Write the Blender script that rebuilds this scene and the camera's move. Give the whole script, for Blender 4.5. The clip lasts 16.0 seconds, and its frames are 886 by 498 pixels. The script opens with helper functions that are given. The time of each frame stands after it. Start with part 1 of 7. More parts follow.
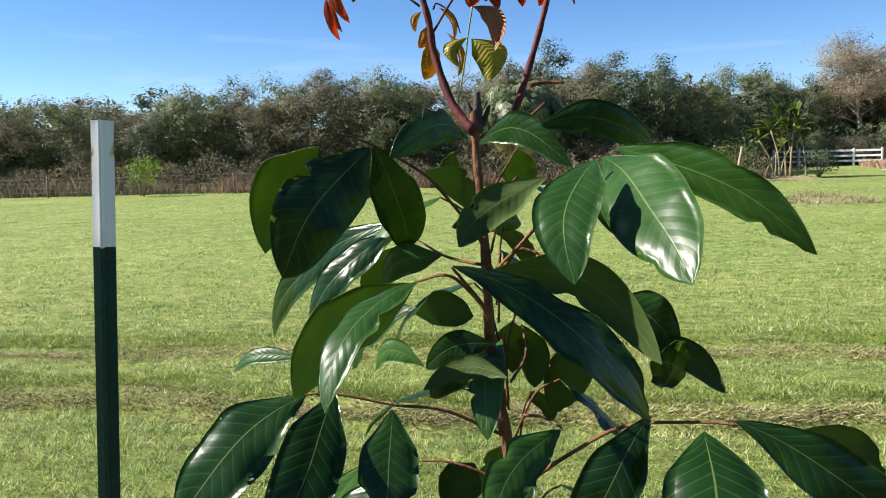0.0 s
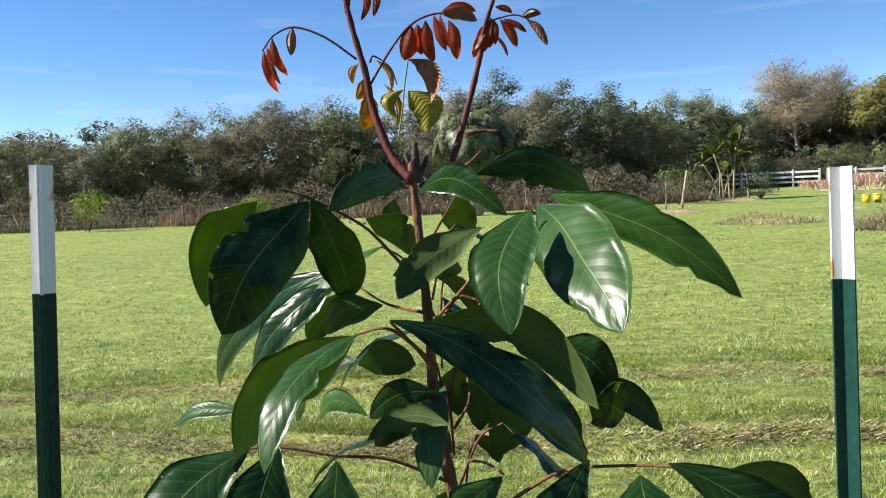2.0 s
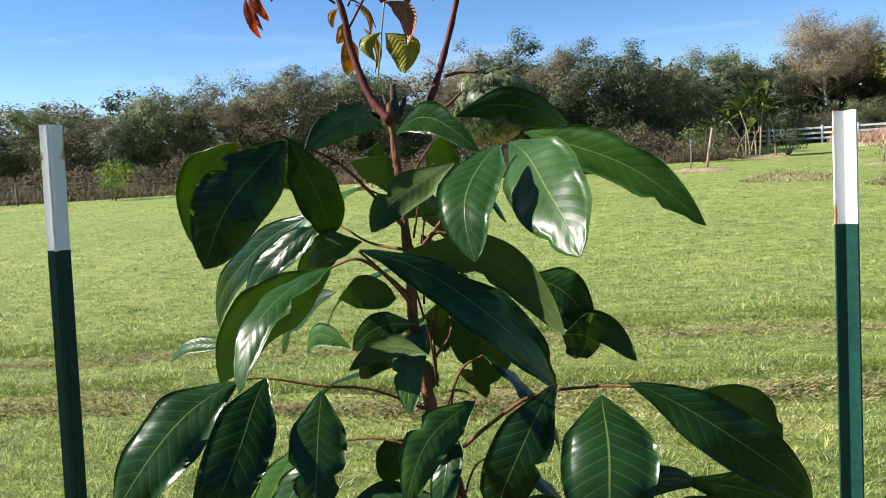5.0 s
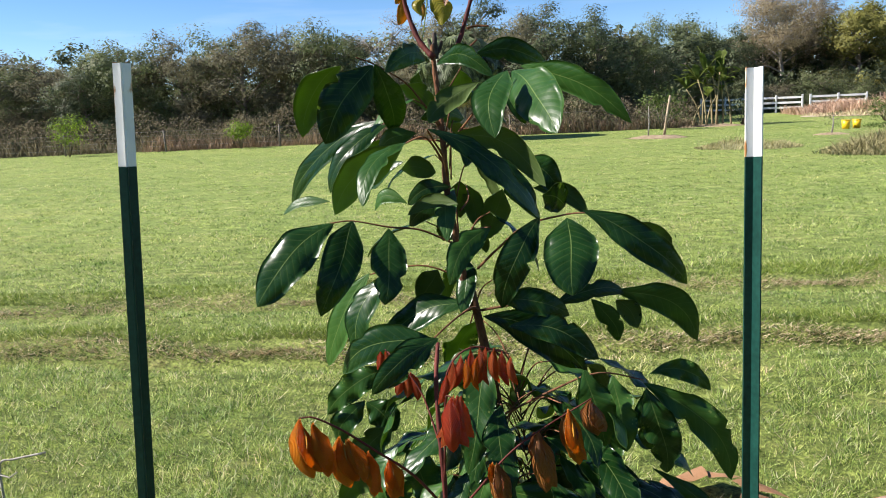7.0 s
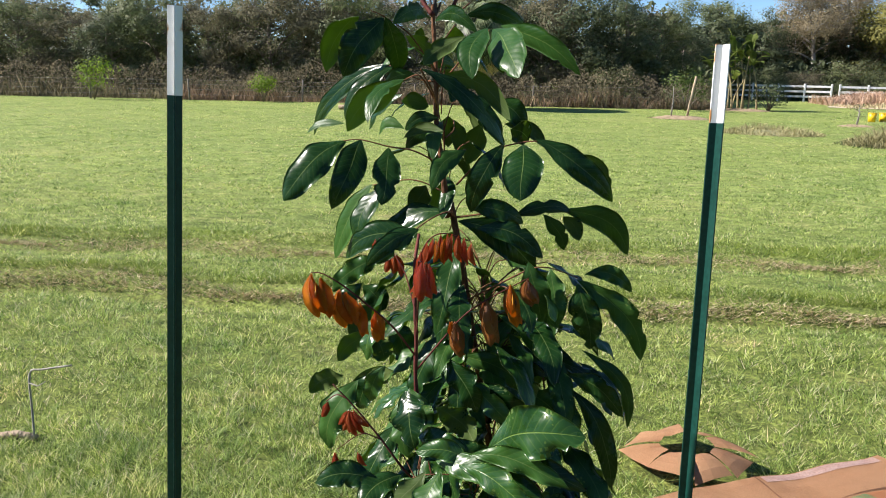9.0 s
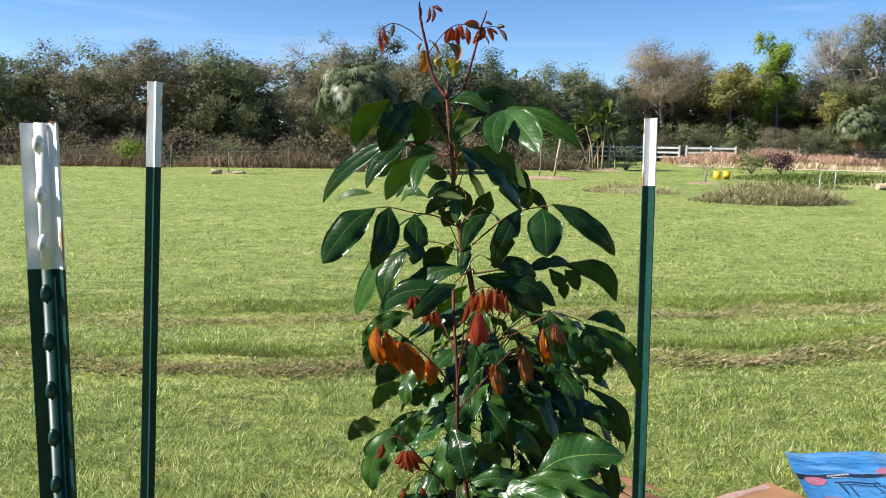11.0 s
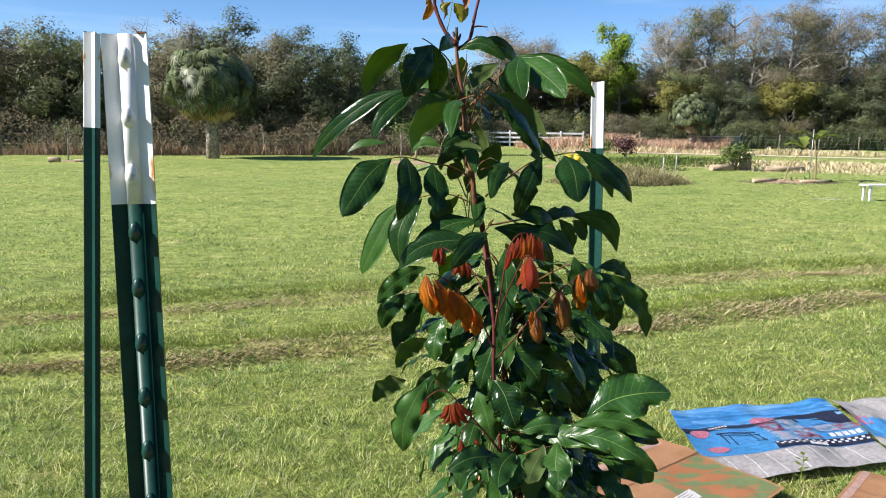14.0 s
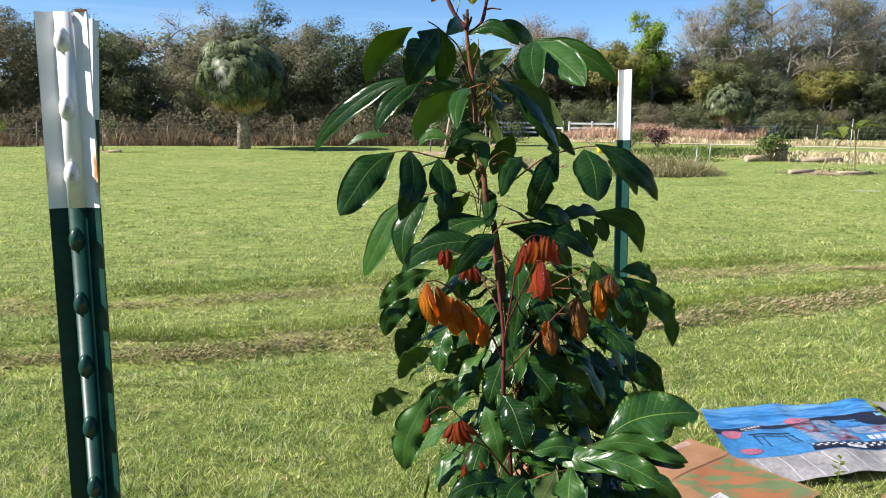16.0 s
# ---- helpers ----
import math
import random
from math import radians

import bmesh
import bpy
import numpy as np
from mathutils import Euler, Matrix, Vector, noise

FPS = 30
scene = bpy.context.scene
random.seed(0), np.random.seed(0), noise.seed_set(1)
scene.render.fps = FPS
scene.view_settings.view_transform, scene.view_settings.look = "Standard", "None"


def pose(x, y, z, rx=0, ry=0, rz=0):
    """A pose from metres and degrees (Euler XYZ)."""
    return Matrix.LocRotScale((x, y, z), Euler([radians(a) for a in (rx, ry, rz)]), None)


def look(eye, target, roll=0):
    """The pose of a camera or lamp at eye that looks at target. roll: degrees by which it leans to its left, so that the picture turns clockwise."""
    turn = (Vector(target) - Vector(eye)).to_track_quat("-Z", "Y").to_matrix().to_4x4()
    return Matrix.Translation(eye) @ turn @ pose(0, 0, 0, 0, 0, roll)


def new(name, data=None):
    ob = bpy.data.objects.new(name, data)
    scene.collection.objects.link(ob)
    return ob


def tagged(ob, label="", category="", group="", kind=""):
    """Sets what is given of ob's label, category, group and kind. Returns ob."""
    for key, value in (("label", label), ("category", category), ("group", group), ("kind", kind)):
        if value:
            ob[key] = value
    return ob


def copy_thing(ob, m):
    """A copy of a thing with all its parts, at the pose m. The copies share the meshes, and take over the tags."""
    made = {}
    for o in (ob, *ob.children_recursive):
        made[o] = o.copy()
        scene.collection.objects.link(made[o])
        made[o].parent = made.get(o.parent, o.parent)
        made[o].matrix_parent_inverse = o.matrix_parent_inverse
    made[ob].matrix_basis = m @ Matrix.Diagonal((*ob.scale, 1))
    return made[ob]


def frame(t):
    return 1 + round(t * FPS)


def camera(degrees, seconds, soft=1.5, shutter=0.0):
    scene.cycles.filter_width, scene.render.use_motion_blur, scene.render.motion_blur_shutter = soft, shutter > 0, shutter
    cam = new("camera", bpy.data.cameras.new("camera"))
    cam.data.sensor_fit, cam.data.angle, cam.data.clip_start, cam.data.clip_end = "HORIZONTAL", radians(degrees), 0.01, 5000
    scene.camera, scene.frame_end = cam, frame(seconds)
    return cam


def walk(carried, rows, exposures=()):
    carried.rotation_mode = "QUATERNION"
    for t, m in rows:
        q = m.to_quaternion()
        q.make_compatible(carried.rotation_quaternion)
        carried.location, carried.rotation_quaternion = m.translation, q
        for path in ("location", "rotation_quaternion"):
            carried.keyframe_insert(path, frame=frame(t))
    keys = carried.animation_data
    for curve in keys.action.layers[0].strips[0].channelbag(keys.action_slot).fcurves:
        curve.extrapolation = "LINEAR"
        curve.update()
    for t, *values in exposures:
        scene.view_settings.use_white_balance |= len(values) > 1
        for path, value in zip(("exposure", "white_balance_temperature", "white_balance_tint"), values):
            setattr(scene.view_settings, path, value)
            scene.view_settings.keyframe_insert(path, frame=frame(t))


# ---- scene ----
cam = camera(59.9, 16.0, soft=1.0)
PATH = [
    (0, (0.566, 0.565, 2.19), (0.118, 2.497, 1.936), -1.8),
    (0.5, (0.559, 0.57, 2.193), (0.17, 2.517, 1.955), -0.6),
    (1, (0.558, 0.57, 2.191), (0.237, 2.532, 1.973), -0.2),
    (1.5, (0.574, 0.563, 2.204), (0.264, 2.528, 2.005), -1.7),
    (2, (0.578, 0.561, 2.206), (0.248, 2.525, 2.019), -2.8),
    (2.5, (0.597, 0.565, 2.205), (0.257, 2.527, 2.012), -3.9),
    (3, (0.605, 0.57, 2.202), (0.257, 2.527, 1.984), -4.5),
    (3.5, (0.601, 0.569, 2.189), (0.254, 2.521, 1.924), -3.8),
    (3.7, (0.603, 0.572, 2.181), (0.256, 2.521, 1.898), -3.7),
    (5.8, (0.617, 0.467, 2.198), (0.203, 2.405, 1.932), -4.1),
    (6, (0.616, 0.421, 2.201), (0.209, 2.362, 1.942), -4.1),
    (6.5, (0.605, 0.298, 2.188), (0.251, 2.245, 1.896), -3.5),
    (7, (0.602, 0.196, 2.15), (0.31, 2.139, 1.774), -2.7),
    (7.5, (0.614, 0.043, 2.125), (0.382, 1.976, 1.667), -0.2),
    (8, (0.641, -0.087, 2.127), (0.406, 1.839, 1.643), 1.6),
    (8.5, (0.692, -0.056, 2.13), (0.388, 1.864, 1.661), 1.3),
    (8.7, (0.697, -0.056, 2.124), (0.357, 1.859, 1.661), 1.0),
    (10.8, (0.471, -0.231, 2.126), (0.448, 1.739, 1.781), 0.8),
    (11, (0.46, -0.232, 2.141), (0.451, 1.746, 1.844), 0.8),
    (11.5, (0.447, -0.237, 2.138), (0.445, 1.746, 1.875), 1.3),
    (12, (0.427, -0.198, 2.108), (0.4, 1.782, 1.832), 1.4),
    (12.5, (0.383, -0.135, 2.1), (0.336, 1.847, 1.836), -0.0),
    (13, (0.272, -0.163, 2.083), (0.417, 1.813, 1.816), -0.4),
    (13.5, (0.192, -0.21, 2.077), (0.496, 1.745, 1.783), -0.1),
    (14, (0.194, -0.18, 2.073), (0.551, 1.76, 1.747), 0.8),
    (14.5, (0.22, -0.149, 2.077), (0.576, 1.791, 1.75), 1.3),
    (15, (0.248, -0.119, 2.077), (0.589, 1.824, 1.753), 1.3),
    (15.5, (0.248, -0.098, 2.075), (0.55, 1.85, 1.738), 1.0),
    (16, (0.246, -0.086, 2.074), (0.526, 1.862, 1.723), 0.7),
]
walk(cam, [(t, look(eye, target, roll)) for t, eye, target, roll in PATH], exposures=[(0.0, 1.3, 6300, 14), (16.0, 1.25, 6300, 14)])

# ---- world, sun ----
SUN_TO = Vector((-0.76, -0.09, 0.62)).normalized()
sun_elev = math.asin(SUN_TO.z)
world = bpy.data.worlds.new("clear_sky")
scene.world = world
world.use_nodes = True
wn, wl = world.node_tree.nodes, world.node_tree.links
bg = wn["Background"]
sky = wn.new("ShaderNodeTexSky")
sky.sky_type = "NISHITA"
sky.sun_disc = False
sky.sun_elevation = sun_elev
sky.sun_rotation = math.atan2(SUN_TO.x, SUN_TO.y)
sky.altitude = 2500
sky.air_density, sky.dust_density, sky.ozone_density = 1.0, 0.0, 3.5
# thin high cirrus, stretched along one direction
wtc = wn.new("ShaderNodeTexCoord")
wmap = wn.new("ShaderNodeMapping")
wmap.inputs["Rotation"].default_value = (0.0, 0.15, 0.5)
wmap.inputs["Scale"].default_value = (1.2, 3.0, 14.0)
wno = wn.new("ShaderNodeTexNoise")
wno.inputs["Scale"].default_value, wno.inputs["Detail"].default_value = 1.6, 6.0
wramp = wn.new("ShaderNodeValToRGB")
wramp.color_ramp.elements[0].position, wramp.color_ramp.elements[1].position = 0.55, 0.85
wramp.color_ramp.elements[1].color = (0.35, 0.35, 0.35, 1)
wmix = wn.new("ShaderNodeMixRGB")
wmix.inputs[2].default_value = (7.5, 8.0, 8.6, 1)
wl.new(wtc.outputs["Generated"], wmap.inputs["Vector"])
wl.new(wmap.outputs[0], wno.inputs["Vector"])
wl.new(wno.outputs[0], wramp.inputs[0])
wl.new(wramp.outputs[0], wmix.inputs[0])
wl.new(sky.outputs[0], wmix.inputs[1])
whs = wn.new("ShaderNodeHueSaturation")
whs.inputs["Saturation"].default_value = 1.16
wl.new(wmix.outputs[0], whs.inputs["Color"])
wl.new(whs.outputs[0], bg.inputs["Color"])
bg.inputs["Strength"].default_value = 0.064

sun = new("sun", bpy.data.lights.new("sun", "SUN"))
sun.data.energy, sun.data.angle, sun.data.color = 4.8, radians(0.53), (1.0, 0.93, 0.82)
sun.matrix_world = look((0, 0, 30), Vector((0, 0, 30)) - SUN_TO)


# ---- materials ----
def nodes_of(name):
    m = bpy.data.materials.new(name)
    m.use_nodes = True
    nt = m.node_tree
    return m, nt.nodes, nt.links, nt.nodes["Principled BSDF"]


def noise_tex(n, l, scale, detail=4.0, coord="Object", stretch=(1, 1, 1), rough=0.55):
    tc, mp, no = n.new("ShaderNodeTexCoord"), n.new("ShaderNodeMapping"), n.new("ShaderNodeTexNoise")
    mp.inputs["Scale"].default_value = stretch
    no.inputs["Scale"].default_value, no.inputs["Detail"].default_value = scale, detail
    no.inputs["Roughness"].default_value = rough
    l.new(tc.outputs[coord], mp.inputs["Vector"])
    l.new(mp.outputs[0], no.inputs["Vector"])
    return no


def ramp(n, l, fac, stops):
    r = n.new("ShaderNodeValToRGB")
    el = r.color_ramp.elements
    while len(el) < len(stops):
        el.new(0.5)
    for e, (p, c) in zip(el, stops):
        e.position, e.color = p, (*c, 1)
    l.new(fac, r.inputs[0])
    return r


def mix(n, l, fac, a, b, kind="MIX"):
    m = n.new("ShaderNodeMixRGB")
    m.blend_type = kind
    for socket, v in ((m.inputs[0], fac), (m.inputs[1], a), (m.inputs[2], b)):
        if isinstance(v, (int, float)):
            socket.default_value = v
        elif isinstance(v, tuple):
            socket.default_value = (*v, 1)
        else:
            l.new(v, socket)
    return m


def bump(n, l, b, height, strength=0.3, dist=0.01):
    bn = n.new("ShaderNodeBump")
    bn.inputs["Strength"].default_value, bn.inputs["Distance"].default_value = strength, dist
    l.new(height, bn.inputs["Height"])
    l.new(bn.outputs[0], b.inputs["Normal"])
    return bn


def glowing_through(m, n, l, b, colour, amount):
    """Lets light shine through thin tissue: a translucent share under the surface."""
    tr, mx, out = n.new("ShaderNodeBsdfTranslucent"), n.new("ShaderNodeMixShader"), n["Material Output"]
    if isinstance(colour, tuple):
        tr.inputs["Color"].default_value = (*colour, 1)
    else:
        l.new(colour, tr.inputs["Color"])
    mx.inputs[0].default_value = amount
    l.new(b.outputs[0], mx.inputs[1])
    l.new(tr.outputs[0], mx.inputs[2])
    l.new(mx.outputs[0], out.inputs["Surface"])


def mottled(name, stops, scale, rough=0.7, fine=6.0, depth=0.3, dist=0.005, stretch=(1, 1, 1), metal=0.0, spec=0.5):
    m, n, l, b = nodes_of(name)
    big = noise_tex(n, l, scale, 5, stretch=stretch)
    small = noise_tex(n, l, scale * fine, 3, stretch=stretch)
    r = ramp(n, l, big.outputs[0], stops)
    sp = ramp(n, l, small.outputs[0], [(0.25, (0.72, 0.72, 0.72)), (0.75, (1.2, 1.2, 1.2))])
    mm = mix(n, l, 1.0, r.outputs[0], sp.outputs[0], "MULTIPLY")
    l.new(mm.outputs[0], b.inputs["Base Color"])
    b.inputs["Roughness"].default_value, b.inputs["Metallic"].default_value = rough, metal
    b.inputs["Specular IOR Level"].default_value = spec
    bump(n, l, b, small.outputs[0], depth, dist)
    return m


def foliage(name, lo, hi, through_amount=0.3, rough=0.55, random_from="Geometry"):
    """Leaves of far plants: each leaf takes its own shade between two greens."""
    m, n, l, b = nodes_of(name)
    if random_from == "Geometry":
        src = n.new("ShaderNodeNewGeometry").outputs["Random Per Island"]
    else:
        src = n.new("ShaderNodeObjectInfo").outputs["Random"]
    r = ramp(n, l, src, [(0.0, lo), (1.0, hi)])
    big = noise_tex(n, l, 0.35, 3)
    sh = ramp(n, l, big.outputs[0], [(0.3, (0.75, 0.72, 0.7)), (0.7, (1.2, 1.2, 1.1))])
    mm = mix(n, l, 1.0, r.outputs[0], sh.outputs[0], "MULTIPLY")
    tuft = noise_tex(n, l, 1.6, 5, rough=0.65)
    ts = ramp(n, l, tuft.outputs[0], [(0.33, (0.72, 0.72, 0.72)), (0.66, (1.25, 1.25, 1.22))])
    mm = mix(n, l, 1.0, mm.outputs[0], ts.outputs[0], "MULTIPLY")
    l.new(mm.outputs[0], b.inputs["Base Color"])
    b.inputs["Roughness"].default_value = rough
    b.inputs["Specular IOR Level"].default_value = 0.2
    glowing_through(m, n, l, b, mm.outputs[0], through_amount)
    return m


# field grass seen as a surface, with dry strips and worn spots
M_FIELD, n, l, b = nodes_of("mown_field")
fa = noise_tex(n, l, 0.22, 6, stretch=(0.6, 1, 1))
fb_ = noise_tex(n, l, 2.3, 5, stretch=(0.5, 1, 1))
fc_ = noise_tex(n, l, 38, 6, rough=0.8)
r1 = ramp(n, l, fa.outputs[0], [(0.3, (0.108, 0.156, 0.038)), (0.55, (0.164, 0.21, 0.055)), (0.75, (0.25, 0.255, 0.09))])
r2 = ramp(n, l, fb_.outputs[0], [(0.3, (0.1, 0.15, 0.038)), (0.6, (0.185, 0.23, 0.07)), (0.76, (0.42, 0.355, 0.2))])
m1 = mix(n, l, 0.5, r1.outputs[0], r2.outputs[0])
r3 = ramp(n, l, fc_.outputs[0], [(0.34, (0.2, 0.22, 0.16)), (0.5, (0.95, 0.95, 0.85)), (0.66, (2.1, 2.0, 1.7))])
fd_ = noise_tex(n, l, 7, 4, stretch=(0.45, 1, 1), rough=0.7)
r4 = ramp(n, l, fd_.outputs[0], [(0.32, (0.48, 0.5, 0.48)), (0.68, (1.45, 1.42, 1.42))])
m1 = mix(n, l, 1.0, m1.outputs[0], r4.outputs[0], "MULTIPLY")
m2 = mix(n, l, 1.0, m1.outputs[0], r3.outputs[0], "MULTIPLY")
# near-to-far paling put into the ground colour: darker near, lighter and bluer far off
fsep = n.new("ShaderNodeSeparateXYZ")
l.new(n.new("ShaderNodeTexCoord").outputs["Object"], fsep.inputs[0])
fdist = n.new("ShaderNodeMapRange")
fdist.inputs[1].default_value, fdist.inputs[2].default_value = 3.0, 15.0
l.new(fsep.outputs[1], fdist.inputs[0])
field_paling = ramp(n, l, fdist.outputs[0], [(0.0, (0.84, 0.8, 0.74)), (1.0, (1.26, 1.24, 1.36))])
m2 = mix(n, l, 1.0, m2.outputs[0], field_paling.outputs[0], "MULTIPLY")
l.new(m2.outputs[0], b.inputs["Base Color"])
b.inputs["Roughness"].default_value = 0.85
b.inputs["Specular IOR Level"].default_value = 0.15
bump(n, l, b, fc_.outputs[0], 0.7, 0.02)

M_BLADE, n, l, b = nodes_of("grass_blade")
gi = n.new("ShaderNodeNewGeometry").outputs["Random Per Island"]
gr = ramp(n, l, gi, [(0.0, (0.03, 0.062, 0.01)), (0.35, (0.165, 0.25, 0.044)), (0.7, (0.43, 0.53, 0.14)), (0.86, (0.66, 0.72, 0.3)), (0.93, (0.64, 0.56, 0.34)), (1.0, (0.76, 0.67, 0.48))])
pn = noise_tex(n, l, 0.9, 5, stretch=(0.6, 1, 1))
pt = ramp(n, l, pn.outputs[0], [(0.3, (0.58, 0.72, 0.66)), (0.46, (1.0, 1.0, 1.0)), (0.58, (1.08, 1.03, 1.05)), (0.7, (1.42, 1.18, 1.4))])
gr = mix(n, l, 1.0, gr.outputs[0], pt.outputs[0], "MULTIPLY")
tn = noise_tex(n, l, 6.0, 3)
tr_ = ramp(n, l, tn.outputs[0], [(0.34, (0.66, 0.78, 0.72)), (0.5, (1.05, 1.08, 1.05)), (0.66, (1.32, 1.25, 1.22))])
gr = mix(n, l, 1.0, gr.outputs[0], tr_.outputs[0], "MULTIPLY")
l.new(gr.outputs[0], b.inputs["Base Color"])
b.inputs["Roughness"].default_value = 0.5
b.inputs["Specular IOR Level"].default_value = 0.35
glowing_through(M_BLADE, n, l, b, gr.outputs[0], 0.46)

M_BANKBLADE = foliage("darker_bank_grass", (0.08, 0.13, 0.02), (0.26, 0.33, 0.06), 0.35)
M_STRAW, n, l, b = nodes_of("dry_grass_blade")
gi = n.new("ShaderNodeNewGeometry").outputs["Random Per Island"]
gr = ramp(n, l, gi, [(0.0, (0.34, 0.26, 0.15)), (0.55, (0.56, 0.46, 0.28)), (0.85, (0.68, 0.58, 0.38)), (1.0, (0.26, 0.3, 0.08))])
l.new(gr.outputs[0], b.inputs["Base Color"])
b.inputs["Roughness"].default_value = 0.7
glowing_through(M_STRAW, n, l, b, gr.outputs[0], 0.2)

M_BARK = mottled("grey_brown_bark", [(0.3, (0.1, 0.075, 0.055)), (0.7, (0.24, 0.2, 0.16))], 3.0, 0.9, 8, 0.8, 0.03, (1, 1, 0.25))
M_PALEBARK = mottled("pale_grey_bark", [(0.3, (0.22, 0.2, 0.17)), (0.7, (0.4, 0.37, 0.33))], 3.0, 0.9, 8, 0.6, 0.03, (1, 1, 0.25))
M_OLIVE = foliage("olive_tree_leaves", (0.12, 0.148, 0.072), (0.175, 0.2, 0.098), 0.42)
M_DARKLEAF = foliage("dark_oak_leaves", (0.085, 0.112, 0.062), (0.135, 0.162, 0.09), 0.42)
M_BROWNLEAF = foliage("grey_brown_winter_twigs", (0.15, 0.145, 0.094), (0.21, 0.195, 0.128), 0.42, 0.8)
M_GOLD = foliage("yellow_olive_tree_leaves", (0.17, 0.175, 0.05), (0.26, 0.25, 0.075), 0.42)
M_LIME = foliage("fresh_lime_leaves", (0.12, 0.2, 0.02), (0.25, 0.36, 0.05), 0.4)
M_MOSS = foliage("grey_moss_and_leaves", (0.24, 0.2, 0.13), (0.34, 0.285, 0.19), 0.42, 0.8)
M_RUST = foliage("rusty_dry_grass", (0.26, 0.18, 0.125), (0.4, 0.29, 0.21), 0.2, 0.8)
M_PINKGRASS = foliage("pinkish_dry_grass", (0.4, 0.27, 0.2), (0.58, 0.42, 0.33), 0.25, 0.8)
M_BRUSH = foliage("dry_brush_stems", (0.15, 0.135, 0.09), (0.27, 0.235, 0.165), 0.42, 0.8)
M_SHRUB = foliage("green_shrub_leaves", (0.05, 0.09, 0.02), (0.14, 0.19, 0.05), 0.3)
M_PALM = foliage("palm_frond_blades", (0.028, 0.045, 0.018), (0.16, 0.195, 0.1), 0.1, 0.42)
M_PALMDRY = foliage("dead_palm_frond", (0.3, 0.22, 0.11), (0.5, 0.4, 0.24), 0.2, 0.7)
M_BOOT = mottled("palm_trunk_boots", [(0.35, (0.13, 0.105, 0.085)), (0.65, (0.42, 0.37, 0.3))], 6, 0.9, 4, 0.6, 0.03)
M_FENCEWHITE = mottled("white_fence_paint", [(0.3, (0.7, 0.7, 0.69)), (0.7, (0.8, 0.8, 0.8))], 2, 0.5)
M_FENCEWOOD = mottled("weathered_post_wood", [(0.3, (0.1, 0.085, 0.07)), (0.7, (0.22, 0.19, 0.16))], 5, 0.9)
M_WIRE = mottled("galvanised_wire", [(0.3, (0.3, 0.3, 0.3)), (0.7, (0.42, 0.42, 0.42))], 6, 0.5, metal=0.6)
M_MULCH = mottled("mulch_and_stones", [(0.3, (0.18, 0.13, 0.075)), (0.7, (0.42, 0.32, 0.2))], 6, 0.95, 5, 0.8, 0.03)
M_HAY = mottled("old_straw", [(0.3, (0.15, 0.16, 0.06)), (0.7, (0.34, 0.31, 0.16))], 7, 0.95, 6, 0.8, 0.03)
M_HAYBLADE = foliage("pale_hay_blades", (0.24, 0.235, 0.11), (0.47, 0.43, 0.25), 0.2, 0.8)
M_SAND = mottled("pale_sand_track", [(0.3, (0.42, 0.34, 0.24)), (0.7, (0.58, 0.5, 0.38))], 1.2, 0.95, 8, 0.5, 0.02)
M_STUMP = mottled("cut_log_wood", [(0.3, (0.26, 0.19, 0.125)), (0.7, (0.5, 0.4, 0.28))], 5, 0.9, 5, 0.9, 0.04)
M_YELLOW = mottled("yellow_plastic", [(0.3, (0.75, 0.45, 0.01)), (0.7, (0.85, 0.55, 0.02))], 3, 0.4, depth=0.05)


# ---- mesh helpers ----
def part(name, bm, material, parent=None, label=""):
    """Links a bmesh as one mesh object, under a thing or a part if one is given."""
    me = bpy.data.meshes.new(name)
    bm.to_mesh(me)
    bm.free()
    for m in material if isinstance(material, (list, tuple)) else [material]:
        me.materials.append(m)
    ob = new(name, me)
    if parent is not None:
        ob.parent = parent
    return tagged(ob, label)


def raw(name, verts, faces, material, parent=None, label="", smooth=False):
    me = bpy.data.meshes.new(name)
    me.from_pydata(verts, [], faces)
    me.materials.append(material)
    if smooth:
        me.polygons.foreach_set("use_smooth", [True] * len(me.polygons))
    ob = new(name, me)
    if parent is not None:
        ob.parent = parent
    return tagged(ob, label)


def empty(name, at=(0, 0, 0)):
    e = new(name)
    e.location = at
    e.empty_display_size = 0.1
    return e


def tube(bm, pts, radii, sides=8, cap=True):
    """A round tapered tube through points."""
    pts = [Vector(p) for p in pts]
    rings = []
    for i, p in enumerate(pts):
        d = (pts[min(i + 1, len(pts) - 1)] - pts[max(i - 1, 0)]).normalized()
        u = d.cross(Vector((0.31, 0.95, 0.12))).normalized()
        v = d.cross(u)
        r = radii[i] if isinstance(radii, (list, tuple)) else radii
        rings.append([bm.verts.new(p + (u * math.cos(a) + v * math.sin(a)) * r) for a in [2 * math.pi * k / sides for k in range(sides)]])
    for a, c in zip(rings, rings[1:]):
        for k in range(sides):
            bm.faces.new((a[k], a[(k + 1) % sides], c[(k + 1) % sides], c[k])).smooth = True
    if cap:
        bm.faces.new(rings[0][::-1])
        bm.faces.new(rings[-1])


def curve_pts(pts, steps=6):
    """Points of a smooth line through the given ones (Catmull-Rom)."""
    pts = [Vector(p) for p in pts]
    ext = [2 * pts[0] - pts[1], *pts, 2 * pts[-1] - pts[-2]]
    out = []
    for i in range(1, len(ext) - 2):
        a, p, q, c = ext[i - 1 : i + 3]
        for k in range(steps):
            s = k / steps
            out.append(0.5 * ((2 * p) + (q - a) * s + (2 * a - 5 * p + 4 * q - c) * s * s + (3 * p - a - 3 * q + c) * s**3))
    out.append(pts[-1])
    return out


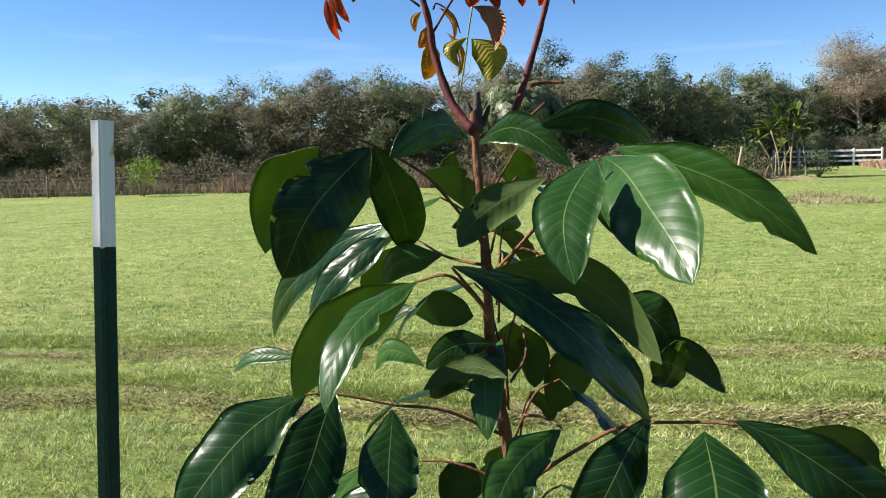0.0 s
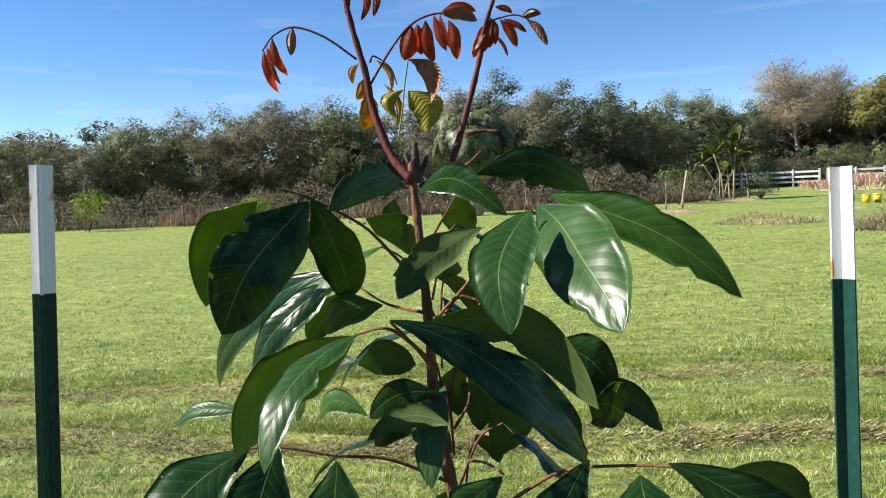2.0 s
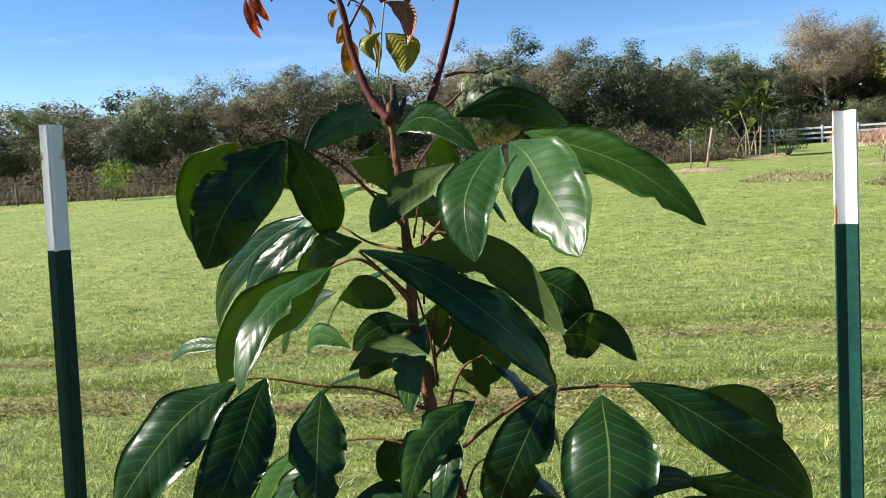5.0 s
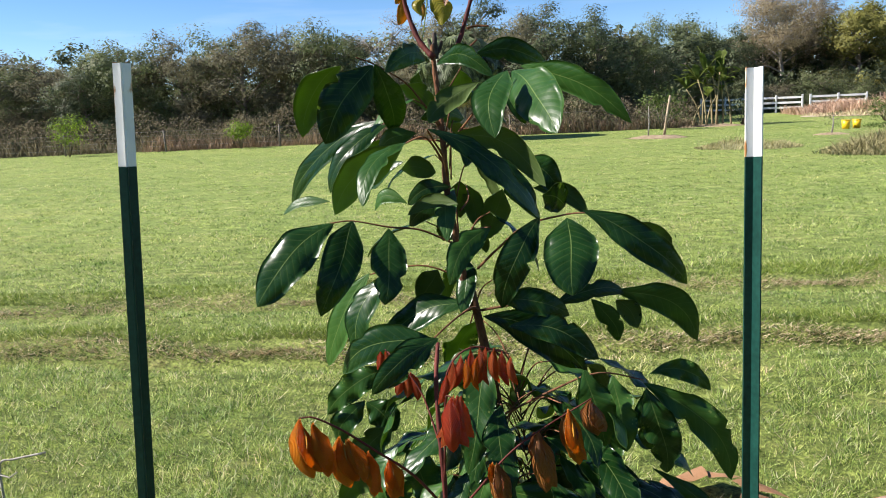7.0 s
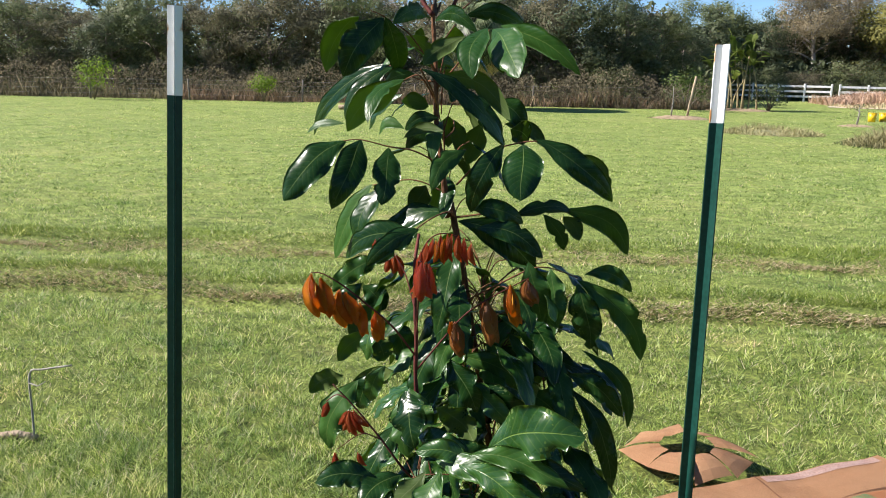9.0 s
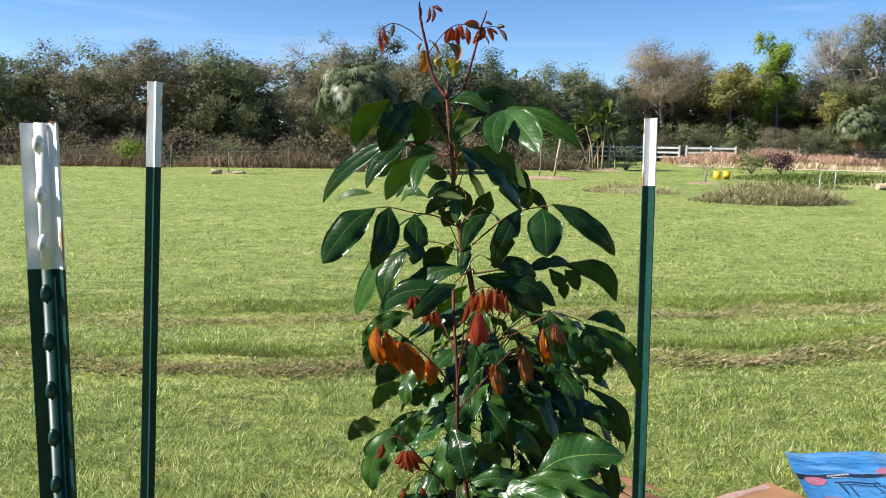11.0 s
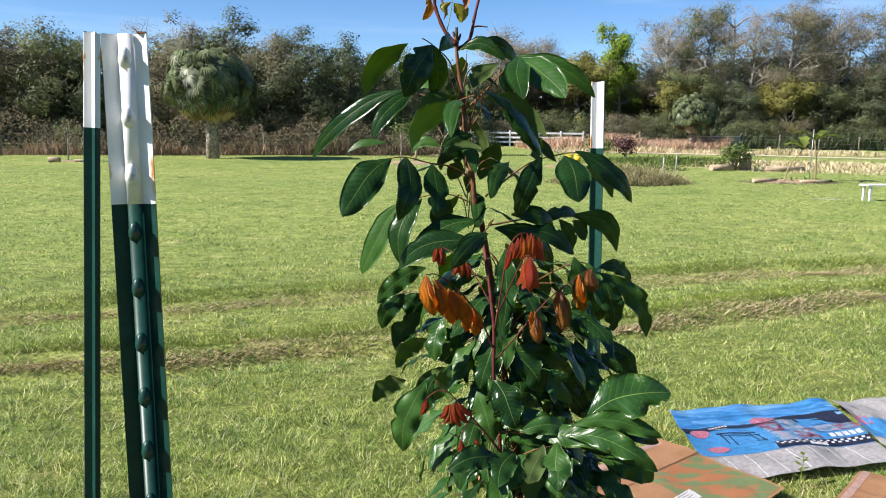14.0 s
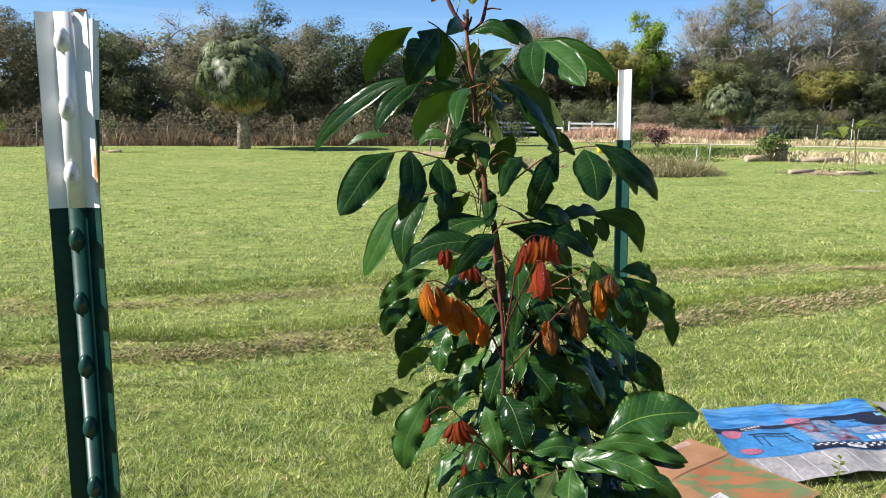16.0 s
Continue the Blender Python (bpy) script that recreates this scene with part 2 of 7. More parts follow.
def block(bm, size, at=(0, 0, 0), turn=None, bevel=0.0):
    r = bmesh.ops.create_cube(bm, size=1.0)
    bmesh.ops.scale(bm, vec=size, verts=r["verts"])
    if bevel:
        edges = list({e for v in r["verts"] for e in v.link_edges})
        made = bmesh.ops.bevel(bm, geom=edges, offset=bevel, segments=1, affect="EDGES")
        vs = list({v for f in made["faces"] for v in f.verts} | {v for v in r["verts"] if v.is_valid})
    else:
        vs = r["verts"]
    if turn is not None:
        bmesh.ops.transform(bm, matrix=turn, verts=vs)
    bmesh.ops.translate(bm, vec=at, verts=vs)


def mesh_np(name, v, f, material):
    me = bpy.data.meshes.new(name)
    me.vertices.add(len(v))
    me.vertices.foreach_set("co", np.asarray(v, float).ravel())
    me.loops.add(f.size)
    me.loops.foreach_set("vertex_index", f.ravel())
    me.polygons.add(len(f))
    me.polygons.foreach_set("loop_start", np.arange(len(f)) * f.shape[1])
    me.update(calc_edges=True)
    me.materials.append(material)
    return me


# ---- ground ----
def furrow(which, x):
    """The line of one of the two furrows: its y at x."""
    bend = 0.06 * np.sin(1.3 * x) + 0.04 * np.sin(2.9 * x + 1)
    return (8.55 + 0.12 * x if which else 6.55 + 0.10 * x + 0.012 * np.minimum(x * x, 60)) + bend


def ridge(x, y):
    """Two shallow old furrows that cross the field, and a gentle unevenness."""
    h = 0.0
    for which, deep, wide in ((0, 0.14, 0.2), (1, 0.1, 0.26)):
        s = (y - furrow(which, x)) / wide
        h += -deep * math.exp(-s * s) + 0.65 * deep * math.exp(-((s - 2.0) ** 2) * 0.5)
    near = math.exp(-((x / 14) ** 2) - (((y - 5) / 14) ** 2))
    return h + near * 0.035 * noise.noise(Vector((x * 0.9, y * 0.9, 0.0))) + 0.02 * noise.noise(Vector((x * 0.25, y * 0.25, 7.0)))


def spread(lo, hi, dense_lo, dense_hi, step, grow):
    vals = list(np.arange(dense_lo, dense_hi + 1e-6, step))
    s, v = step, dense_hi
    while v < hi:
        s *= grow
        v += s
        vals.append(v)
    s, v = step, dense_lo
    while v > lo:
        s *= grow
        v -= s
        vals.insert(0, v)
    return vals


gx, gy = spread(-2500, 2500, -9, 11, 0.2, 1.16), spread(-600, 4000, 1.0, 12, 0.12, 1.12)
gv = [(x, y, ridge(x, y)) for y in gy for x in gx]
w = len(gx)
gf = [(j * w + i, j * w + i + 1, (j + 1) * w + i + 1, (j + 1) * w + i) for j in range(len(gy) - 1) for i in range(w - 1)]
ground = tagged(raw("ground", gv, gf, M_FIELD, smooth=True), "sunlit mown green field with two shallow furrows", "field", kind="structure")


def blades(name, count, place, height, width, lean, material, seed, simple=False):
    """Many grass blades as one mesh: each a bent, tapered strip of two faces, or one long triangle."""
    rs = np.random.RandomState(seed)
    xy = place(rs, count)
    z = np.array([ridge(x, y) for x, y in xy])
    h = height(rs, xy)
    a = rs.uniform(0, 2 * math.pi, len(xy))
    t = rs.uniform(0, 2 * math.pi, len(xy))
    k = rs.uniform(0.2, 1.0, len(xy)) * lean * h
    wd = width(rs, xy) / 2
    side = np.stack([np.cos(a) * wd, np.sin(a) * wd, 0 * a], 1)
    tilt = np.stack([np.cos(t) * k, np.sin(t) * k, 0 * a], 1)
    root = np.column_stack([xy, z - 0.01])
    mid = root + tilt * 0.35 + np.stack([0 * a, 0 * a, h * 0.6], 1)
    top = root + tilt + np.stack([0 * a, 0 * a, h * (1.0 - 0.25 * lean)], 1)
    nb = len(xy)
    if simple:
        me = mesh_np(name, np.stack([root - side, root + side, top], 1).reshape(-1, 3), np.arange(nb * 3).reshape(-1, 3), material)
        return new(name, me)
    v = np.stack([root - side, root + side, mid + side * 0.8, mid - side * 0.8, top], 1).reshape(-1, 3)
    me = bpy.data.meshes.new(name)
    me.vertices.add(nb * 5)
    me.vertices.foreach_set("co", v.ravel())
    base = np.arange(nb)[:, None] * 5
    loops = (base + np.array([0, 1, 2, 3, 3, 2, 4])).ravel()
    me.loops.add(len(loops))
    me.loops.foreach_set("vertex_index", loops)
    starts = (np.arange(nb)[:, None] * 7 + np.array([0, 4])).ravel()
    me.polygons.add(nb * 2)
    me.polygons.foreach_set("loop_start", starts)
    me.update(calc_edges=True)
    me.materials.append(material)
    return new(name, me)


BOARDS = [((1.16, 3.49), (1.27, 0.70), (0.40, -0.75)), ((2.98, 3.24), (0.44, 0.34), (0.5, -0.6)), ((2.735, 4.66), (1.25, 0.03), (-0.23, -1.02)), ((4.02, 4.70), (0.62, -0.10), (-0.21, -1.06))]


def lawn(name, count, material, seed):
    """Short lawn grass as one mesh: tufts of narrow tapered blades that lean out from their middle, denser where the ground is near."""
    rs = np.random.RandomState(seed)
    per = 13
    nt = count // per
    u = rs.uniform(0, 1, nt)
    round_tree = u < 0.05
    y = np.where(round_tree, rs.uniform(-4.0, 2.7, nt), 2.7 + 50 * np.maximum(0.0, (u - 0.05) / 0.95) ** 3.1)
    x = np.where(round_tree, rs.uniform(-5.5, 6.5, nt), -1.2 - 0.86 * y + rs.uniform(0, 1, nt) * (2.4 + 1.9 * y))
    patch = np.sin(x * 2.3 + np.sin(y * 1.7)) * np.sin(y * 2.9 + 1.3 * np.sin(x * 1.1)) + 0.6 * np.sin(x * 5.1 + 2 * np.sin(y * 3.3)) * np.sin(y * 6.3 + x)
    # thin on the furrows' floors, none under the cardboard
    holes = np.sin(x * 31 + 3 * np.sin(y * 9)) * np.sin(y * 24 + 3 * np.sin(x * 8)) + 0.5 * np.sin(x * 17 + 2 * np.sin(y * 5)) * np.sin(y * 14 + x)
    keep = (holes > -0.48) | (y > 12)
    for which, w_ in ((0, 0.22), (1, 0.2)):
        d = np.abs(y - furrow(which, x) - 0.13 + 0.06 * np.sin(7 * x)) / w_
        keep &= (d > 1) | (rs.uniform(0, 1, nt) < 0.16 + 0.2 * (patch > 0.3))
    keep &= (((x - 1.38) / 0.36) ** 2 + ((y - 4.0) / 0.33) ** 2 > 1) | (((x - 1.38) / 0.14) ** 2 + ((y - 4.0) / 0.13) ** 2 < 1)
    for (ox, oy), (ux, uy), (vx, vy) in BOARDS:
        det = ux * vy - uy * vx
        a = ((x - ox) * vy - (y - oy) * vx) / det
        c = (ux * (y - oy) - uy * (x - ox)) / det
        keep &= ~((a > 0.005) & (a < 0.995) & (c > 0.005) & (c < 0.995))
    x, y, patch = x[keep], y[keep], patch[keep]
    z = np.array([ridge(p, q) for p, q in zip(x, y)])
    nt = len(x)
    vigour = rs.uniform(0.6, 1.25, nt) * (1 + 0.28 * patch + 0.2 * holes[keep]) * (0.4 + 0.6 * np.exp(-np.maximum(0.0, y - 3.0) / 14))
    reach = 0.024 + 0.007 * np.maximum(y, 3.0)
    x, y, z, vigour, reach = [np.repeat(q, per) for q in (x, y, z, vigour, reach)]
    nb = len(x)
    a = rs.uniform(0, 2 * math.pi, nb)
    q = np.sqrt(rs.uniform(0, 1, nb))
    root = np.column_stack([x + np.cos(a) * q * reach, y + np.sin(a) * q * reach, z - 0.006])
    h = vigour * (0.02 + 0.05 * rs.uniform(0, 1, nb) ** 1.2)
    a2 = a + rs.normal(0, 0.9, nb)
    k = h * rs.uniform(0.2, 1.7, nb)
    top = root + np.column_stack([np.cos(a2) * k, np.sin(a2) * k, h])
    f = rs.uniform(0, 2 * math.pi, nb)
    wd = (0.0007 + 0.00048 * np.maximum(y, 2.0)) * rs.uniform(0.6, 1.3, nb)
    side = np.column_stack([np.cos(f) * wd, np.sin(f) * wd, 0 * f])
    me = mesh_np(name, np.stack([root - side, root + side, top], 1).reshape(-1, 3), np.arange(nb * 3).reshape(-1, 3), material)
    return new(name, me)


grass = lawn("grass", 1180000, M_BLADE, 3)
tagged(grass, "short green lawn grass with scattered dry blades", "grass", kind="stuff")


def strips(rs, count):
    x = rs.uniform(-7, 9, count)
    which = rs.uniform(0, 1, count) < 0.6
    y = np.where(which, furrow(0, x), furrow(1, x)) + 0.18 + rs.normal(0, 0.065, count) * (1 + 0.8 * np.sin(2.3 * x) * np.sin(0.9 * x + 1))
    y += np.where(rs.uniform(0, 1, count) < 0.12, rs.normal(0, 0.35, count), 0)
    return np.column_stack([x, y])


straw = blades("dry_grass", 42000, strips, lambda rs, p: 0.03 + 0.05 * rs.uniform(0, 1, len(p)) ** 1.5, lambda rs, p: 0.008 + 0.0008 * p[:, 1], 1.6, M_STRAW, 5, True)
tagged(straw, "strips of dry straw-coloured grass along the furrows", "dry grass", kind="stuff")


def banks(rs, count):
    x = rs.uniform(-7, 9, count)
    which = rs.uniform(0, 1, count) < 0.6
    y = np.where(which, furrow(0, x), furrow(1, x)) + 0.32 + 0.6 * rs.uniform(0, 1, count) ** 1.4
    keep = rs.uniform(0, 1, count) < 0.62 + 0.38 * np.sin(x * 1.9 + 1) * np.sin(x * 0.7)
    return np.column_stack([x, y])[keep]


# darker blade colour put along the banks, for the dark bands behind the furrows
bank_blades = blades("bank_grass", 60000, banks, lambda rs, p: 0.04 + 0.06 * rs.uniform(0, 1, len(p)), lambda rs, p: 0.003 + 0.0006 * p[:, 1], 1.0, M_BANKBLADE, 6, True)
tagged(bank_blades, "darker green grass on the banks behind the furrows", "grass", kind="stuff")


# ---- trees of the hedgerow ----
def leaf_cards(count, centres, spread_, size, rs):
    """Small leaf blades in puffs round clump centres, more of them towards each puff's skin."""
    cen = np.asarray(centres)
    share = cen[:, 3] ** 2
    c = cen[rs.choice(len(cen), count, p=share / share.sum())]
    way = rs.normal(0, 1, (count, 3))
    way /= np.linalg.norm(way, axis=1)[:, None]
    # lumpy puffs: the skin swells and sinks with the direction
    lump = 1 + 0.28 * np.sin(way[:, :1] * 5 + c[:, :1] * 9) * np.sin(way[:, 1:2] * 6 + c[:, 1:2] * 7) + 0.2 * np.sin(way[:, 2:3] * 7 + c[:, 2:3] * 5)
    p = c[:, :3] + way * (rs.uniform(0, 1, (count, 1)) ** 0.38 * spread_ * c[:, 3:4] * 1.8 * lump) * (1, 1, 0.82)
    mid = cen[:, :3].mean(0)
    out = p - mid
    out /= np.linalg.norm(out, axis=1)[:, None] + 1e-6
    face = way * 1.2 + out * 0.9 + rs.normal(0, 0.26, (count, 3)) + (0, 0, 0.25)
    a = np.cross(face, rs.normal(0, 1, (count, 3)))
    a /= np.linalg.norm(a, axis=1)[:, None]
    b_ = np.cross(a, face)
    b_ /= np.linalg.norm(b_, axis=1)[:, None]
    s = size * rs.uniform(0.6, 1.4, count)[:, None]
    v = np.stack([p - a * s * 0.9, p + a * s * 0.2 + b_ * s * 0.75, p + a * s * 0.9 - b_ * s * 0.4], 1).reshape(-1, 3)
    f = np.arange(count * 3).reshape(-1, 3)
    return v, f


def make_tree(seed, height, spread_, leaves, leaf_size, leaf_mat, bark, label, low=0.25, twigs=0, trunk_r=0.16):
    """A tree: tapered trunk with limbs, twigs and a crown of leaf clumps round the limb ends."""
    r, rs = random.Random(seed), np.random.RandomState(seed)
    thing = tagged(empty("tree"), label, "tree", "trees along the field's edge")
    bm = bmesh.new()
    top = Vector((r.uniform(-0.5, 0.5), r.uniform(-0.5, 0.5), height * 0.8))
    trunk = curve_pts([(0, 0, -0.1), (r.uniform(-0.2, 0.2), r.uniform(-0.2, 0.2), height * 0.3), (r.uniform(-0.4, 0.4), r.uniform(-0.4, 0.4), height * 0.55), top], 4)
    tube(bm, trunk, [trunk_r * (1 - 0.85 * i / (len(trunk) - 1)) for i in range(len(trunk))], 7)
    clumps = [(*top, 0.16)]
    for k in range(15):
        s = low + (0.95 - low) * (k + r.random()) / 15
        p0 = trunk[min(len(trunk) - 1, int(s * (len(trunk) - 1)))]
        az = k * 2.4 + r.uniform(-0.5, 0.5)
        ln = spread_ * (0.55 + 0.45 * math.sin(math.pi * min(1, 0.25 + s * 0.75))) * r.uniform(0.7, 1.1)
        p2 = p0 + Vector((math.cos(az) * ln, math.sin(az) * ln, ln * r.uniform(0.15, 0.75)))
        p1 = (p0 + p2) / 2 + Vector((0, 0, ln * 0.12))
        limb = curve_pts([p0, p1, p2], 3)
        tube(bm, limb, [trunk_r * 0.42 * (1 - 0.8 * i / (len(limb) - 1)) for i in range(len(limb))], 5)
        for _ in range(3):
            q = p1.lerp(p2, r.uniform(0.1, 1.0))
            e = q + Vector((r.uniform(-1, 1), r.uniform(-1, 1), r.uniform(-0.3, 1))) * spread_ * 0.38
            tube(bm, [q, (q + e) / 2 + Vector((0, 0, 0.08)), e], [trunk_r * 0.14, trunk_r * 0.09, 0.012], 4)
            clumps.append((*e, r.uniform(0.1, 0.26)))
            for _ in range(twigs):
                g = e + Vector((r.uniform(-1, 1), r.uniform(-1, 1), r.uniform(-0.5, 1))) * spread_ * 0.3
                tube(bm, [q.lerp(e, r.random()), g], [0.02, 0.006], 3, False)
        clumps.append((*p2, r.uniform(0.15, 0.24)))
    part("trunk", bm, bark, thing)
    v, f = leaf_cards(leaves, clumps, spread_, leaf_size, rs)
    v[:, 2] = np.maximum(v[:, 2], 0.15)
    me = mesh_np("crown", v, f, leaf_mat)
    crown = new("crown", me)
    crown.parent = thing
    return thing


KINDS = {
    "olive": make_tree(21, 8.0, 2.6, 14000, 0.08, M_OLIVE, M_BARK, "broad olive-green tree with a dense rounded crown", 0.12),
    "dark": make_tree(22, 8.0, 2.3, 14500, 0.08, M_DARKLEAF, M_BARK, "dark green oak with an uneven crown", 0.12),
    "brown": make_tree(23, 8.0, 2.5, 14500, 0.072, M_BROWNLEAF, M_BARK, "grey-brown winter tree with dense twigs", 0.12, 2),
    "bare": make_tree(24, 8.0, 2.4, 5000, 0.05, M_MOSS, M_PALEBARK, "almost bare tree with pale grey branches", 0.25, 6),
    "lime": make_tree(25, 8.0, 1.6, 12000, 0.075, M_LIME, M_BARK, "tree in fresh lime-green leaf", 0.3),
    "mossy": make_tree(26, 8.0, 3.0, 22000, 0.06, M_MOSS, M_PALEBARK, "spreading grey tree hung with moss", 0.3, 4),
    "gold": make_tree(27, 8.0, 2.2, 15000, 0.088, M_GOLD, M_BARK, "yellow-olive tree lit by the low sun", 0.1),
    "backdark": make_tree(22, 8.0, 2.4, 5200, 0.15, M_DARKLEAF, M_BARK, "dark green oak for deep wood and added unseen rows", 0.12),
    "backolive": make_tree(21, 8.0, 2.6, 5200, 0.15, M_OLIVE, M_BARK, "olive-green tree for deep wood and added unseen rows", 0.12),
    "backbrown": make_tree(23, 8.0, 2.5, 5200, 0.14, M_BROWNLEAF, M_BARK, "brown winter tree for deep wood and added unseen rows", 0.12),
}
KINDS["tallbare"] = make_tree(34, 16.0, 3.4, 9000, 0.05, M_MOSS, M_PALEBARK, "tall nearly bare tree with fine pale twigs", 0.3, 6, 0.24)
KINDS["tallbrown"] = make_tree(35, 16.0, 3.2, 16000, 0.07, M_BROWNLEAF, M_PALEBARK, "tall tree with fine brown winter twigs", 0.3, 4, 0.2)
KINDS["tallolive"] = make_tree(36, 16.0, 3.0, 17000, 0.092, M_OLIVE, M_BARK, "tall slender olive-green tree in the wood", 0.2, 2, 0.2)
used = set()


def plant_tree(kind, x, y, height, turn=0.0, wide=1.0):
    s = height / (17.0 if kind.startswith("tall") else 8.6)
    m = pose(x, y, 0, 0, 0, turn)
    src = KINDS[kind]
    if kind in used:
        t = copy_thing(src, m)
    else:
        t, used_now = src, used.add(kind)
        t.matrix_basis = m
    t.scale = (s * wide, s * wide, s)
    return t


tree_rng = random.Random(8)


def tree_row(kinds, x0, y0, x1, y1, count, h0, h1, wide=1.0):
    for i in range(count):
        f = (i + tree_rng.uniform(0.15, 0.85)) / count
        plant_tree(kinds[i % len(kinds)], x0 + (x1 - x0) * f, y0 + (y1 - y0) * f + tree_rng.uniform(-1.5, 1.5), tree_rng.uniform(h0, h1), tree_rng.uniform(0, 360), wide)


# near hedgerow behind the left and middle of the field
KINDS["scrub"] = make_tree(28, 4.0, 2.1, 5500, 0.08, M_OLIVE, M_BARK, "dense low olive scrub bush", 0.02, 1, 0.08)
KINDS["drybush"] = make_tree(29, 4.0, 2.2, 5500, 0.075, M_BROWNLEAF, M_BARK, "dense low brown thicket bush", 0.02, 3, 0.08)
tree_row(["scrub", "drybush", "drybush"], -56, 45.5, 8, 51, 20, 3.4, 5.2, 1.15)
tree_row(["drybush", "scrub", "scrub"], 9, 70, 58, 66, 16, 4.0, 6.5, 1.2)
tree_row(["olive", "brown", "dark", "olive", "brown"], -56, 45, -29, 49, 8, 5.8, 8.0, 1.25)
# the visible row, tree by tree
for kind, x, y, h, wide in (
    ("olive", -27.6, 49.5, 8.5, 1.2), ("brown", -24.6, 51.0, 8.6, 1.1), ("olive", -22.0, 52.0, 9.0, 1.1), ("brown", -19.8, 50.0, 9.2, 1.15),
    ("brown", -16.6, 51.5, 9.0, 1.1), ("olive", -14.2, 50.0, 8.6, 1.0), ("dark", -12.4, 51.0, 7.0, 1.15), ("bare", -11.6, 58.0, 9.8, 1.1),
    ("brown", -8.2, 51.0, 6.6, 1.1), ("brown", -6.0, 51.5, 9.5, 1.0), ("dark", -4.3, 56.0, 10.6, 1.0), ("brown", -1.8, 53.0, 9.4, 1.0),
    ("dark", 0.4, 52.0, 8.8, 1.2), ("dark", 3.2, 53.0, 8.6, 1.1), ("olive", 5.6, 55.0, 7.4, 1.0), ("dark", 8.0, 58.0, 6.6, 1.15),
    ("olive", 12.6, 74.0, 10.4, 1.0), ("dark", 16.4, 73.0, 8.4, 1.1), ("mossy", 21.4, 76.0, 11.8, 1.1), ("gold", 27.2, 74.0, 10.6, 1.15),
    ("lime", 31.0, 73.0, 14.2, 0.85), ("mossy", 24.0, 79.0, 11.2, 1.0), ("olive", 31.6, 76.0, 9.4, 1.1),
):
    plant_tree(kind, x, y, h, (x * 37) % 360, wide)
# deeper rows
tree_row(["backdark", "backbrown", "backolive"], -54, 55, -8, 60, 9, 7.0, 9.0, 1.3)
tree_row(["backbrown", "backdark", "backolive"], -10, 61, 12, 66, 5, 7.4, 9.0, 1.3)
tree_row(["backdark", "backolive"], 10, 79, 30, 80, 6, 7.0, 9.5, 1.3)
# tall row on the right
tree_row(["tallbare", "tallbrown", "tallbare", "tallolive", "tallbare"], 35.5, 76, 64, 69, 15, 15.0, 19.0, 1.0)
tree_row(["backolive", "backbrown", "backdark"], 32, 81, 66, 74, 7, 9.0, 12.0, 1.3)
tree_row(["gold", "olive", "dark"], 34, 73, 60, 67, 7, 6.0, 9.5, 1.1)
# unseen rows added outside the view, left and right of the field
tree_row(["backolive", "backbrown", "backdark"], -54, 42, -60, -40, 5, 8, 11, 1.6)
tree_row(["backolive", "backdark", "backbrown"], 66, 60, 74, -40, 5, 9, 13, 1.6)
# unseen row added behind the camera, keeps low sky out of leaf reflections
tree_row(["backdark", "backolive", "backdark"], -50, -34, 60, -36, 11, 10, 14, 2.0)


def brush_band(name, x0, y0, x1, y1, deep, count, h0, h1, lean, width, material, seed, label, category):
    """A band of rank dry stems along a line."""
    def place(rs, k):
        f = rs.uniform(0, 1, k)
        return np.column_stack([x0 + (x1 - x0) * f, y0 + (y1 - y0) * f + rs.uniform(0, 1, k) * deep])
    def tall(rs, p):
        return (h0 + (h1 - h0) * rs.uniform(0, 1, len(p)) ** 1.5) * (0.75 + 0.35 * np.sin(p[:, 0] * 0.9) * np.sin(p[:, 0] * 0.37 + 1))
    ob = blades(name, count, place, tall, lambda rs, p: width * rs.uniform(0.5, 1.5, len(p)), lean, material, seed)
    return tagged(ob, label, category, kind="stuff")


def thicket(name, x0, y0, x1, y1, deep, count, high, size, material, seed, label, category):
    """A dense mass of leaves and twigs with an uneven top, along a line."""
    rs = np.random.RandomState(seed)
    f, q = rs.uniform(0, 1, count), rs.uniform(0, 1, count)
    x = x0 + (x1 - x0) * f
    y = y0 + (y1 - y0) * f + deep * q
    top = high * (0.72 + 0.16 * np.sin(x * 0.7 + seed) + 0.12 * np.sin(x * 1.9 + y * 0.8) + 0.1 * np.sin(x * 4.3 + 1.7 * seed))
    z = 0.1 + top * rs.uniform(0, 1, count) ** 0.8
    p = np.column_stack([x, y, z])
    a, c = rs.normal(0, 1, (count, 3)), rs.normal(0, 1, (count, 3)) + (-0.4, -0.3, 0.5)
    u = np.cross(a, c)
    u /= np.linalg.norm(u, axis=1)[:, None]
    w_ = np.cross(u, c)
    w_ /= np.linalg.norm(w_, axis=1)[:, None]
    s = size * rs.uniform(0.5, 1.5, count)[:, None]
    v = np.stack([p - u * s, p + w_ * s * 0.5, p + u * s, p - w_ * s * 0.5], 1).reshape(-1, 3)
    v[:, 2] = np.maximum(v[:, 2], 0.02)
    return tagged(new(name, mesh_np(name, v, np.arange(count * 4).reshape(-1, 4), material)), label, category, kind="stuff")


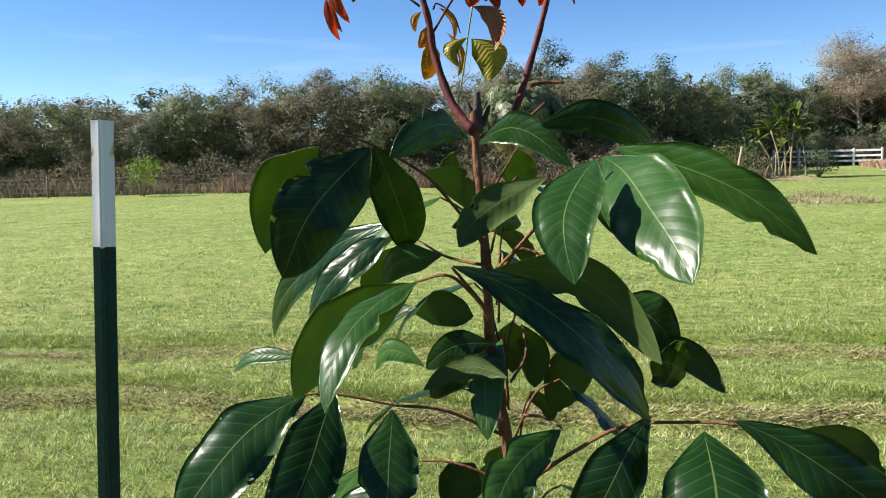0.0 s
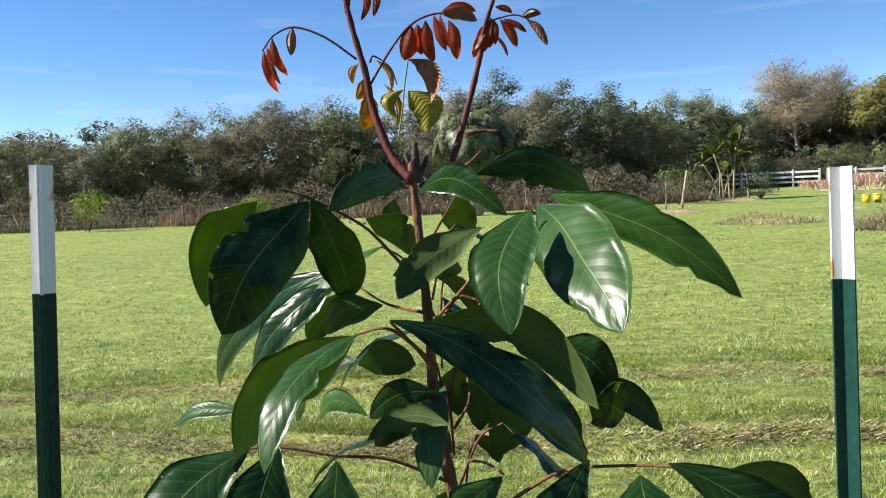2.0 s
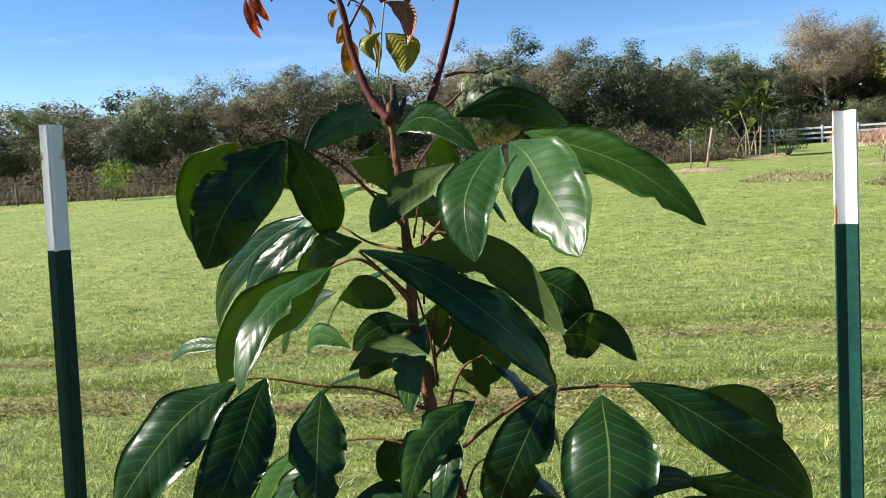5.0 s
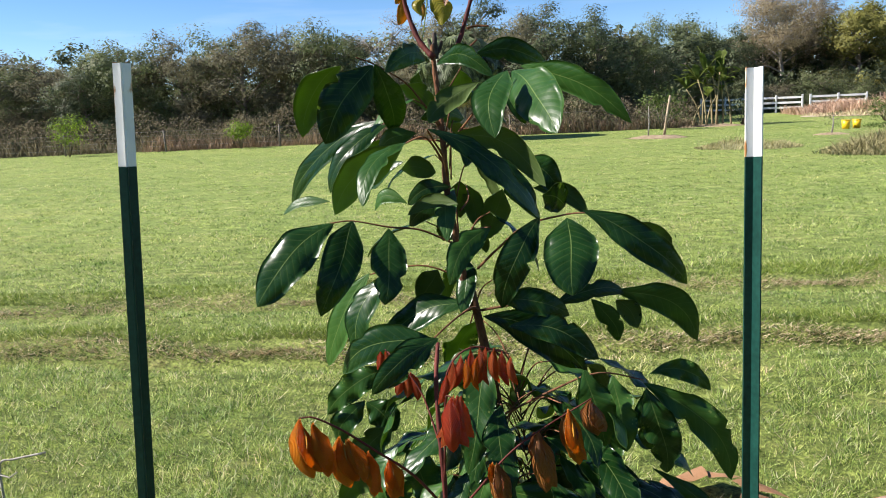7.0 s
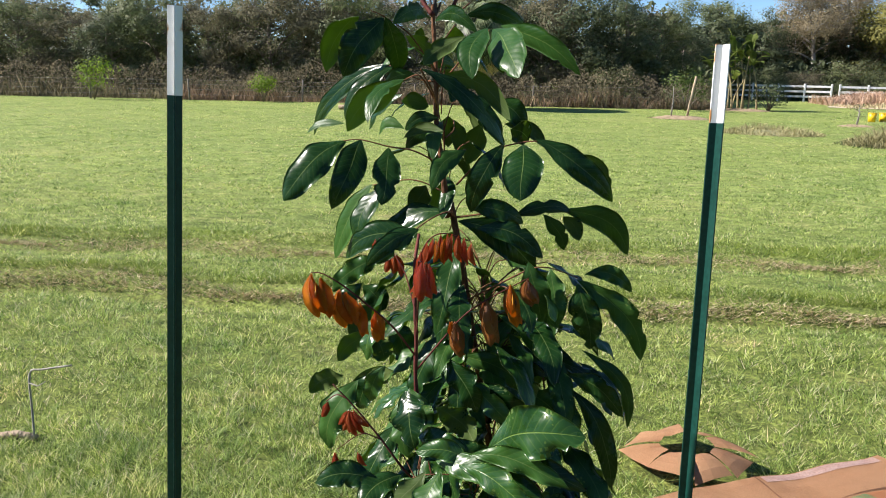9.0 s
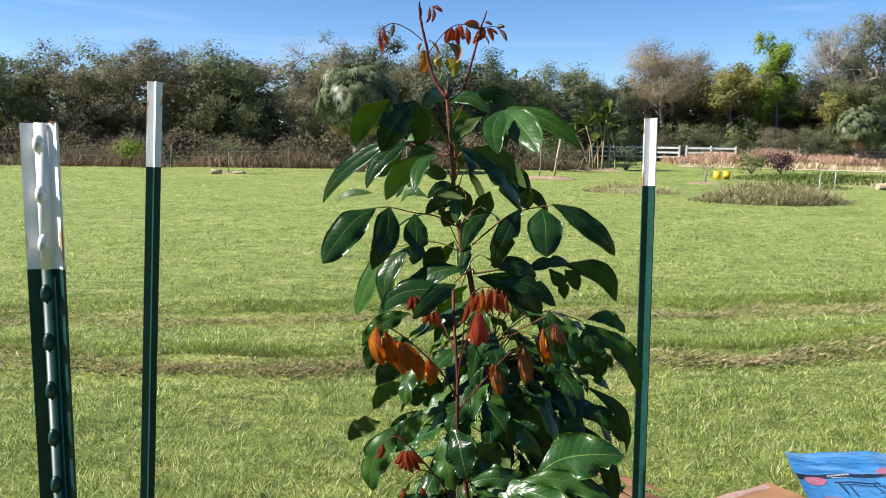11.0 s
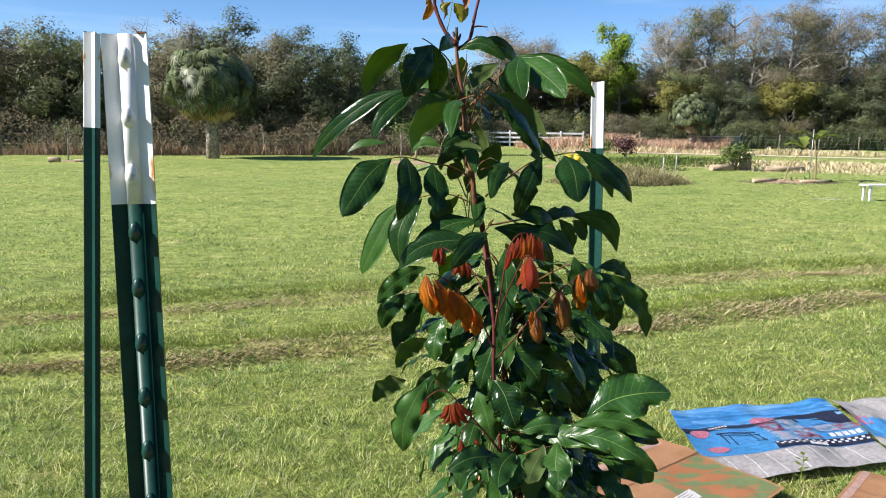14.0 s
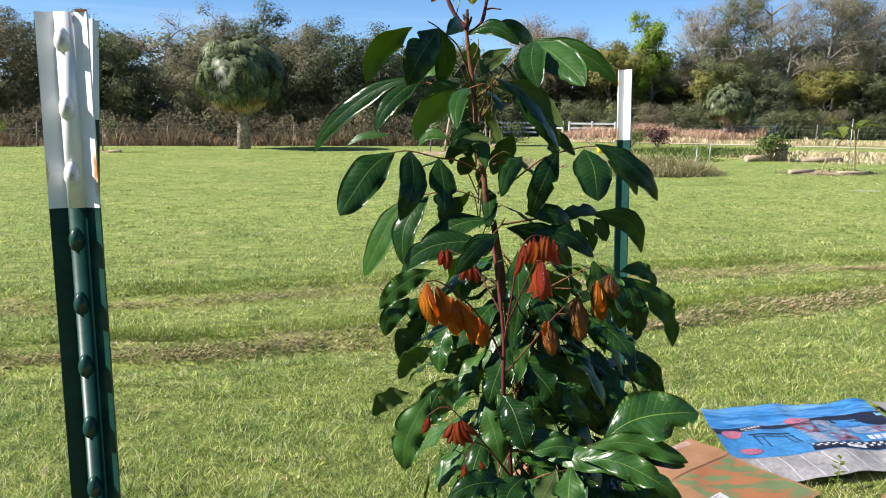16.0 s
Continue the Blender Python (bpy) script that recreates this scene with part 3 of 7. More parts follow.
thicket("far_woods", -64, 61, 10, 67, 5.0, 16000, 7.6, 0.3, M_DARKLEAF, 41, "dark depth of the wood behind the hedgerow", "woods")
thicket("far_woods", 37, 83, 72, 80, 6.0, 15000, 11.5, 0.24, M_BROWNLEAF, 46, "brown depth of the tall wood", "woods")
thicket("far_woods", 6, 79, 72, 78, 5.0, 15000, 8.0, 0.34, M_DARKLEAF, 42, "dark depth of the wood behind the tall trees", "woods")
thicket("thicket", -60, 45.5, 9, 51.5, 3.0, 18000, 3.6, 0.16, M_OLIVE, 43, "olive thicket under the hedgerow trees", "brush")
thicket("thicket", -60, 41.0, 9, 47.2, 3.5, 42000, 2.4, 0.06, M_BRUSH, 44, "grey-brown thicket before the hedgerow trees", "brush")
thicket("thicket", 12, 71, 64, 67, 4.0, 14000, 3.4, 0.2, M_DARKLEAF, 45, "dark thicket under the tall trees", "brush")
brush_band("dry_brush", -60, 40.4, 9, 47.2, 3.0, 12000, 0.6, 2.0, 1.5, 0.04, M_BRUSH, 31, "rank brown brush along the field's edge", "brush")
brush_band("shrub_growth", -60, 41.5, 9, 48, 3.5, 3500, 0.6, 1.7, 1.0, 0.1, M_DARKLEAF, 32, "dark green scrub among the brown brush", "brush")
brush_band("rusty_grass", -24, 43.2, 9, 47.4, 2.5, 5500, 0.5, 1.5, 1.2, 0.035, M_RUST, 33, "tall rusty grass before the trees", "tall grass")
brush_band("rusty_grass", 18, 58, 36, 60, 6.0, 11000, 0.8, 2.0, 1.1, 0.045, M_PINKGRASS, 34, "tall pinkish rusty grass by the white fence", "tall grass")
brush_band("understorey", 12, 69, 62, 62, 5.0, 16000, 0.8, 2.8, 1.0, 0.14, M_DARKLEAF, 35, "dark scrub under the tall trees", "brush")
brush_band("verge_grass", 18, 55, 62, 45, 4.0, 9000, 0.2, 0.7, 0.8, 0.06, M_STRAW, 36, "straw-coloured verge by the sandy track", "tall grass")


# ---- far things on the field ----
M_PALESAND = mottled("pale_ash_sand", [(0.3, (0.2, 0.21, 0.14)), (0.6, (0.4, 0.38, 0.33))], 5, 0.95)


def palm(x, y, height, crown_r, seed, label, fronds=330):
    """A cabbage palm: booted trunk, fan fronds of many blades, dead skirt below."""
    r, rs = random.Random(seed), np.random.RandomState(seed)
    thing = tagged(empty("palm_tree", (x, y, 0)), label, "palm tree")
    th = height - crown_r
    bm = bmesh.new()
    tube(bm, [(0, 0, -0.1), (0.03, 0, th * 0.5), (0, 0, th)], [0.36, 0.3, 0.26], 10)
    part("trunk", bm, M_BOOT, thing)
    bm = bmesh.new()
    for k in range(int(th / 0.045)):
        z = 0.1 + k * 0.045
        a = k * 2.4
        c, s = math.cos(a), math.sin(a)
        b0 = Vector((c * 0.3, s * 0.3, z))
        b1 = Vector((c * 0.46, s * 0.46, z + 0.22))
        u = Vector((-s, c, 0)) * 0.06
        vs = [bm.verts.new(p) for p in (b0 - u, b0 + u, b1 + u * 0.6, b1 - u * 0.6, b0 + Vector((c, s, -0.3)) * 0.06)]
        bm.faces.new(vs[:4])
        bm.faces.new((vs[1], vs[0], vs[4]))
    part("boot_cover", bm, M_BOOT, thing, "criss-cross stubs of old fronds")
    for name, mat, n_, e0, e1, dead in (("frond_crown", M_PALM, fronds, -0.75, 1.5, False), ("dead_skirt", M_PALMDRY, fronds // 8, -1.2, -0.7, True)):
        vv, ff = [], []
        for k in range(n_):
            az = k * 2.39996 + r.uniform(-0.2, 0.2)
            el = math.asin(max(-1.0, min(1.0, math.sin(e0) + (math.sin(e1) - math.sin(e0)) * (k + 0.5) / n_))) + r.uniform(-0.1, 0.1)
            d = Vector((math.cos(az) * math.cos(el), math.sin(az) * math.cos(el), math.sin(el)))
            root = Vector((0, 0, th + 0.25 * r.uniform(-1, 1)))
            hub = root + Vector((d.x * 1.28, d.y * 1.28, d.z)) * crown_r * (r.uniform(0.64, 0.88) if k % 4 else r.uniform(0.3, 0.5))
            # each fan shows its face outwards and hangs from the end of its stalk
            nor = (d + Vector((r.uniform(-0.55, 0.55), r.uniform(-0.55, 0.55), r.uniform(-0.2, 0.6)))).normalized()
            axis = d * 0.7 + Vector((r.uniform(-0.4, 0.4), r.uniform(-0.4, 0.4), -1.0 if dead else -0.65))
            axis = (axis - nor * axis.dot(nor)).normalized()
            side = axis.cross(nor)
            i0 = len(vv)
            vv += [root - side * 0.02, root + side * 0.02, hub + side * 0.015, hub - side * 0.015]
            ff.append((i0, i0 + 1, i0 + 2, i0 + 3))
            for j in range(19):
                a = -2.3 + 4.6 * j / 18
                way = axis * math.cos(a) + side * math.sin(a)
                ln = crown_r * (0.3 - 0.08 * abs(a) / 2.3) * r.uniform(0.85, 1.1)
                mid = hub + way * ln * 0.55 + nor * 0.05
                tip = hub + way * ln + Vector((0, 0, -1)) * ln * r.uniform(0.1, 0.4) - nor * 0.06
                across = way.cross(nor).normalized() * 0.036
                i0 = len(vv)
                vv += [hub, mid - across, tip, mid + across]
                ff.append((i0, i0 + 1, i0 + 2, i0 + 3))
        ob = new(name, mesh_np(name, np.array([tuple(p) for p in vv]), np.array(ff), mat))
        ob.parent = thing
        if dead:
            tagged(ob, "hanging dry brown fronds")
    return thing


palm(-4.45, 42.3, 5.95, 2.1, 51, "round-headed cabbage palm with a booted trunk on the field")
palm(33.6, 62.5, 4.9, 1.9, 52, "short cabbage palm before the dark wood", 200)


def banana(x, y, stems, seed, label, tall=3.6):
    """A clump of banana plants, cut back and winter-worn: leaning stems with few ragged leaves."""
    r = random.Random(seed)
    thing = tagged(empty("banana_clump", (x, y, 0)), label, "banana plant")
    for k in range(stems):
        bx, by = r.uniform(-0.9, 0.9) * min(1, stems / 4), r.uniform(-0.4, 0.4)
        h = tall * r.uniform(0.45, 1.0) if stems > 1 else tall
        lx = r.uniform(-0.9, 0.9)
        bm = bmesh.new()
        c = curve_pts([(bx, by, -0.05), (bx + lx * 0.3, by, h * 0.4), (bx + lx, by, h * 0.75)], 4)
        tube(bm, c, [0.019 * h * (1 - 0.5 * i / (len(c) - 1)) for i in range(len(c))], 7)
        part("stem", bm, M_BANANASTEM, thing)
        for _ in range(4):
            az, el = r.uniform(0, 6.28), r.uniform(0.3, 1.35)
            d = Vector((math.cos(az) * math.cos(el), math.sin(az) * math.cos(el) * 0.6, math.sin(el)))
            p0 = c[-1]
            ln = h * r.uniform(0.35, 0.55)
            pts = curve_pts([p0, p0 + d * ln * 0.55, p0 + d * ln + Vector((0, 0, -ln * 0.25))], 4)
            sd = d.cross(Vector((0, 0, 1))).normalized()
            bm = bmesh.new()
            prev = None
            for i, p in enumerate(pts):
                s = i / (len(pts) - 1)
                wd = 0.02 + (0.12 + 0.04 * h) * math.sin(math.pi * min(1, s * 0.95 + 0.05)) * r.uniform(0.5, 1.1)
                row = [bm.verts.new(p - sd * wd + Vector((0, 0, 0.05))), bm.verts.new(p), bm.verts.new(p + sd * wd + Vector((0, 0, 0.05)))]
                if prev:
                    bm.faces.new((prev[0], prev[1], row[1], row[0]))
                    bm.faces.new((prev[1], prev[2], row[2], row[1]))
                prev = row
            bmesh.ops.solidify(bm, geom=bm.faces[:], thickness=0.004)
            part("leaf", bm, M_BANANALEAF, thing)
    return thing


M_BANANASTEM = mottled("dry_banana_stem", [(0.3, (0.16, 0.13, 0.06)), (0.7, (0.36, 0.29, 0.15))], 5, 0.8, 4, 0.4, 0.02, (1, 1, 0.3))
M_BANANALEAF = foliage("banana_leaf", (0.13, 0.2, 0.04), (0.3, 0.36, 0.1), 0.4, 0.5, "Object")
banana(10.2, 48.2, 9, 61, "clump of tall winter-worn banana plants in mulch", 4.3)
banana(8.4, 47.6, 1, 62, "single banana plant with short leaves", 2.3)
banana(17.9, 26.0, 1, 63, "young banana plant with one upright leaf", 1.7)
banana(19.7, 26.4, 1, 64, "banana plant with a broad lit leaf in a mulch bed", 2.1)


def rough_disc(name, x, y, rx, ry, high, material, seed, label, category, kind=""):
    """A low mound or bed with an uneven rim."""
    r = random.Random(seed)
    bm = bmesh.new()
    rows = []
    for i in range(5):
        f = i / 4
        row = []
        for k in range(28):
            a = 2 * math.pi * k / 28
            j = 1 + 0.16 * noise.noise(Vector((math.cos(a) * 2, math.sin(a) * 2, seed)))
            row.append(bm.verts.new((rx * (1 - f * 0.92) * j * math.cos(a), ry * (1 - f * 0.92) * j * math.sin(a), -0.03 + (high + 0.03) * (1 - (1 - f) ** 2) * r.uniform(0.8, 1.1))))
        rows.append(row)
    for a_, c_ in zip(rows, rows[1:]):
        for k in range(28):
            bm.faces.new((a_[k], a_[(k + 1) % 28], c_[(k + 1) % 28], c_[k])).smooth = True
    bm.faces.new(rows[-1])
    ob = part(name, bm, material)
    ob.location = (x, y, 0)
    return tagged(ob, label, category, kind=kind)


def heap_stems(name, x, y, rx, ry, count, h, width, lean, material, seed, label, category):
    def place(rs, k):
        a, q = rs.uniform(0, 2 * math.pi, k), np.sqrt(rs.uniform(0, 1, k))
        return np.column_stack([x + np.cos(a) * q * rx, y + np.sin(a) * q * ry])
    def tall(rs, p):
        d = ((p[:, 0] - x) / rx) ** 2 + ((p[:, 1] - y) / ry) ** 2
        lumps = 0.7 + 0.3 * np.sin(p[:, 0] * 2.1 + seed) * np.sin(p[:, 1] * 2.7 + 0.5 * seed)
        return h * rs.uniform(0.12, 1.0, len(p)) ** 1.4 * (1.05 - 0.85 * d) * lumps + 0.03
    return tagged(blades(name, count, place, tall, lambda rs, p: width * rs.uniform(0.6, 1.4, len(p)), lean, material, seed), label, category, kind="stuff")


rough_disc("mulch_bed", 10.0, 48.1, 2.0, 1.2, 0.12, M_MULCH, 1, "mulch bed under the banana plants", "garden bed")
rough_disc("mulch_bed", 8.4, 47.5, 0.7, 0.5, 0.1, M_MULCH, 2, "small mulch ring round a banana plant", "garden bed")
rough_disc("mulch_bed", 5.4, 38.0, 1.5, 0.9, 0.14, M_MULCH, 3, "round stony mulch bed round a sapling", "garden bed")
rough_disc("mulch_bed", 18.4, 26.2, 1.7, 0.8, 0.1, M_MULCH, 4, "mulch bed edged with pale stones", "garden bed")
rough_disc("mulch_bed", 12.4, 35.6, 0.9, 0.5, 0.08, M_MULCH, 5, "small bare mulch ring", "garden bed")
rough_disc("mulch_bed", -10.5, 38.3, 0.5, 0.3, 0.08, M_MULCH, 6, "bare earth ring round a sapling", "garden bed")
rough_disc("sand_patch", 15.2, 19.8, 1.1, 0.4, 0.015, M_PALESAND, 7, "patch of pale sand in the grass", "sand patch")
rough_disc("old_bed", 7.6, 29.8, 1.9, 1.3, 0.14, M_HAY, 8, "overgrown flat bed of dead weeds", "garden bed")
rough_disc("hay_mound", 11.6, 26.2, 2.5, 1.5, 0.2, M_HAY, 9, "low mound of dry cut brush", "brush mound")
heap_stems("weeds", 7.6, 29.8, 1.9, 1.4, 3000, 0.75, 0.022, 1.4, M_HAYBLADE, 71, "dead weeds on an old bed", "weeds")
heap_stems("brush_stems", 11.6, 26.2, 2.6, 1.7, 6000, 1.5, 0.022, 2.0, M_HAYBLADE, 72, "dry brown stems heaped on a mound", "brush")
heap_stems("straw_stems", 11.2, 25.9, 2.3, 1.6, 4000, 1.4, 0.018, 1.9, M_HAYBLADE, 73, "pale straw on a brush mound", "straw")
heap_stems("mound_weeds", 11.3, 26.0, 2.6, 1.7, 1600, 0.8, 0.03, 1.5, M_OLIVE, 77, "green weeds growing through a brush mound", "weeds")
for bx_, by_, rx_, ry_, k_ in ((18.4, 26.2, 2.1, 1.1, 1), (10.0, 48.1, 2.0, 1.2, 2), (5.4, 38.0, 1.5, 0.9, 3)):
    heap_stems("wood_chips", bx_, by_, rx_, ry_, 900, 0.16, 0.05, 3.0, M_BRUSH, 90 + k_, "rough chips and sticks on a mulch bed", "mulch")
heap_stems("bed_weeds", 18.8, 26.4, 1.7, 0.9, 320, 0.4, 0.05, 1.0, M_SHRUB, 97, "green weeds in a mulch bed", "weeds")
heap_stems("low_greens", 21, 40, 5.5, 4.5, 5000, 0.7, 0.05, 1.0, M_SHRUB, 74, "low green weeds in rough beds", "weeds")
heap_stems("low_greens", 15.8, 34, 2.4, 2.0, 1500, 0.4, 0.06, 1.0, M_SHRUB, 75, "low green weeds beside the mounds", "weeds")
heap_stems("rough_verge", 27, 36, 8.0, 6.0, 8000, 0.6, 0.04, 1.2, M_STRAW, 76, "rough straw-coloured grass by the track", "tall grass")


def shrub(x, y, h, w, mat, seed, label):
    r, rs = random.Random(seed), np.random.RandomState(seed)
    thing = tagged(empty("shrub", (x, y, 0)), label, "shrub")
    cl = []
    for k in range(12):
        bm = bmesh.new()
        a = k * 2.4
        e = Vector((math.cos(a) * w * r.uniform(0.2, 0.9), math.sin(a) * w * r.uniform(0.2, 0.9), h * r.uniform(0.35, 0.95)))
        tube(bm, [(0, 0, 0), e * 0.5 + Vector((0, 0, 0.1)), e], [0.025, 0.015, 0.006], 4)
        part("stem", bm, M_BARK, thing)
        cl.append((*e, 0.3))
    v, f = leaf_cards(900, cl, w, 0.07, rs)
    v[:, 2] = np.maximum(v[:, 2], 0.05)
    c = new("foliage", mesh_np("foliage", v, f, mat))
    c.parent = thing
    return thing


M_PURPLE = foliage("dark_purple_leaves", (0.025, 0.008, 0.015), (0.06, 0.02, 0.03), 0.1)
shrub(18.6, 46.0, 1.1, 1.1, M_SHRUB, 81, "green flowering shrub in the rough bed")
shrub(20.6, 46.6, 1.2, 0.9, M_PURPLE, 82, "dark purple-leaved shrub in the rough bed")
shrub(20.2, 33.0, 1.2, 0.8, M_SHRUB, 83, "green shrub beside fallen logs")
shrub(6.6, 45.5, 2.6, 1.4, M_SHRUB, 84, "bushy green shrub at the field's edge")
shrub(11.6, 48.0, 1.6, 1.1, M_DARKLEAF, 85, "dark low shrub beside banana plants")
shrub(-27, 41.2, 2.2, 1.3, M_LIME, 86, "bright green bush before the brown brush")
shrub(-17.5, 43.3, 1.5, 0.8, M_LIME, 87, "small bright green bush at the field's edge")


def sapling(x, y, h, seed, label, leaves=120):
    r, rs = random.Random(seed), np.random.RandomState(seed)
    thing = tagged(empty("sapling", (x, y, 0)), label, "sapling")
    bm = bmesh.new()
    tube(bm, [(0, 0, 0), (0.05, 0, h * 0.5), (0.02, 0, h)], [0.04, 0.03, 0.012], 6)
    part("trunk", bm, M_PALEBARK, thing)
    cl = []
    for k in range(9):
        bm = bmesh.new()
        a = k * 2.4
        p = Vector((0.03, 0, h * r.uniform(0.35, 0.95)))
        e = p + Vector((math.cos(a), math.sin(a), r.uniform(0.2, 0.8))) * h * 0.28
        tube(bm, [p, e], [0.012, 0.005], 4)
        part("branch", bm, M_BARK, thing)
        cl.append((*e, 0.25))
    v, f = leaf_cards(leaves, cl, h * 0.4, 0.05, rs)
    c = new("foliage", mesh_np("foliage", v, f, M_OLIVE))
    c.parent = thing
    return thing


sapling(-10.5, 38.3, 1.7, 91, "small winter sapling in a sandy ring", 320)
sapling(5.0, 38.0, 1.5, 92, "thin bare sapling beside a stake", 60)
sapling(12.4, 35.6, 0.9, 93, "tiny seedling in a mulch ring", 60)


def stake(x, y, h, lean, r_, label, mat):
    bm = bmesh.new()
    tube(bm, [(0, 0, -0.2), (lean * 0.5, 0, h * 0.5), (lean, 0, h)], [r_, r_, r_ * 0.9], 6)
    ob = part("stake", bm, mat)
    ob.location = (x, y, 0)
    return tagged(ob, label, "stake")


stake(5.7, 38.0, 1.95, 0.3, 0.06, "pale leaning wooden stake beside a sapling", M_STUMP)
stake(12.6, 25.0, 1.0, 0.02, 0.02, "thin metal stake in the brush mound", M_WIRE)
stake(13.9, 26.6, 1.1, 0.02, 0.02, "thin metal stake in the brush mound", M_WIRE)
stake(20.2, 27.6, 2.0, 0.03, 0.02, "green metal stake with a pale tip", M_WIRE)


def log(x, y, ln, r_, turn, label, upright=False):
    bm = bmesh.new()
    rr = random.Random(int(x * 10))
    if upright:
        pts = [(0, 0, -0.05), (0.02, 0, ln * 0.5), (0, 0.01, ln)]
    else:
        pts = [(-ln / 2, 0, r_ * 0.9), (0, 0.04, r_), (ln / 2, 0, r_ * 0.85)]
    tube(bm, pts, [r_ * rr.uniform(0.9, 1.1) for _ in pts], 9)
    ob = part("stump" if upright else "log", bm, M_STUMP)
    ob.location, ob.rotation_euler = (x, y, 0), (0, 0, radians(turn))
    return tagged(ob, label, "stump" if upright else "log")


log(20.9, 33.4, 0.75, 0.3, 0, "upright section of a cut trunk", True)
log(19.5, 33.0, 1.2, 0.15, 8, "pale fallen log in the grass")
log(22.4, 32.5, 1.9, 0.13, -4, "long pale log lying in the grass")
log(17.2, 26.0, 1.0, 0.08, 6, "pale log edging a mulch bed")
log(-2.4, 3.5, 0.26, 0.022, 12, "short pale cut stick lying in the grass")
log(-11.0, 37.9, 0.5, 0.12, 4, "short pale log edging a sapling's ring")
log(-9.9, 38.1, 0.6, 0.07, -6, "thin pale log edging a sapling's ring")
log(19.0, 25.6, 1.1, 0.07, -8, "thin log edging a mulch bed")


def bucket(x, y, label):
    bm = bmesh.new()
    tube(bm, [(0, 0, 0), (0, 0, 0.4)], [0.16, 0.19], 14)
    tube(bm, [(0, 0, 0.38), (0, 0, 0.42)], [0.205, 0.205], 14)
    ob = part("bucket", bm, M_YELLOW)
    ob.location = (x, y, 0.0)
    return tagged(ob, label, "bucket", "yellow buckets on the field")


bucket(14.35, 39.6, "yellow plastic bucket on the grass")
bucket(14.95, 39.9, "yellow plastic bucket on the grass")


def bench(x, y):
    thing = tagged(empty("bench", (x, y, 0)), "low white bench with thin legs on the grass", "bench")
    bm = bmesh.new()
    block(bm, (1.3, 0.35, 0.05), (0, 0, 0.45), bevel=0.01)
    part("seat", bm, M_FENCEWHITE, thing)
    for lx in (-0.5, 0.5):
        for ly in (-0.13, 0.13):
            bm = bmesh.new()
            block(bm, (0.06, 0.06, 0.45), (lx, ly, 0.215))
            part("leg", bm, M_FENCEWHITE, thing)
    return thing


bench(16.7, 19.4)

# sandy track along the right-hand wood
tv, tf = [], []
for i in range(41):
    f = i / 40
    x, y = 17 + 45 * f, 56.5 - 24 * f + 1.2 * math.sin(f * 5)
    tv += [(x, y - 0.9, 0.03), (x + 0.6, y + 0.9, 0.03)]
for i in range(40):
    tf.append((2 * i, 2 * i + 2, 2 * i + 3, 2 * i + 1))
tagged(raw("track", tv, tf, M_SAND), "pale sandy farm track along the wood", "track", kind="structure")


def board_fence(x0, y0, x1, y1, bays, label):
    """White three-rail fence."""
    thing = tagged(empty("rail_fence", (x0, y0, 0)), label, "fence")
    d = Vector((x1 - x0, y1 - y0, 0))
    turn = Matrix.Rotation(math.atan2(d.y, d.x), 4, "Z")
    for k in range(bays + 1):
        p = d * (k / bays)
        bm = bmesh.new()
        block(bm, (0.13, 0.13, 1.45), (p.x, p.y, 0.68), bevel=0.012)
        part("post", bm, M_FENCEWHITE, thing)
        if k < bays:
            c = p + d / bays * 0.5
            for z in (0.4, 0.8, 1.2):
                bm = bmesh.new()
                block(bm, (d.length / bays - 0.02, 0.05, 0.16), (0, 0, 0))
                bm.transform(Matrix.Translation((c.x, c.y, z)) @ turn)
                part("rail", bm, M_FENCEWHITE, thing)
    return thing


board_fence(12.8, 68.2, 20.3, 66.3, 4, "white three-rail fence before the trees")
board_fence(21.0, 66.6, 25.0, 66.0, 2, "greyish white rail fence panel beside the gate")


def wire_fence(points, label, gap=3.0):
    """Wooden posts with strands of wire between them."""
    thing = tagged(empty("wire_fence", (points[0][0], points[0][1], 0)), label, "fence")
    o = Vector((points[0][0], points[0][1], 0))
    rr = random.Random(5)
    for a, c in zip(points, points[1:]):
        a, c = Vector((*a, 0)) - o, Vector((*c, 0)) - o
        k = max(1, int((c - a).length / gap))
        for i in range(k):
            p = a.lerp(c, i / k)
            bm = bmesh.new()
            tube(bm, [p + Vector((0, 0, -0.2)), p + Vector((rr.uniform(-0.06, 0.06), 0, 1.25 + rr.uniform(-0.1, 0.15)))], [0.06, 0.05], 6)
            part("post", bm, M_FENCEWOOD, thing)
        for z in (0.35, 0.65, 0.95, 1.2):
            bm = bmesh.new()
            tube(bm, [a + Vector((0, 0, z)), a.lerp(c, 0.5) + Vector((0, 0, z - 0.03)), c + Vector((0, 0, z))], 0.004, 4, False)
            part("wire", bm, M_WIRE, thing)
    return thing


wire_fence([(-40, 41.0), (-22, 43.0), (-9, 45.6), (5, 47.4)], "old wooden-post wire fence before the brush", 5.5)
wire_fence([(26, 66), (33.8, 64)], "wire fence on wooden posts along the track")
wire_fence([(38.3, 62.6), (60, 55)], "wire fence on wooden posts along the track")


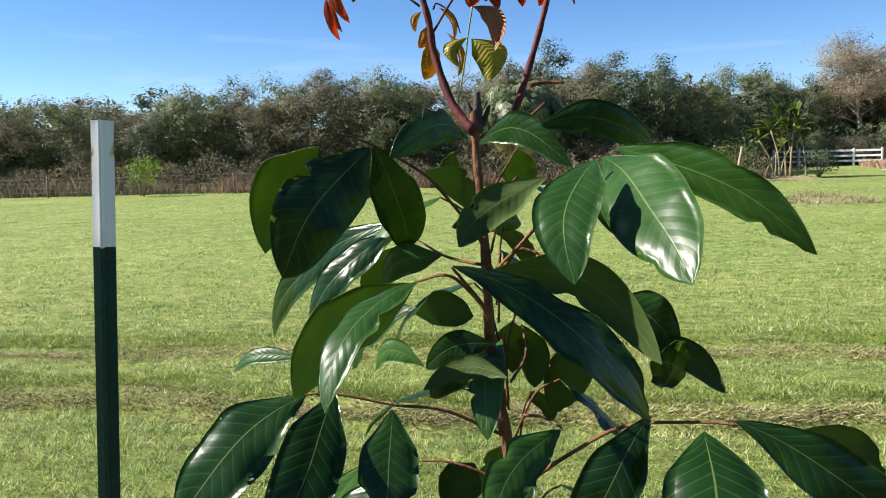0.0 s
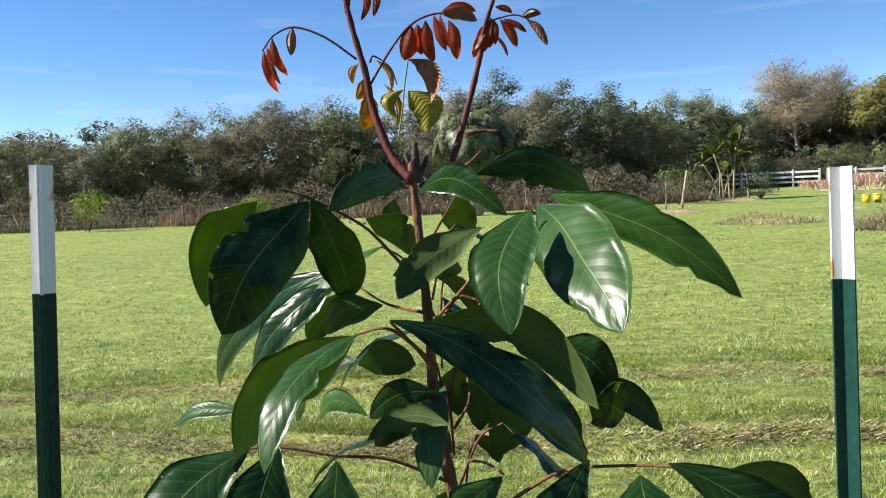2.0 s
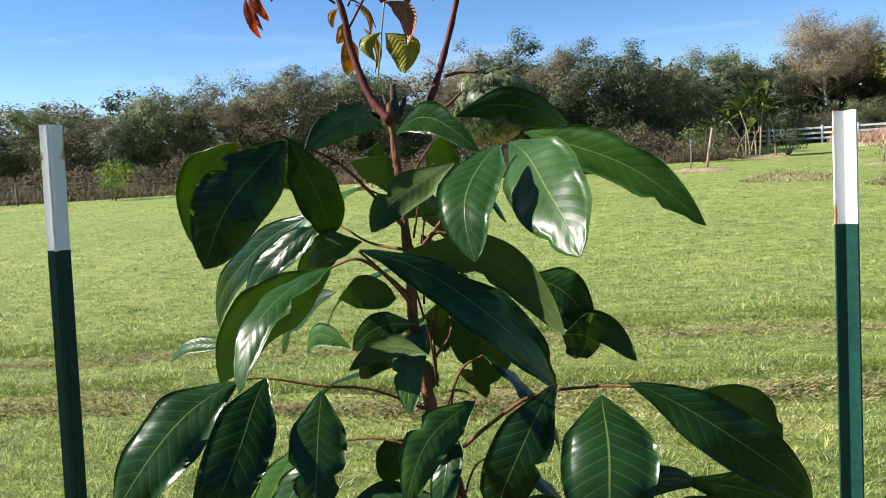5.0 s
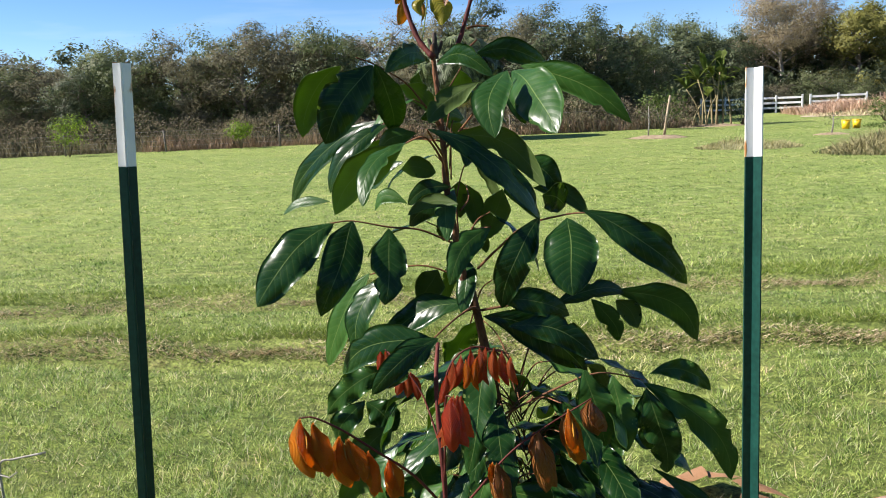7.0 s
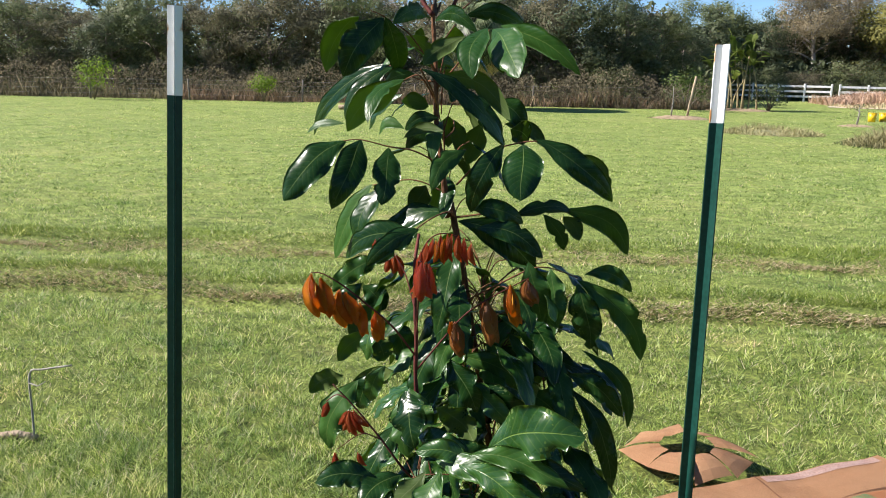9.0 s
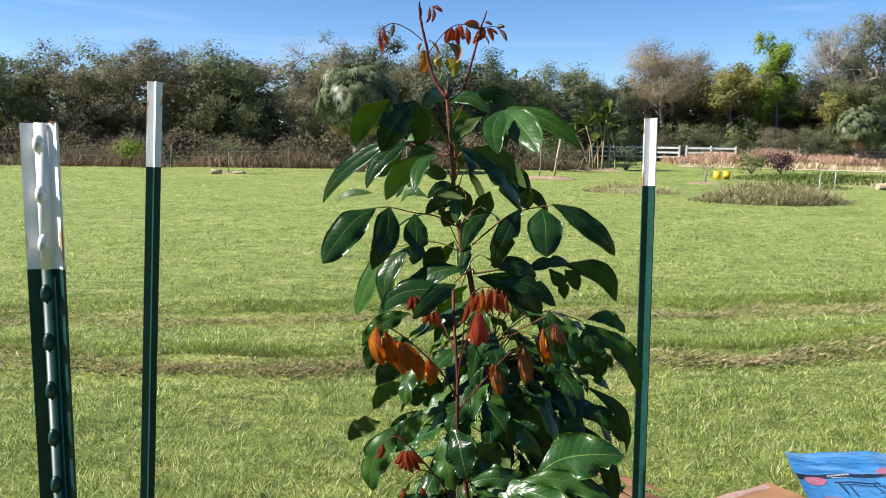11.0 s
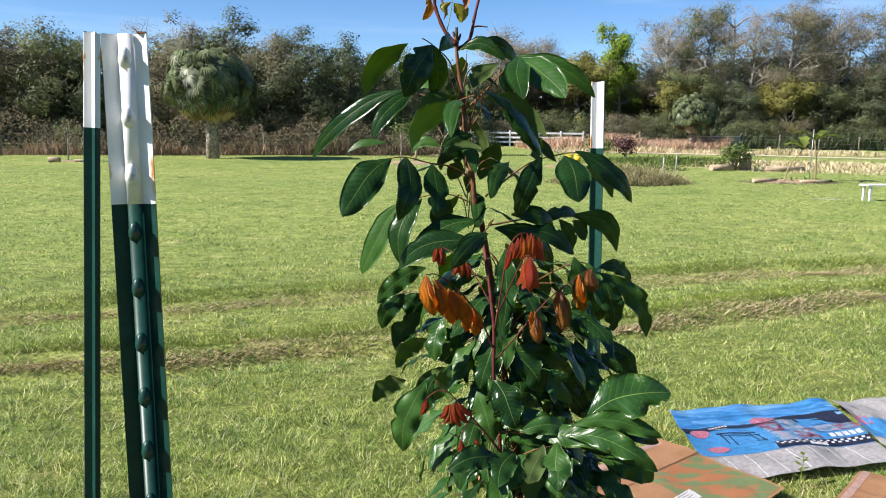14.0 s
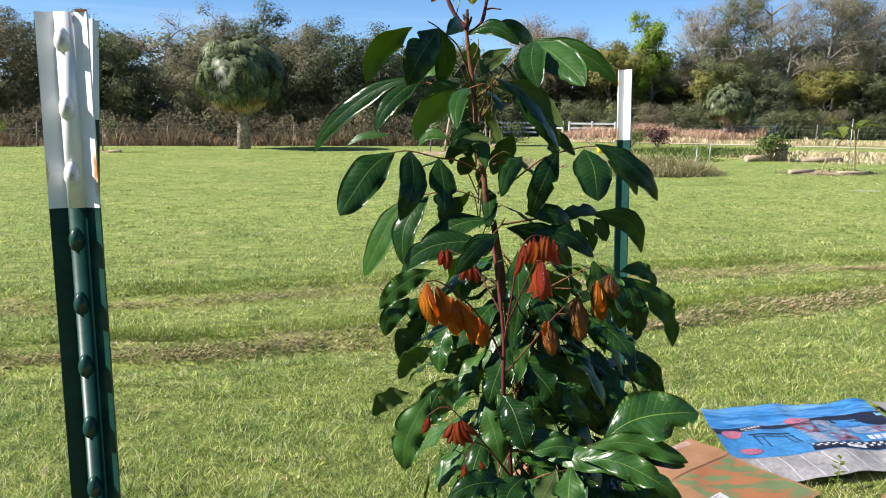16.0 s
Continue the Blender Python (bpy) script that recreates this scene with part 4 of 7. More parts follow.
def farm_gate(x, y, wide, turn):
    thing = tagged(empty("farm_gate", (x, y, 0)), "white tubular farm gate across the track", "gate")
    thing.rotation_euler = (0, 0, radians(turn))
    for z in (0.35, 0.6, 0.85, 1.15):
        bm = bmesh.new()
        tube(bm, [(0, 0, z), (wide, 0, z)], 0.03, 6)
        part("bar", bm, M_FENCEWHITE, thing)
    for px in (0.0, wide / 2, wide):
        bm = bmesh.new()
        tube(bm, [(px, 0, 0.3), (px, 0, 1.18)], 0.03, 6)
        part("upright", bm, M_FENCEWHITE, thing)
    for px in (-0.25, wide + 0.25):
        bm = bmesh.new()
        tube(bm, [(px, 0, -0.2), (px, 0, 1.45)], 0.1, 8)
        part("gate_post", bm, M_FENCEWOOD, thing)
    return thing


farm_gate(34.5, 63.2, 3.6, -16)

# overhead line before the right-hand wood
bm = bmesh.new()
tube(bm, curve_pts([(29, 71, 8.0), (38, 62, 7.9), (55, 52, 8.9), (80, 44, 11)], 6), 0.008, 4, False)
cable = tagged(part("overhead_cable", bm, M_WIRE), "thin overhead cable strung before the wood", "cable")
bm = bmesh.new()
tube(bm, [(81, 44, -0.5), (81, 44, 11.2)], [0.16, 0.12], 8)
pole = tagged(part("utility_pole", bm, M_FENCEWOOD), "wooden utility pole beyond the wood", "pole")


# ---- cardboard sheets on the grass ----
M_CARD = mottled("brown_cardboard", [(0.3, (0.42, 0.225, 0.11)), (0.7, (0.52, 0.3, 0.16))], 3, 0.85, 70, 0.1, 0.001)
M_CARDGREEN, n, l, b = nodes_of("cardboard_with_green_stain")
cn = noise_tex(n, l, 7.0, 6, stretch=(0.5, 1.4, 1))
cr_ = ramp(n, l, cn.outputs[0], [(0.46, (0.46, 0.2, 0.09)), (0.53, (0.2, 0.27, 0.12))])
l.new(cr_.outputs[0], b.inputs["Base Color"])
b.inputs["Roughness"].default_value = 0.85
M_CARDDARK = mottled("creased_cardboard_edge", [(0.3, (0.24, 0.12, 0.06)), (0.7, (0.33, 0.17, 0.09))], 9, 0.9)
M_CARDTAPE = mottled("torn_pale_strip", [(0.3, (0.5, 0.32, 0.26)), (0.7, (0.62, 0.46, 0.4))], 18, 0.7)
M_CARDWHITE = mottled("white_liner_board", [(0.3, (0.36, 0.355, 0.36)), (0.7, (0.5, 0.485, 0.49))], 4, 0.75, 9, 0.2, 0.003)
M_PRINTBLUE = mottled("blue_print", [(0.3, (0.06, 0.29, 0.6)), (0.7, (0.11, 0.38, 0.7))], 5, 0.45, 6, 0.05)
M_PRINTSKY = mottled("light_blue_print", [(0.34, (0.03, 0.14, 0.34)), (0.46, (0.06, 0.3, 0.64)), (0.68, (0.26, 0.5, 0.74))], 5, 0.45, 4, 0.05, stretch=(0.4, 2, 1))
M_PRINTNAVY = mottled("dark_navy_print", [(0.3, (0.02, 0.025, 0.05)), (0.7, (0.04, 0.045, 0.08))], 6, 0.4)
M_PRINTPINK = mottled("faded_pink_print", [(0.3, (0.5, 0.16, 0.24)), (0.7, (0.6, 0.26, 0.34))], 8, 0.5)
M_PHOTO = mottled("faded_colour_photograph", [(0.32, (0.04, 0.05, 0.09)), (0.45, (0.35, 0.12, 0.17)), (0.56, (0.16, 0.34, 0.5)), (0.7, (0.5, 0.48, 0.5))], 16, 0.5, 3, 0.05)
M_PHOTOPALE = mottled("pale_colour_photograph", [(0.32, (0.12, 0.22, 0.36)), (0.5, (0.3, 0.44, 0.58)), (0.62, (0.55, 0.38, 0.42)), (0.72, (0.6, 0.6, 0.62))], 14, 0.5, 3, 0.05)
M_PRINTWHITE = mottled("white_print", [(0.3, (0.68, 0.68, 0.7)), (0.7, (0.75, 0.75, 0.76))], 8, 0.5)


M_STEM_GREEN = mottled("pale_green_stem", [(0.3, (0.2, 0.26, 0.06)), (0.7, (0.3, 0.36, 0.1))], 30, 0.6)


M_PRINTGREY = mottled("grey_print", [(0.3, (0.34, 0.34, 0.35)), (0.7, (0.45, 0.45, 0.46))], 8, 0.6)


class Sheet:
    """A warped sheet of board: o is its corner, u and v the edges (metres, in plan)."""

    def __init__(self, name, o, u, v, z, label, material, seed, warp=0.03, thick=0.005, nu=24, nv=16):
        self.o, self.u, self.v, self.z, self.seed, self.warp, self.thick = Vector(o), Vector(u), Vector(v), z, seed, warp, thick
        self.thing = tagged(empty(name, (self.o.x, self.o.y, z)), label, "cardboard")
        self.nu, self.nv = nu, nv
        self.patch(name.split("_")[0] + "_board", 0, 0, 1, 1, material, 0.0, nu, nv, thick)

    def at(self, a, c):
        p = self.u * a + self.v * c
        w = self.warp * (noise.noise(Vector((a * 2.2, c * 2.2, self.seed))) + 0.5 * noise.noise(Vector((a * 6, c * 6, self.seed + 3))))
        return Vector((p.x, p.y, w))

    def patch(self, name, a0, c0, a1, c1, material, lift=0.0025, nu=8, nv=4, thick=0.0012, shape=None, label=""):
        """A piece of the sheet, or something printed or stuck on it, that follows its warp."""
        bm = bmesh.new()
        grid = []
        for j in range(nv + 1):
            row = []
            for i in range(nu + 1):
                a, c = i / nu, j / nv
                if shape:
                    a, c = shape(a, c)
                row.append(bm.verts.new(self.at(a0 + (a1 - a0) * a, c0 + (c1 - c0) * c) + Vector((0, 0, lift))))
            grid.append(row)
        for j in range(nv):
            for i in range(nu):
                bm.faces.new((grid[j][i], grid[j + 1][i], grid[j + 1][i + 1], grid[j][i + 1]))
        bmesh.ops.solidify(bm, geom=bm.faces[:], thickness=thick)
        return part(name, bm, material, self.thing, label)


def oval(a, c):
    """Maps the unit square onto a disc in it."""
    x, y = 2 * a - 1, 2 * c - 1
    return 0.5 + 0.5 * x * math.sqrt(max(0.0, 1 - y * y / 2)), 0.5 + 0.5 * y * math.sqrt(max(0.0, 1 - x * x / 2))


brown = Sheet("brown_cardboard", (1.16, 3.49), (1.27, 0.70), (0.40, -0.75), 0.075, "large sheet of folded brown cardboard on the grass", M_CARD, 3, 0.03)
brown.patch("green_stain", 0.62, 0.36, 0.985, 0.98, M_CARDGREEN, 0.002, 14, 10, 0.0008, None, "faded green stain on the board")
brown.patch("fold_line", 0.0, 0.335, 1.0, 0.345, M_CARDDARK, 0.0022, 24, 1)
brown.patch("fold_line", 0.415, 0.0, 0.423, 1.0, M_CARDDARK, 0.0024, 1, 16)
brown.patch("torn_strip", 0.44, 0.01, 0.97, 0.075, M_CARDTAPE, 0.002, 16, 2, 0.0008, None, "pale strip where tape was torn off")
brown.patch("paper_label", 0.57, 0.62, 0.69, 0.715, M_PRINTWHITE, 0.0045, 6, 4, 0.001, None, "white paper label with grey print")
for k in range(4):
    brown.patch("print_bar", 0.58, 0.632 + 0.019 * k, 0.67 - 0.015 * (k % 2), 0.639 + 0.019 * k, M_PRINTGREY, 0.0058, 4, 1, 0.0008)
brown2 = Sheet("brown_cardboard", (2.98, 3.24), (0.44, 0.34), (0.5, -0.6), 0.08, "second sheet of brown cardboard on the grass", M_CARD, 5, 0.03)
brown2.patch("torn_strip", 0.02, 0.02, 0.98, 0.07, M_CARDTAPE, 0.002, 12, 1)

box = Sheet("printed_cardboard", (2.735, 4.66), (1.25, 0.03), (-0.23, -1.02), 0.07, "flattened printed carton, blue above and white below, on the grass", M_CARDWHITE, 8, 0.045)
box.patch("blue_print", 0.0, 0.0, 1.0, 0.74, M_PRINTBLUE, 0.002, 20, 12)
box.patch("sky_print", 0.0, 0.0, 1.0, 0.3, M_PRINTSKY, 0.0034, 20, 5)
# the dark ribbon swings up towards the middle
box.patch("dark_ribbon", 0.0, 0.32, 0.5, 0.42, M_PRINTNAVY, 0.0047, 16, 2, 0.001, lambda a, c: (a, c * (1 - 0.25 * a) - 0.55 * math.sin(1.6 * a)))
box.patch("dark_ribbon", 0.5, 0.24, 1.0, 0.33, M_PRINTNAVY, 0.0049, 16, 2, 0.001, lambda a, c: (a, c * (1 + 1.2 * a) - 0.3 * math.sin(3.1 * a)))
box.patch("dark_ribbon", 0.44, 0.645, 1.0, 0.735, M_PRINTNAVY, 0.0047, 14, 2)
box.patch("pink_oval", 0.03, 0.36, 0.14, 0.47, M_PRINTPINK, 0.006, 8, 8, 0.001, oval)
box.patch("pink_patch", 0.07, 0.6, 0.19, 0.7, M_PRINTPINK, 0.005, 8, 8, 0.001, oval)
box.patch("pink_oval", 0.43, 0.21, 0.58, 0.31, M_PRINTPINK, 0.0062, 8, 8, 0.001, oval)
for k in range(6):
    box.patch("white_bar", 0.155 + 0.021 * k, 0.325 - 0.008 * k, 0.17 + 0.021 * k, 0.36 - 0.008 * k, M_PRINTWHITE, 0.0062, 2, 1)
box.patch("white_bar", 0.17, 0.375, 0.25, 0.384, M_PRINTWHITE, 0.0062, 3, 1)
# a folding table drawn in thin dark lines
box.patch("line_drawing", 0.17, 0.44, 0.4, 0.452, M_PRINTNAVY, 0.005, 6, 1)
box.patch("line_drawing", 0.19, 0.47, 0.42, 0.478, M_PRINTNAVY, 0.005, 6, 1)
for a0, c0, c1 in ((0.19, 0.45, 0.58), (0.23, 0.47, 0.61), (0.36, 0.45, 0.56), (0.4, 0.47, 0.6)):
    box.patch("line_drawing", a0, c0, a0 + 0.008, c1, M_PRINTNAVY, 0.0051, 1, 4, 0.001, lambda a, c: (a + 2.5 * c, c))
box.patch("line_drawing", 0.36, 0.575, 0.43, 0.583, M_PRINTNAVY, 0.0052, 3, 1)
# photographs in slanting panels
for a0, c0, a1, c1, mat in ((0.44, 0.33, 0.55, 0.48, M_PHOTO), (0.47, 0.49, 0.58, 0.64, M_PHOTOPALE), (0.56, 0.31, 0.67, 0.46, M_PHOTOPALE),
                            (0.59, 0.47, 0.71, 0.63, M_PHOTO), (0.69, 0.3, 0.83, 0.41, M_PRINTBLUE), (0.72, 0.43, 0.86, 0.53, M_PHOTOPALE), (0.86, 0.42, 0.99, 0.53, M_PHOTO)):
    box.patch("panel_picture", a0, c0, a1, c1, mat, 0.0056, 5, 4, 0.001, lambda a, c: (a + 0.22 * c, c))
for k in range(5):
    box.patch("white_bar", 0.79 + 0.04 * k, 0.565, 0.82 + 0.04 * k, 0.625, M_PRINTWHITE, 0.006, 2, 1)
box.patch("white_bar", 0.63, 0.69, 0.73, 0.725, M_PRINTWHITE, 0.006, 3, 1)
for k in range(26):
    box.patch("check", 0.445 + 0.021 * k, 0.655 + 0.02 * (k % 2), 0.464 + 0.021 * k, 0.673 + 0.02 * (k % 2), M_PRINTWHITE, 0.006, 1, 1)
for k in range(7):
    a0 = 0.12 + 0.115 * k
    box.patch("crease", a0, 0.75, a0 + 0.006, 0.99, M_PRINTWHITE, 0.002, 1, 6, 0.001, lambda a, c: (a + 9 * c, c))
flap = Sheet("white_cardboard", (4.02, 4.70), (0.62, -0.10), (-0.21, -1.06), 0.075, "white inner flap of a flattened carton on the grass", M_CARDWHITE, 11, 0.05)
flap.patch("blue_print", 0.0, 0.34, 0.8, 0.62, M_PRINTBLUE, 0.002, 10, 4, 0.001, lambda a, c: (a, c + 0.25 * a))
flap.patch("pink_print", 0.0, 0.34, 0.16, 0.44, M_PRINTPINK, 0.0036, 4, 3)

# ring of cut cardboard, a mulch collar
r_ring = random.Random(2)
ring = tagged(empty("cardboard_ring", (1.38, 4.0, 0.05)), "cut ring of brown cardboard lying on the grass", "cardboard")
N = 8
cut = [0.37, 0.33, 0.39, 0.32, 0.37, 0.31, 0.38, 0.33]
for k in range(N):
    bm = bmesh.new()
    rows = []
    tip = r_ring.uniform(-0.16, 0.05)
    a0, a1 = 2 * math.pi * (k + 0.01) / N, 2 * math.pi * (k + 0.99) / N
    corner = [Vector((math.cos(a), math.sin(a) * 0.9, 0)) for a in (a0, a1)]
    outer = [cut[k] * r_ring.uniform(0.95, 1.05), cut[(k + 1) % N] * r_ring.uniform(0.92, 1.05)]
    for j in range(4):
        row = []
        for i in range(5):
            s = i / 4
            p_in = (corner[0] * 0.15).lerp(corner[1] * 0.15, s)
            p_out = (corner[0] * outer[0]).lerp(corner[1] * outer[1], s)
            p = p_in.lerp(p_out, j / 3)
            rise = 0.075 + tip * (j / 3) * 0.16 - 0.05 * (j / 3) ** 2 + 0.012 * math.sin(3.0 * s + k) + 0.004 * (k % 2)
            row.append(bm.verts.new((p.x, p.y, max(0.006, rise))))
        rows.append(row)
    for a_, c_ in zip(rows, rows[1:]):
        for i in range(4):
            bm.faces.new((a_[i], c_[i], c_[i + 1], a_[i + 1]))
    bmesh.ops.solidify(bm, geom=bm.faces[:], thickness=0.005)
    part("cardboard_segment", bm, M_CARD, ring)

# seedling beside the carton
M_SEED = foliage("pale_green_seedling_leaves", (0.2, 0.3, 0.05), (0.34, 0.42, 0.1), 0.4, 0.5, "Object")
seedling = tagged(empty("seedling", (3.02, 3.58, 0.0)), "small pale green seedling beside the carton", "weed")
bm = bmesh.new()
tube(bm, [(0, 0, 0), (0.01, 0, 0.1), (0.02, 0.01, 0.2)], [0.003, 0.0025, 0.0015], 5)
part("stem", bm, M_STEM_GREEN, seedling)
sr = random.Random(9)
for k in range(12):
    z, a = 0.05 + 0.013 * k, k * 2.4
    d = Vector((math.cos(a), math.sin(a), 0.25)) * sr.uniform(0.03, 0.055)
    sd = Vector((-math.sin(a), math.cos(a), 0)) * 0.014
    p = Vector((0.001 * k, 0, z))
    bm = bmesh.new()
    vs = [bm.verts.new(q) for q in (p, p + d * 0.5 + sd, p + d, p + d * 0.5 - sd)]
    bm.faces.new(vs)
    bmesh.ops.solidify(bm, geom=bm.faces[:], thickness=0.0008)
    part("leaf", bm, M_SEED, seedling)

# dry forked stick standing in the grass
bm = bmesh.new()
tube(bm, curve_pts([(0, 0, -0.05), (0.0, 0.01, 0.25), (0.02, 0, 0.52), (0.12, 0, 0.56), (0.32, 0.02, 0.6)], 4), [0.0075] * 17, 6)
tube(bm, [(0.01, 0, 0.45), (0.07, 0, 0.43), (0.13, 0.0, 0.47)], [0.006, 0.005, 0.004], 5)
stick = part("dry_stick", bm, M_PALEBARK)
stick.location, stick.scale = (-2.28, 3.52, 0.0), (0.85, 0.85, 0.8)
tagged(stick, "pale forked dry stick standing in the grass", "stick")


# ---- steel posts ----
M_GREEN = mottled("dark_green_post_paint", [(0.3, (0.004, 0.032, 0.025)), (0.7, (0.008, 0.05, 0.039))], 12, 0.4, 8, 0.12, 0.001, spec=0.25)
M_RUSTSPOT = mottled("rust", [(0.3, (0.2, 0.07, 0.02)), (0.7, (0.42, 0.19, 0.07))], 40, 0.9)
M_POSTWHITE, n, l, b = nodes_of("white_post_paint")
pa = noise_tex(n, l, 55, 5, stretch=(1, 1, 0.3))
# rust creeps in from the cut edges and comes through where the paint is chipped
ps = n.new("ShaderNodeSeparateXYZ")
l.new(n.new("ShaderNodeTexCoord").outputs["Object"], ps.inputs[0])
pe = n.new("ShaderNodeMath")
pe.operation = "ABSOLUTE"
l.new(ps.outputs[0], pe.inputs[0])
pedge = ramp(n, l, pe.outputs[0], [(0.0145, (0, 0, 0)), (0.0172, (0.27, 0.27, 0.27))])
psum = n.new("ShaderNodeMath")
l.new(pa.outputs[0], psum.inputs[0])
l.new(pedge.outputs[0], psum.inputs[1])
pr_ = ramp(n, l, psum.outputs[0], [(0.0, (0.8, 0.8, 0.8)), (0.7, (0.76, 0.76, 0.75)), (0.75, (0.62, 0.5, 0.36)), (0.8, (0.4, 0.17, 0.05))])
l.new(pr_.outputs[0], b.inputs["Base Color"])
b.inputs["Roughness"].default_value = 0.4
bump(n, l, b, pa.outputs[0], 0.15, 0.002)


M_STUDWHITE = mottled("chipped_white_stud_paint", [(0.3, (0.8, 0.8, 0.79)), (0.58, (0.76, 0.75, 0.72)), (0.66, (0.42, 0.36, 0.28))], 90, 0.45, 4, 0.2, 0.001)
M_STUDGREEN = mottled("chipped_green_stud_paint", [(0.3, (0.005, 0.036, 0.028)), (0.6, (0.008, 0.048, 0.037)), (0.68, (0.14, 0.075, 0.04))], 80, 0.4, 4, 0.15, 0.001, spec=0.3)


def t_profile(z, s=1.0):
    """Outline of the post's section: a shallow V flange, a rib in front (-y) and a stem behind (+y)."""
    return [(-0.0175, -0.0062), (-0.0064, -0.0005), (-0.0054, -0.0038), (-0.0038, -0.0056), (-0.0015, -0.0066), (0.0015, -0.0066), (0.0038, -0.0056), (0.0054, -0.0038), (0.0064, -0.0005), (0.0175, -0.0062), (0.0175, -0.0032), (0.0022, 0.0032), (0.0016, 0.026), (-0.0016, 0.026), (-0.0022, 0.0032), (-0.0175, -0.0032)]


def prism(bm, outline, z0, z1):
    lo = [bm.verts.new((x, y, z0)) for x, y in outline]
    hi = [bm.verts.new((x, y, z1)) for x, y in outline]
    k = len(outline)
    for i in range(k):
        f = bm.faces.new((lo[i], lo[(i + 1) % k], hi[(i + 1) % k], hi[i]))
        f.smooth = 1 <= i <= 7
    bm.faces.new(lo[::-1])
    bm.faces.new(hi)


def t_post(top, foot, white, turn, label, studs_from=0.012, wide=1.0):
    """A studded steel T-post between its top and its foot in the ground, leaning as they say; white: length of the painted top."""
    top, foot = Vector(top), Vector(foot)
    long = (top - foot).length
    axis = (top - foot).normalized()
    q = Vector((0, 0, 1)).rotation_difference(axis)
    thing = empty("fence_post", foot)
    thing.rotation_mode = "QUATERNION"
    thing.rotation_quaternion = q @ Euler((0, 0, radians(turn))).to_quaternion()
    thing.scale = (wide, wide, 1)
    tagged(thing, label, "fence post", "steel posts round the young tree")
    bm = bmesh.new()
    prism(bm, t_profile(0), -0.3, long - white)
    shaft = part("shaft", bm, M_GREEN, thing, "dark green painted steel shaft")
    bm = bmesh.new()
    prism(bm, t_profile(0), long - white, long)
    painted = part("painted_top", bm, M_POSTWHITE, thing, "white painted top with rust on its edges")
    # studs down the front rib
    bm = bmesh.new()
    bmesh.ops.create_uvsphere(bm, u_segments=10, v_segments=8, radius=1.0)
    for v in bm.verts:
        x, y, z = v.co
        # a rounded knob, steep below and run out above
        v.co = (x * 0.0054, y * 0.0066 - 0.001 * z, z * (0.0125 if z > 0 else 0.0075))
    for f in bm.faces:
        f.smooth = True
    gme = bpy.data.meshes.new("stud")
    bm.to_mesh(gme)
    bm.free()
    wme = gme.copy()
    gme.materials.append(M_STUDGREEN)
    wme.materials.append(M_STUDWHITE)
    z = long - studs_from - 0.012
    while z > 0.05:
        s = new("stud", wme if z > long - white else gme)
        s.parent = painted if z > long - white else shaft
        s.location = (0, -0.0058, z)
        z -= 0.0515
    bm = bmesh.new()
    block(bm, (0.007, 0.0034, 0.0016), (0.0135, -0.0042, long + 0.0009))
    part("rusty_rim", bm, M_RUSTSPOT, thing, "rust along the cut top edge")
    return thing


POST_A = t_post((-0.256, 1.679, 2.256), (-0.356, 1.579, 0.0), 0.207, 208, "studded steel T-post in dark green with a white painted top", 0.02)
POST_B = t_post((1.021, 1.936, 2.190), (1.021, 1.767, 0.0), 0.186, 210, "leaning studded green steel T-post with a white, rust-streaked top", 0.02)
POST_C = t_post((0.041, 0.567, 2.146), (0.078, 0.454, 0.0), 0.151, -3, "studded dark green steel T-post with a chipped white top", 0.012, 1.1)

# ---- the young tree between the posts ----
M_STEM = {
    "bark": mottled("reddish_brown_young_bark", [(0.3, (0.08, 0.036, 0.02)), (0.7, (0.23, 0.11, 0.055))], 60, 0.9, 5, 0.8, 0.003, (1, 1, 0.4), spec=0.15),
    "redbark": mottled("dark_red_shoot_skin", [(0.3, (0.06, 0.014, 0.013)), (0.7, (0.15, 0.036, 0.026))], 50, 0.7, 5, 0.4, 0.002, (1, 1, 0.4), spec=0.2),
    "greenbark": mottled("green_stalk_skin", [(0.3, (0.16, 0.22, 0.04)), (0.7, (0.26, 0.32, 0.07))], 40, 0.5),
    "deadbark": mottled("dead_stub_bark", [(0.3, (0.03, 0.022, 0.018)), (0.7, (0.1, 0.075, 0.06))], 60, 0.9, 5, 0.6, 0.002),
}


